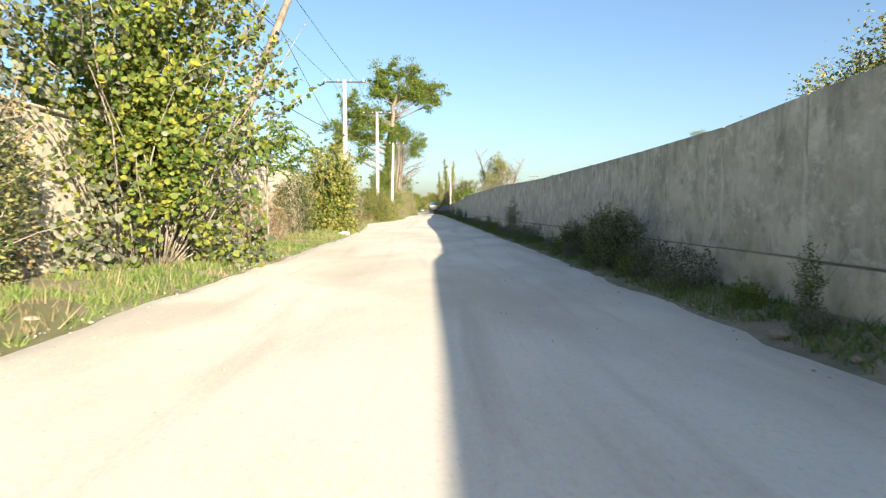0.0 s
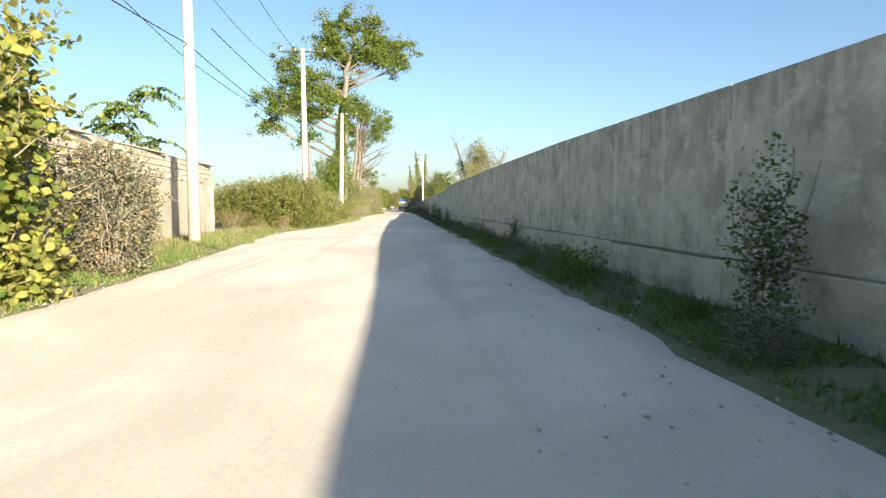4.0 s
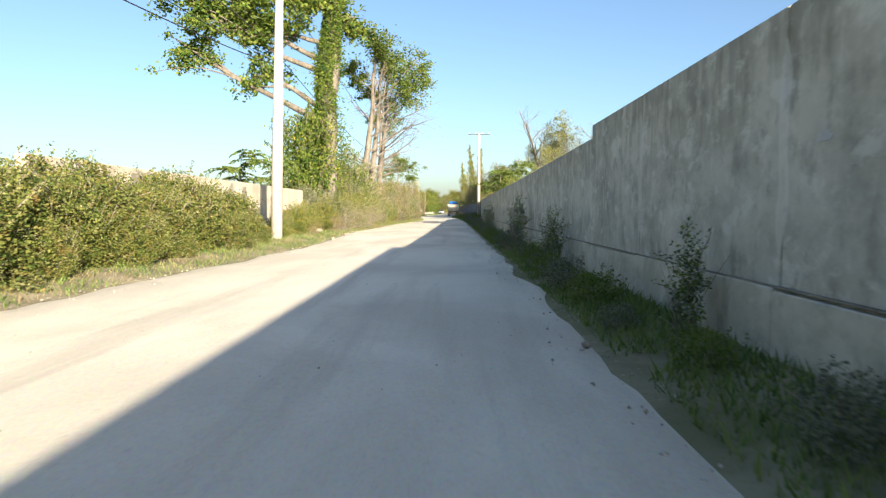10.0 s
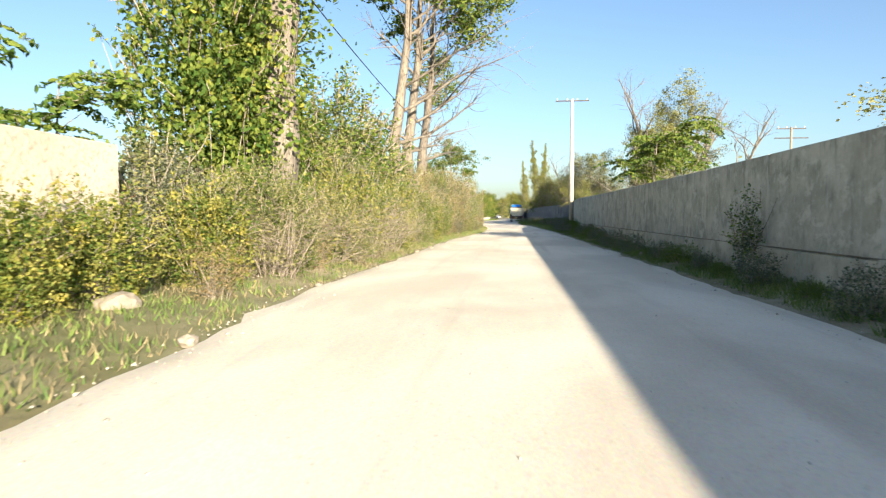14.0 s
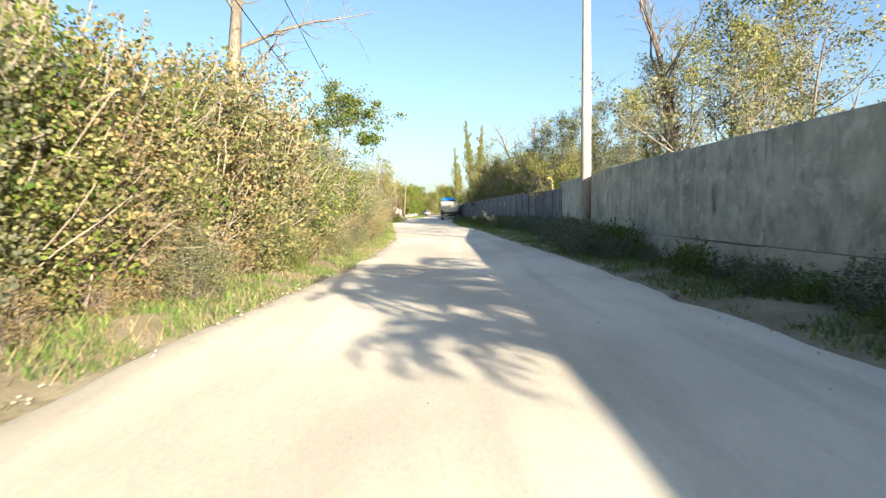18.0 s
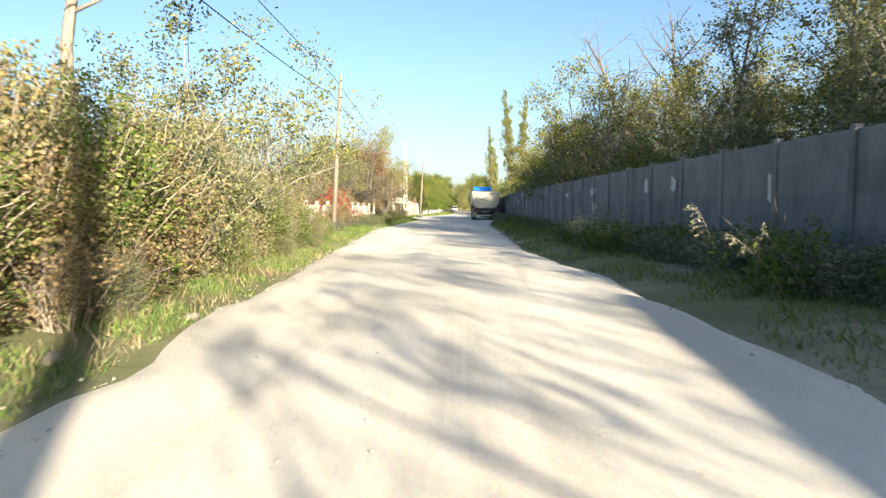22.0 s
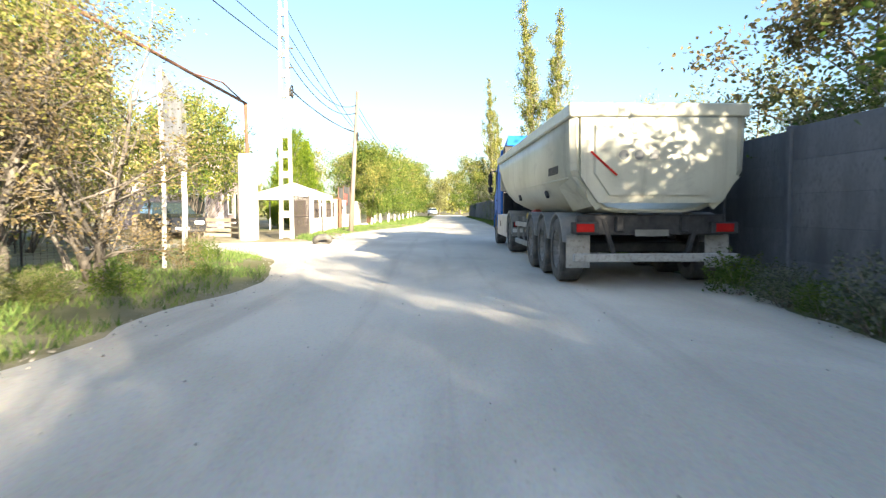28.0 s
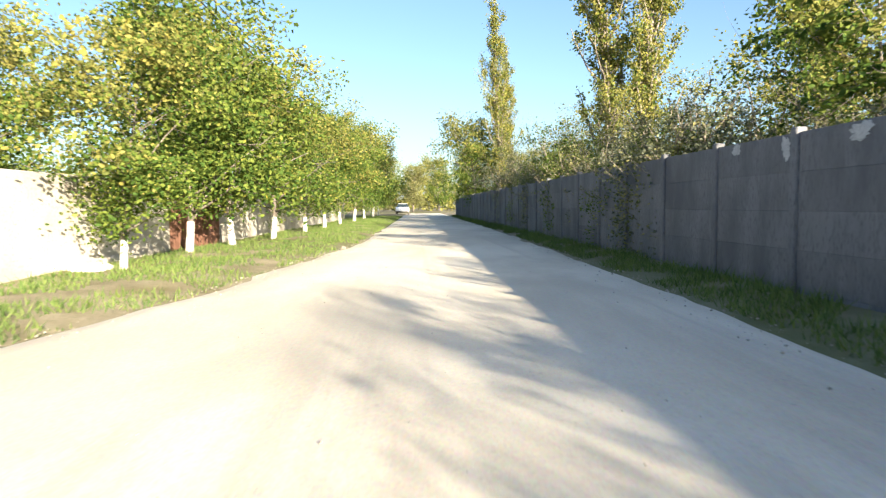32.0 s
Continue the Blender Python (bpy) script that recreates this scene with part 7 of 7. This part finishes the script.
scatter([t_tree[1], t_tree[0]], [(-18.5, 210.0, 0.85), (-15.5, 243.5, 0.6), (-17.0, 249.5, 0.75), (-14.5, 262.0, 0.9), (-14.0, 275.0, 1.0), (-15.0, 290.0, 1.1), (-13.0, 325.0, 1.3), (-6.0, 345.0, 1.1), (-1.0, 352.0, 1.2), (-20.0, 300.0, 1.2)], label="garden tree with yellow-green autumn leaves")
# right: trees behind wall and fence
scatter([bare], [(11.6, 155.8, 1.75), (15.2, 157.0, 1.7), (10.6, 154.0, 1.2), (13.8, 152.5, 1.3), (15.8, 200.0, 1.5), (4.5, 112.5, 0.7), (6.0, 176.0, 1.3), (5.2, 181.0, 1.2)])
near_spots, far_spots = [], []
for i in range(40):
    y = 150 + i * 3.7
    fx = lerp_line(FENCE_R, y)
    s = 0.56 + 0.05 * i + 0.12 * math.sin(i * 1.3) ** 2 if y < 172 else (1.08 if y < 198 else 0.82)
    row = near_spots if y < 172 or y > 200 else far_spots
    if 205 < y < 250 and i % 2:
        continue
    row.append((fx + 2.4 + rng.uniform(0, 2.5), y, s))
    if i % 2:
        row.append((fx + 6.0 + rng.uniform(0, 3), y + 1, s * (1.2 if y < 172 or y > 205 else 0.85)))
scatter([t_open[0], t_open[1], t_open[2]], near_spots)
scatter([t_open[1], t_twiggy[1]], [(5.2, 161.5, 0.8), (4.4, 166.5, 0.95), (5.0, 172.0, 1.0)], label="sparse grey-green tree standing behind the wall's end")
scatter([t_twiggy[1], t_open[0], t_open[1], t_twiggy[1], t_open[2]], [(x, y, s * (1.3 if k % 5 in (0, 3) else 0.95)) for k, (x, y, s) in enumerate(far_spots)])
scatter([t_shrub[0], t_shrub[2], t_shrub[1]], [(lerp_line(FENCE_R, y) + (2.05 if y < 226 else 1.75), y, (1.1 if y < 200 else 0.95) + 0.25 * math.sin(y)) for y in np.arange(149, 262, 3.1)], label="olive shrub crowding behind the grey fence")
scatter([t_tree[1], t_tree[3]], [(2.3, 204.5, 0.8), (2.6, 210.5, 0.75), (2.4, 187.0, 0.8), (2.8, 192.5, 0.85), (3.0, 199.0, 0.85)], label="bushy green tree pressing against the grey fence")
scatter([t_open[2], t_tree[1]], [(3.2, 241.5, 0.95), (5.2, 248.0, 0.9), (4.6, 236.0, 0.95)], label="leafy green tree behind the grey fence")
scatter([t_tree[1]], [(-0.3, 283, 0.95), (0.5, 296, 0.9)], label="rounded green tree leaning over the fence")
scatter([poplar_col], [(4.2, 262.0, 1.06), (5.1, 260.8, 0.86), (1.4, 281.0, 0.74), (2.3, 283.0, 0.62)])
scatter([t_open[0], t_open[2], t_open[1]], [(2.9, 151.5, 0.72), (3.6, 154.6, 0.74), (3.2, 158.0, 0.66), (4.2, 162.2, 0.74), (3.2, 167.6, 0.7), (6.0, 155.2, 0.8)], label="open green tree close behind the grey fence")
scatter(t_tall, [(9.5, 143.5, 0.72), (11.5, 150.0, 0.85), (9.0, 155.0, 0.7), (14.0, 146.0, 0.95), (13.0, 160.0, 0.85), (4.4, 160.0, 0.58), (5.2, 163.6, 0.62), (3.8, 167.0, 0.6), (6.6, 156.6, 0.6), (14.0, 176.5, 1.0), (17.5, 182.0, 1.05), (20.5, 187.0, 1.0)])
scatter([t_open[2], t_twiggy[1], t_open[0]], [(1.5, 180.6, 1.1), (1.2, 186.9, 1.35), (2.4, 176.2, 1.15), (3.4, 197.0, 1.0)], label="crooked open tree reaching over the grey fence")
scatter([t_shrub[0], t_shrub[2]], [(lerp_line(FENCE_R, y) + 1.2, y, 1.12 + 0.16 * math.sin(y * 1.7)) for y in (244.6, 247.2, 250.0, 253.4, 257.0, 261.0, 266.0)], label="dark shrub spilling over the top of the fence")
scatter(t_plume, [(-0.3, 155.8, 1.0), (-0.7, 163.0, 1.15), (-0.9, 164.2, 1.1), (0.4, 150.2, 0.85), (-1.0, 167.5, 0.9)])
# weeds and saplings along the right wall
TUFT = [(0.05, 10.2, 0.3), (0.1, 17.0, 0.22), (0.1, 22.5, 0.25), (0.1, 31.0, 0.22)]
for x, y, s_ in TUFT:
    put(t_weed[0], x + 0.12, y, lerp_line(WALL_H, y) - 0.03, 40 * y, s_, label="small weed tuft on the wall top")
scatter([t_sap], [(-0.25, 41.2, 0.6), (-0.35, 72.9, 0.7), (-0.4, 73.5, 0.6), (-0.4, 79.8, 1.12), (-0.35, 96.5, 1.0), (-0.4, 6.2, 0.6), (-0.3, 66.0, 0.65), (-0.4, 28.6, 0.9)])
for x, y, s_ in ((-0.6, 11.6, 0.42), (-0.65, 12.4, 0.46), (-0.55, 13.3, 0.4), (-0.6, 15.6, 0.34)):
    put(t_grey[0], x, y, 0, 50 * y, s_, label="low dark bushy weed at the wall foot")
spots = [(-0.5, 16.0, 1.0), (-0.6, 10.2, 0.9)]
spots += [(-0.5 - 0.35 * rng.uniform(0, 1), y, rng.uniform(0.35, 0.85)) for y in np.arange(4, 112, 1.6)]
scatter(t_weed, spots)
spots = []
for i in range(68):
    y = 114 + i * 0.82
    w_ = min(lerp_line(WALL_R, y), lerp_line(FENCE_R, y)) if y > 147 else lerp_line(WALL_R, y)
    for k in range(1 + (y > 128)):
        spots.append((w_ - 0.5 - 0.62 * k - 0.2 * math.sin(i * 1.9 + k), y + 0.3 * k, rng.uniform(0.55, 0.95) if y < 130 else rng.uniform(0.75, 1.3)))
scatter(t_weed, spots, label="dusty roadside weeds below the fence")
scatter(t_weed, [(lerp_line(FENCE_R, y) - 0.7 - 0.3 * rng.uniform(0, 1), y, rng.uniform(0.45, 1.05)) for y in np.arange(167, 207, 0.9)], label="dark weedy bush along the foot of the grey fence")


# ---- grass ----
def grass(name, label, y0, y1, left, right, per_m2, hmin, hmax, material, seed):
    rg = np.random.default_rng(seed)
    n = int((y1 - y0) * 2.4 * per_m2)
    y = rg.uniform(y0, y1, n)
    L = np.array([left(v) for v in y])
    R = np.array([right(v) for v in y])
    x = L + (R - L) * rg.uniform(0, 1, n)
    keep = np.array([noise.noise(Vector((a * 0.9, b * 0.9, seed))) for a, b in zip(x, y)]) > -0.16
    x, y = x[keep], y[keep]
    n = len(x)
    z = np.array([ground_z(a, b) for a, b in zip(x, y)]) - 0.015
    h = rg.uniform(hmin, hmax, n) * (0.6 + 0.8 * rg.uniform(0, 1, n) ** 2)
    a = rg.uniform(0, 6.283, n)
    w = rg.uniform(0.006, 0.014, n)
    lean = rg.normal(size=(n, 2)) * h[:, None] * 0.45
    V = np.empty((n, 3, 3))
    V[:, 0] = np.stack([x - w * np.cos(a), y - w * np.sin(a), z], 1)
    V[:, 1] = np.stack([x + w * np.cos(a), y + w * np.sin(a), z], 1)
    V[:, 2] = np.stack([x + lean[:, 0], y + lean[:, 1], z + h], 1)
    me = bpy.data.meshes.new(name)
    me.vertices.add(3 * n)
    me.vertices.foreach_set("co", V.ravel())
    me.loops.add(3 * n)
    me.loops.foreach_set("vertex_index", np.arange(3 * n))
    me.polygons.add(n)
    me.polygons.foreach_set("loop_start", np.arange(n) * 3)
    me.update(calc_edges=True)
    solid(name, me, material, label, "grass", kind="stuff")


lroad = lambda y: lerp_line(ROAD_L, y)
rroad = lambda y: lerp_line(ROAD_R, y)
grass("grass_verge", "green grass along the road verge", 3, 56, lambda y: lroad(y) - 2.4, lambda y: lroad(y) + 0.1, 600, 0.045, 0.15, GRASS, 1)
grass("dry_grass_verge", "dry straw grass along the road verge", 3, 57, lambda y: lroad(y) - 2.7, lambda y: lroad(y) + 0.05, 70, 0.08, 0.28, DRYGRASS, 2)
grass("grass_verge", "green grass below the hedge", 56, 98, lambda y: lroad(y) - 2.3, lambda y: lroad(y) + 0.1, 150, 0.05, 0.16, GRASS, 3)
grass("dry_grass_verge", "dry trampled grass below the hedge", 56, 112, lambda y: lroad(y) - 2.3, lambda y: lroad(y) + 0.1, 90, 0.04, 0.15, DRYGRASS, 13)
grass("grass_verge", "green grass below the shrubs", 98, 172, lambda y: lroad(y) - 1.2, lambda y: lroad(y) + 0.1, 260, 0.04, 0.15, GRASS, 4)
grass("dry_grass_verge", "dry straw grass below the shrubs", 98, 172, lambda y: lroad(y) - 1.3, lambda y: lroad(y) + 0.1, 90, 0.05, 0.18, DRYGRASS, 5)
grass("grass_verge", "green grass before the low fence", 168, 215, lambda y: -11.1 if y < 205 else -13.2, lambda y: lroad(y) + 0.1, 520, 0.05, 0.17, GRASS, 6)
grass("grass_verge", "green grass before the white wall", 222, 300, lambda y: -11.2, lambda y: lroad(y) + 0.1, 430, 0.05, 0.15, GRASS, 7)
grass("grass_verge", "grass at the foot of the concrete wall", 2, 147, lambda y: rroad(y) - 0.05, lambda y: lerp_line(WALL_R, y) - 0.08, 260, 0.04, 0.16, GRASS, 8)
grass("grass_verge", "grass at the foot of the grey fence", 147, 300, lambda y: rroad(y) - 0.05, lambda y: lerp_line(FENCE_R, y) - 0.08, 240, 0.05, 0.2, GRASS, 9)


# ---- far woods ----
def woods(name, label, x0, x1, y0, y1, n, h, material, seed, size=0.9):
    rg = np.random.default_rng(seed)
    k = rg.uniform(0, 1, n)
    x = x0 + (x1 - x0) * k + rg.normal(size=n) * 3
    y = y0 + (y1 - y0) * k + rg.normal(size=n) * 3
    top = np.array([h * (0.65 + 0.45 * noise.noise(Vector((a * 0.06, b * 0.06, seed))) + 0.25 * noise.noise(Vector((a * 0.25, b * 0.25, seed)))) for a, b in zip(x, y)])
    z = top * rg.uniform(0, 1, n) ** 0.7
    solid(name, leaves_mesh(name, np.stack([x, y, z], 1), size, rg, narrow=0.8), material, label, "woods", kind="stuff")


woods("far_woods", "distant autumn treeline", -160, 60, 430, 440, 9000, 9, L_OLIVE, 11)
woods("far_woods", "distant treeline beyond the fields", -150, -75, 60, 330, 12000, 6, L_GREY, 12)
woods("far_woods", "distant autumn trees behind the yards", -60, -24, 150, 420, 12000, 7, L_OLIVE, 13)
woods("far_woods", "distant trees behind the wall", 30, 60, 150, 440, 12000, 9, L_OLIVE, 14)
woods("far_woods", "trees closing the far end of the road", -30, 30, 372, 376, 7000, 9, L_YEL, 15, 0.6)


# ---- loose gravel ----
def gravel(name, label, n, seed, smin, smax, edge):
    """Angular pebbles lying on the road, thicker towards its edges."""
    rg = np.random.default_rng(seed)
    y = rg.uniform(2, 262, n)
    L = np.array([lerp_line(ROAD_L, v) for v in y])
    R = np.array([lerp_line(ROAD_R, v) for v in y])
    k = rg.uniform(0, 1, n)
    if edge:
        k = np.where(rg.uniform(0, 1, n) < 0.6, np.abs(rg.normal(size=n)) * 0.05, 1 - np.abs(rg.normal(size=n)) * 0.05)
    x = L + (R - L) * k
    z = np.array([max(0.0, ground_z(a, b)) for a, b in zip(x, y)])
    s = smin + (smax - smin) * rg.uniform(0, 1, n) ** 3
    octa = np.array([(1, 0, 0), (0, 1, 0), (-1, 0, 0), (0, -1, 0), (0, 0, 0.7), (0, 0, -0.7)])
    V = octa[None] * s[:, None, None] * rg.uniform(0.6, 1.3, (n, 6, 1))
    V[:, :, 0] += x[:, None]
    V[:, :, 1] += y[:, None]
    V[:, :, 2] += z[:, None] + s[:, None] * 0.25
    F8 = np.array([(0, 1, 4), (1, 2, 4), (2, 3, 4), (3, 0, 4), (1, 0, 5), (2, 1, 5), (3, 2, 5), (0, 3, 5)])
    Fc = (F8[None] + (np.arange(n) * 6)[:, None, None]).reshape(-1, 3)
    me = bpy.data.meshes.new(name)
    me.vertices.add(6 * n)
    me.vertices.foreach_set("co", V.ravel())
    me.loops.add(24 * n)
    me.loops.foreach_set("vertex_index", Fc.ravel())
    me.polygons.add(8 * n)
    me.polygons.foreach_set("loop_start", np.arange(8 * n) * 3)
    me.update(calc_edges=True)
    solid(name, me, GRAVEL, label, "gravel", kind="stuff")


GRAVEL = mat("gravel_stone", (0.3, 0.275, 0.225), (0.46, 0.425, 0.355), scale=2, fine=60, bump=0.2, island=0.8)
gravel("gravel", "loose pale gravel along the road edges", 8000, 21, 0.006, 0.024, True)
gravel("gravel", "scattered grit on the road", 5000, 22, 0.004, 0.014, False)
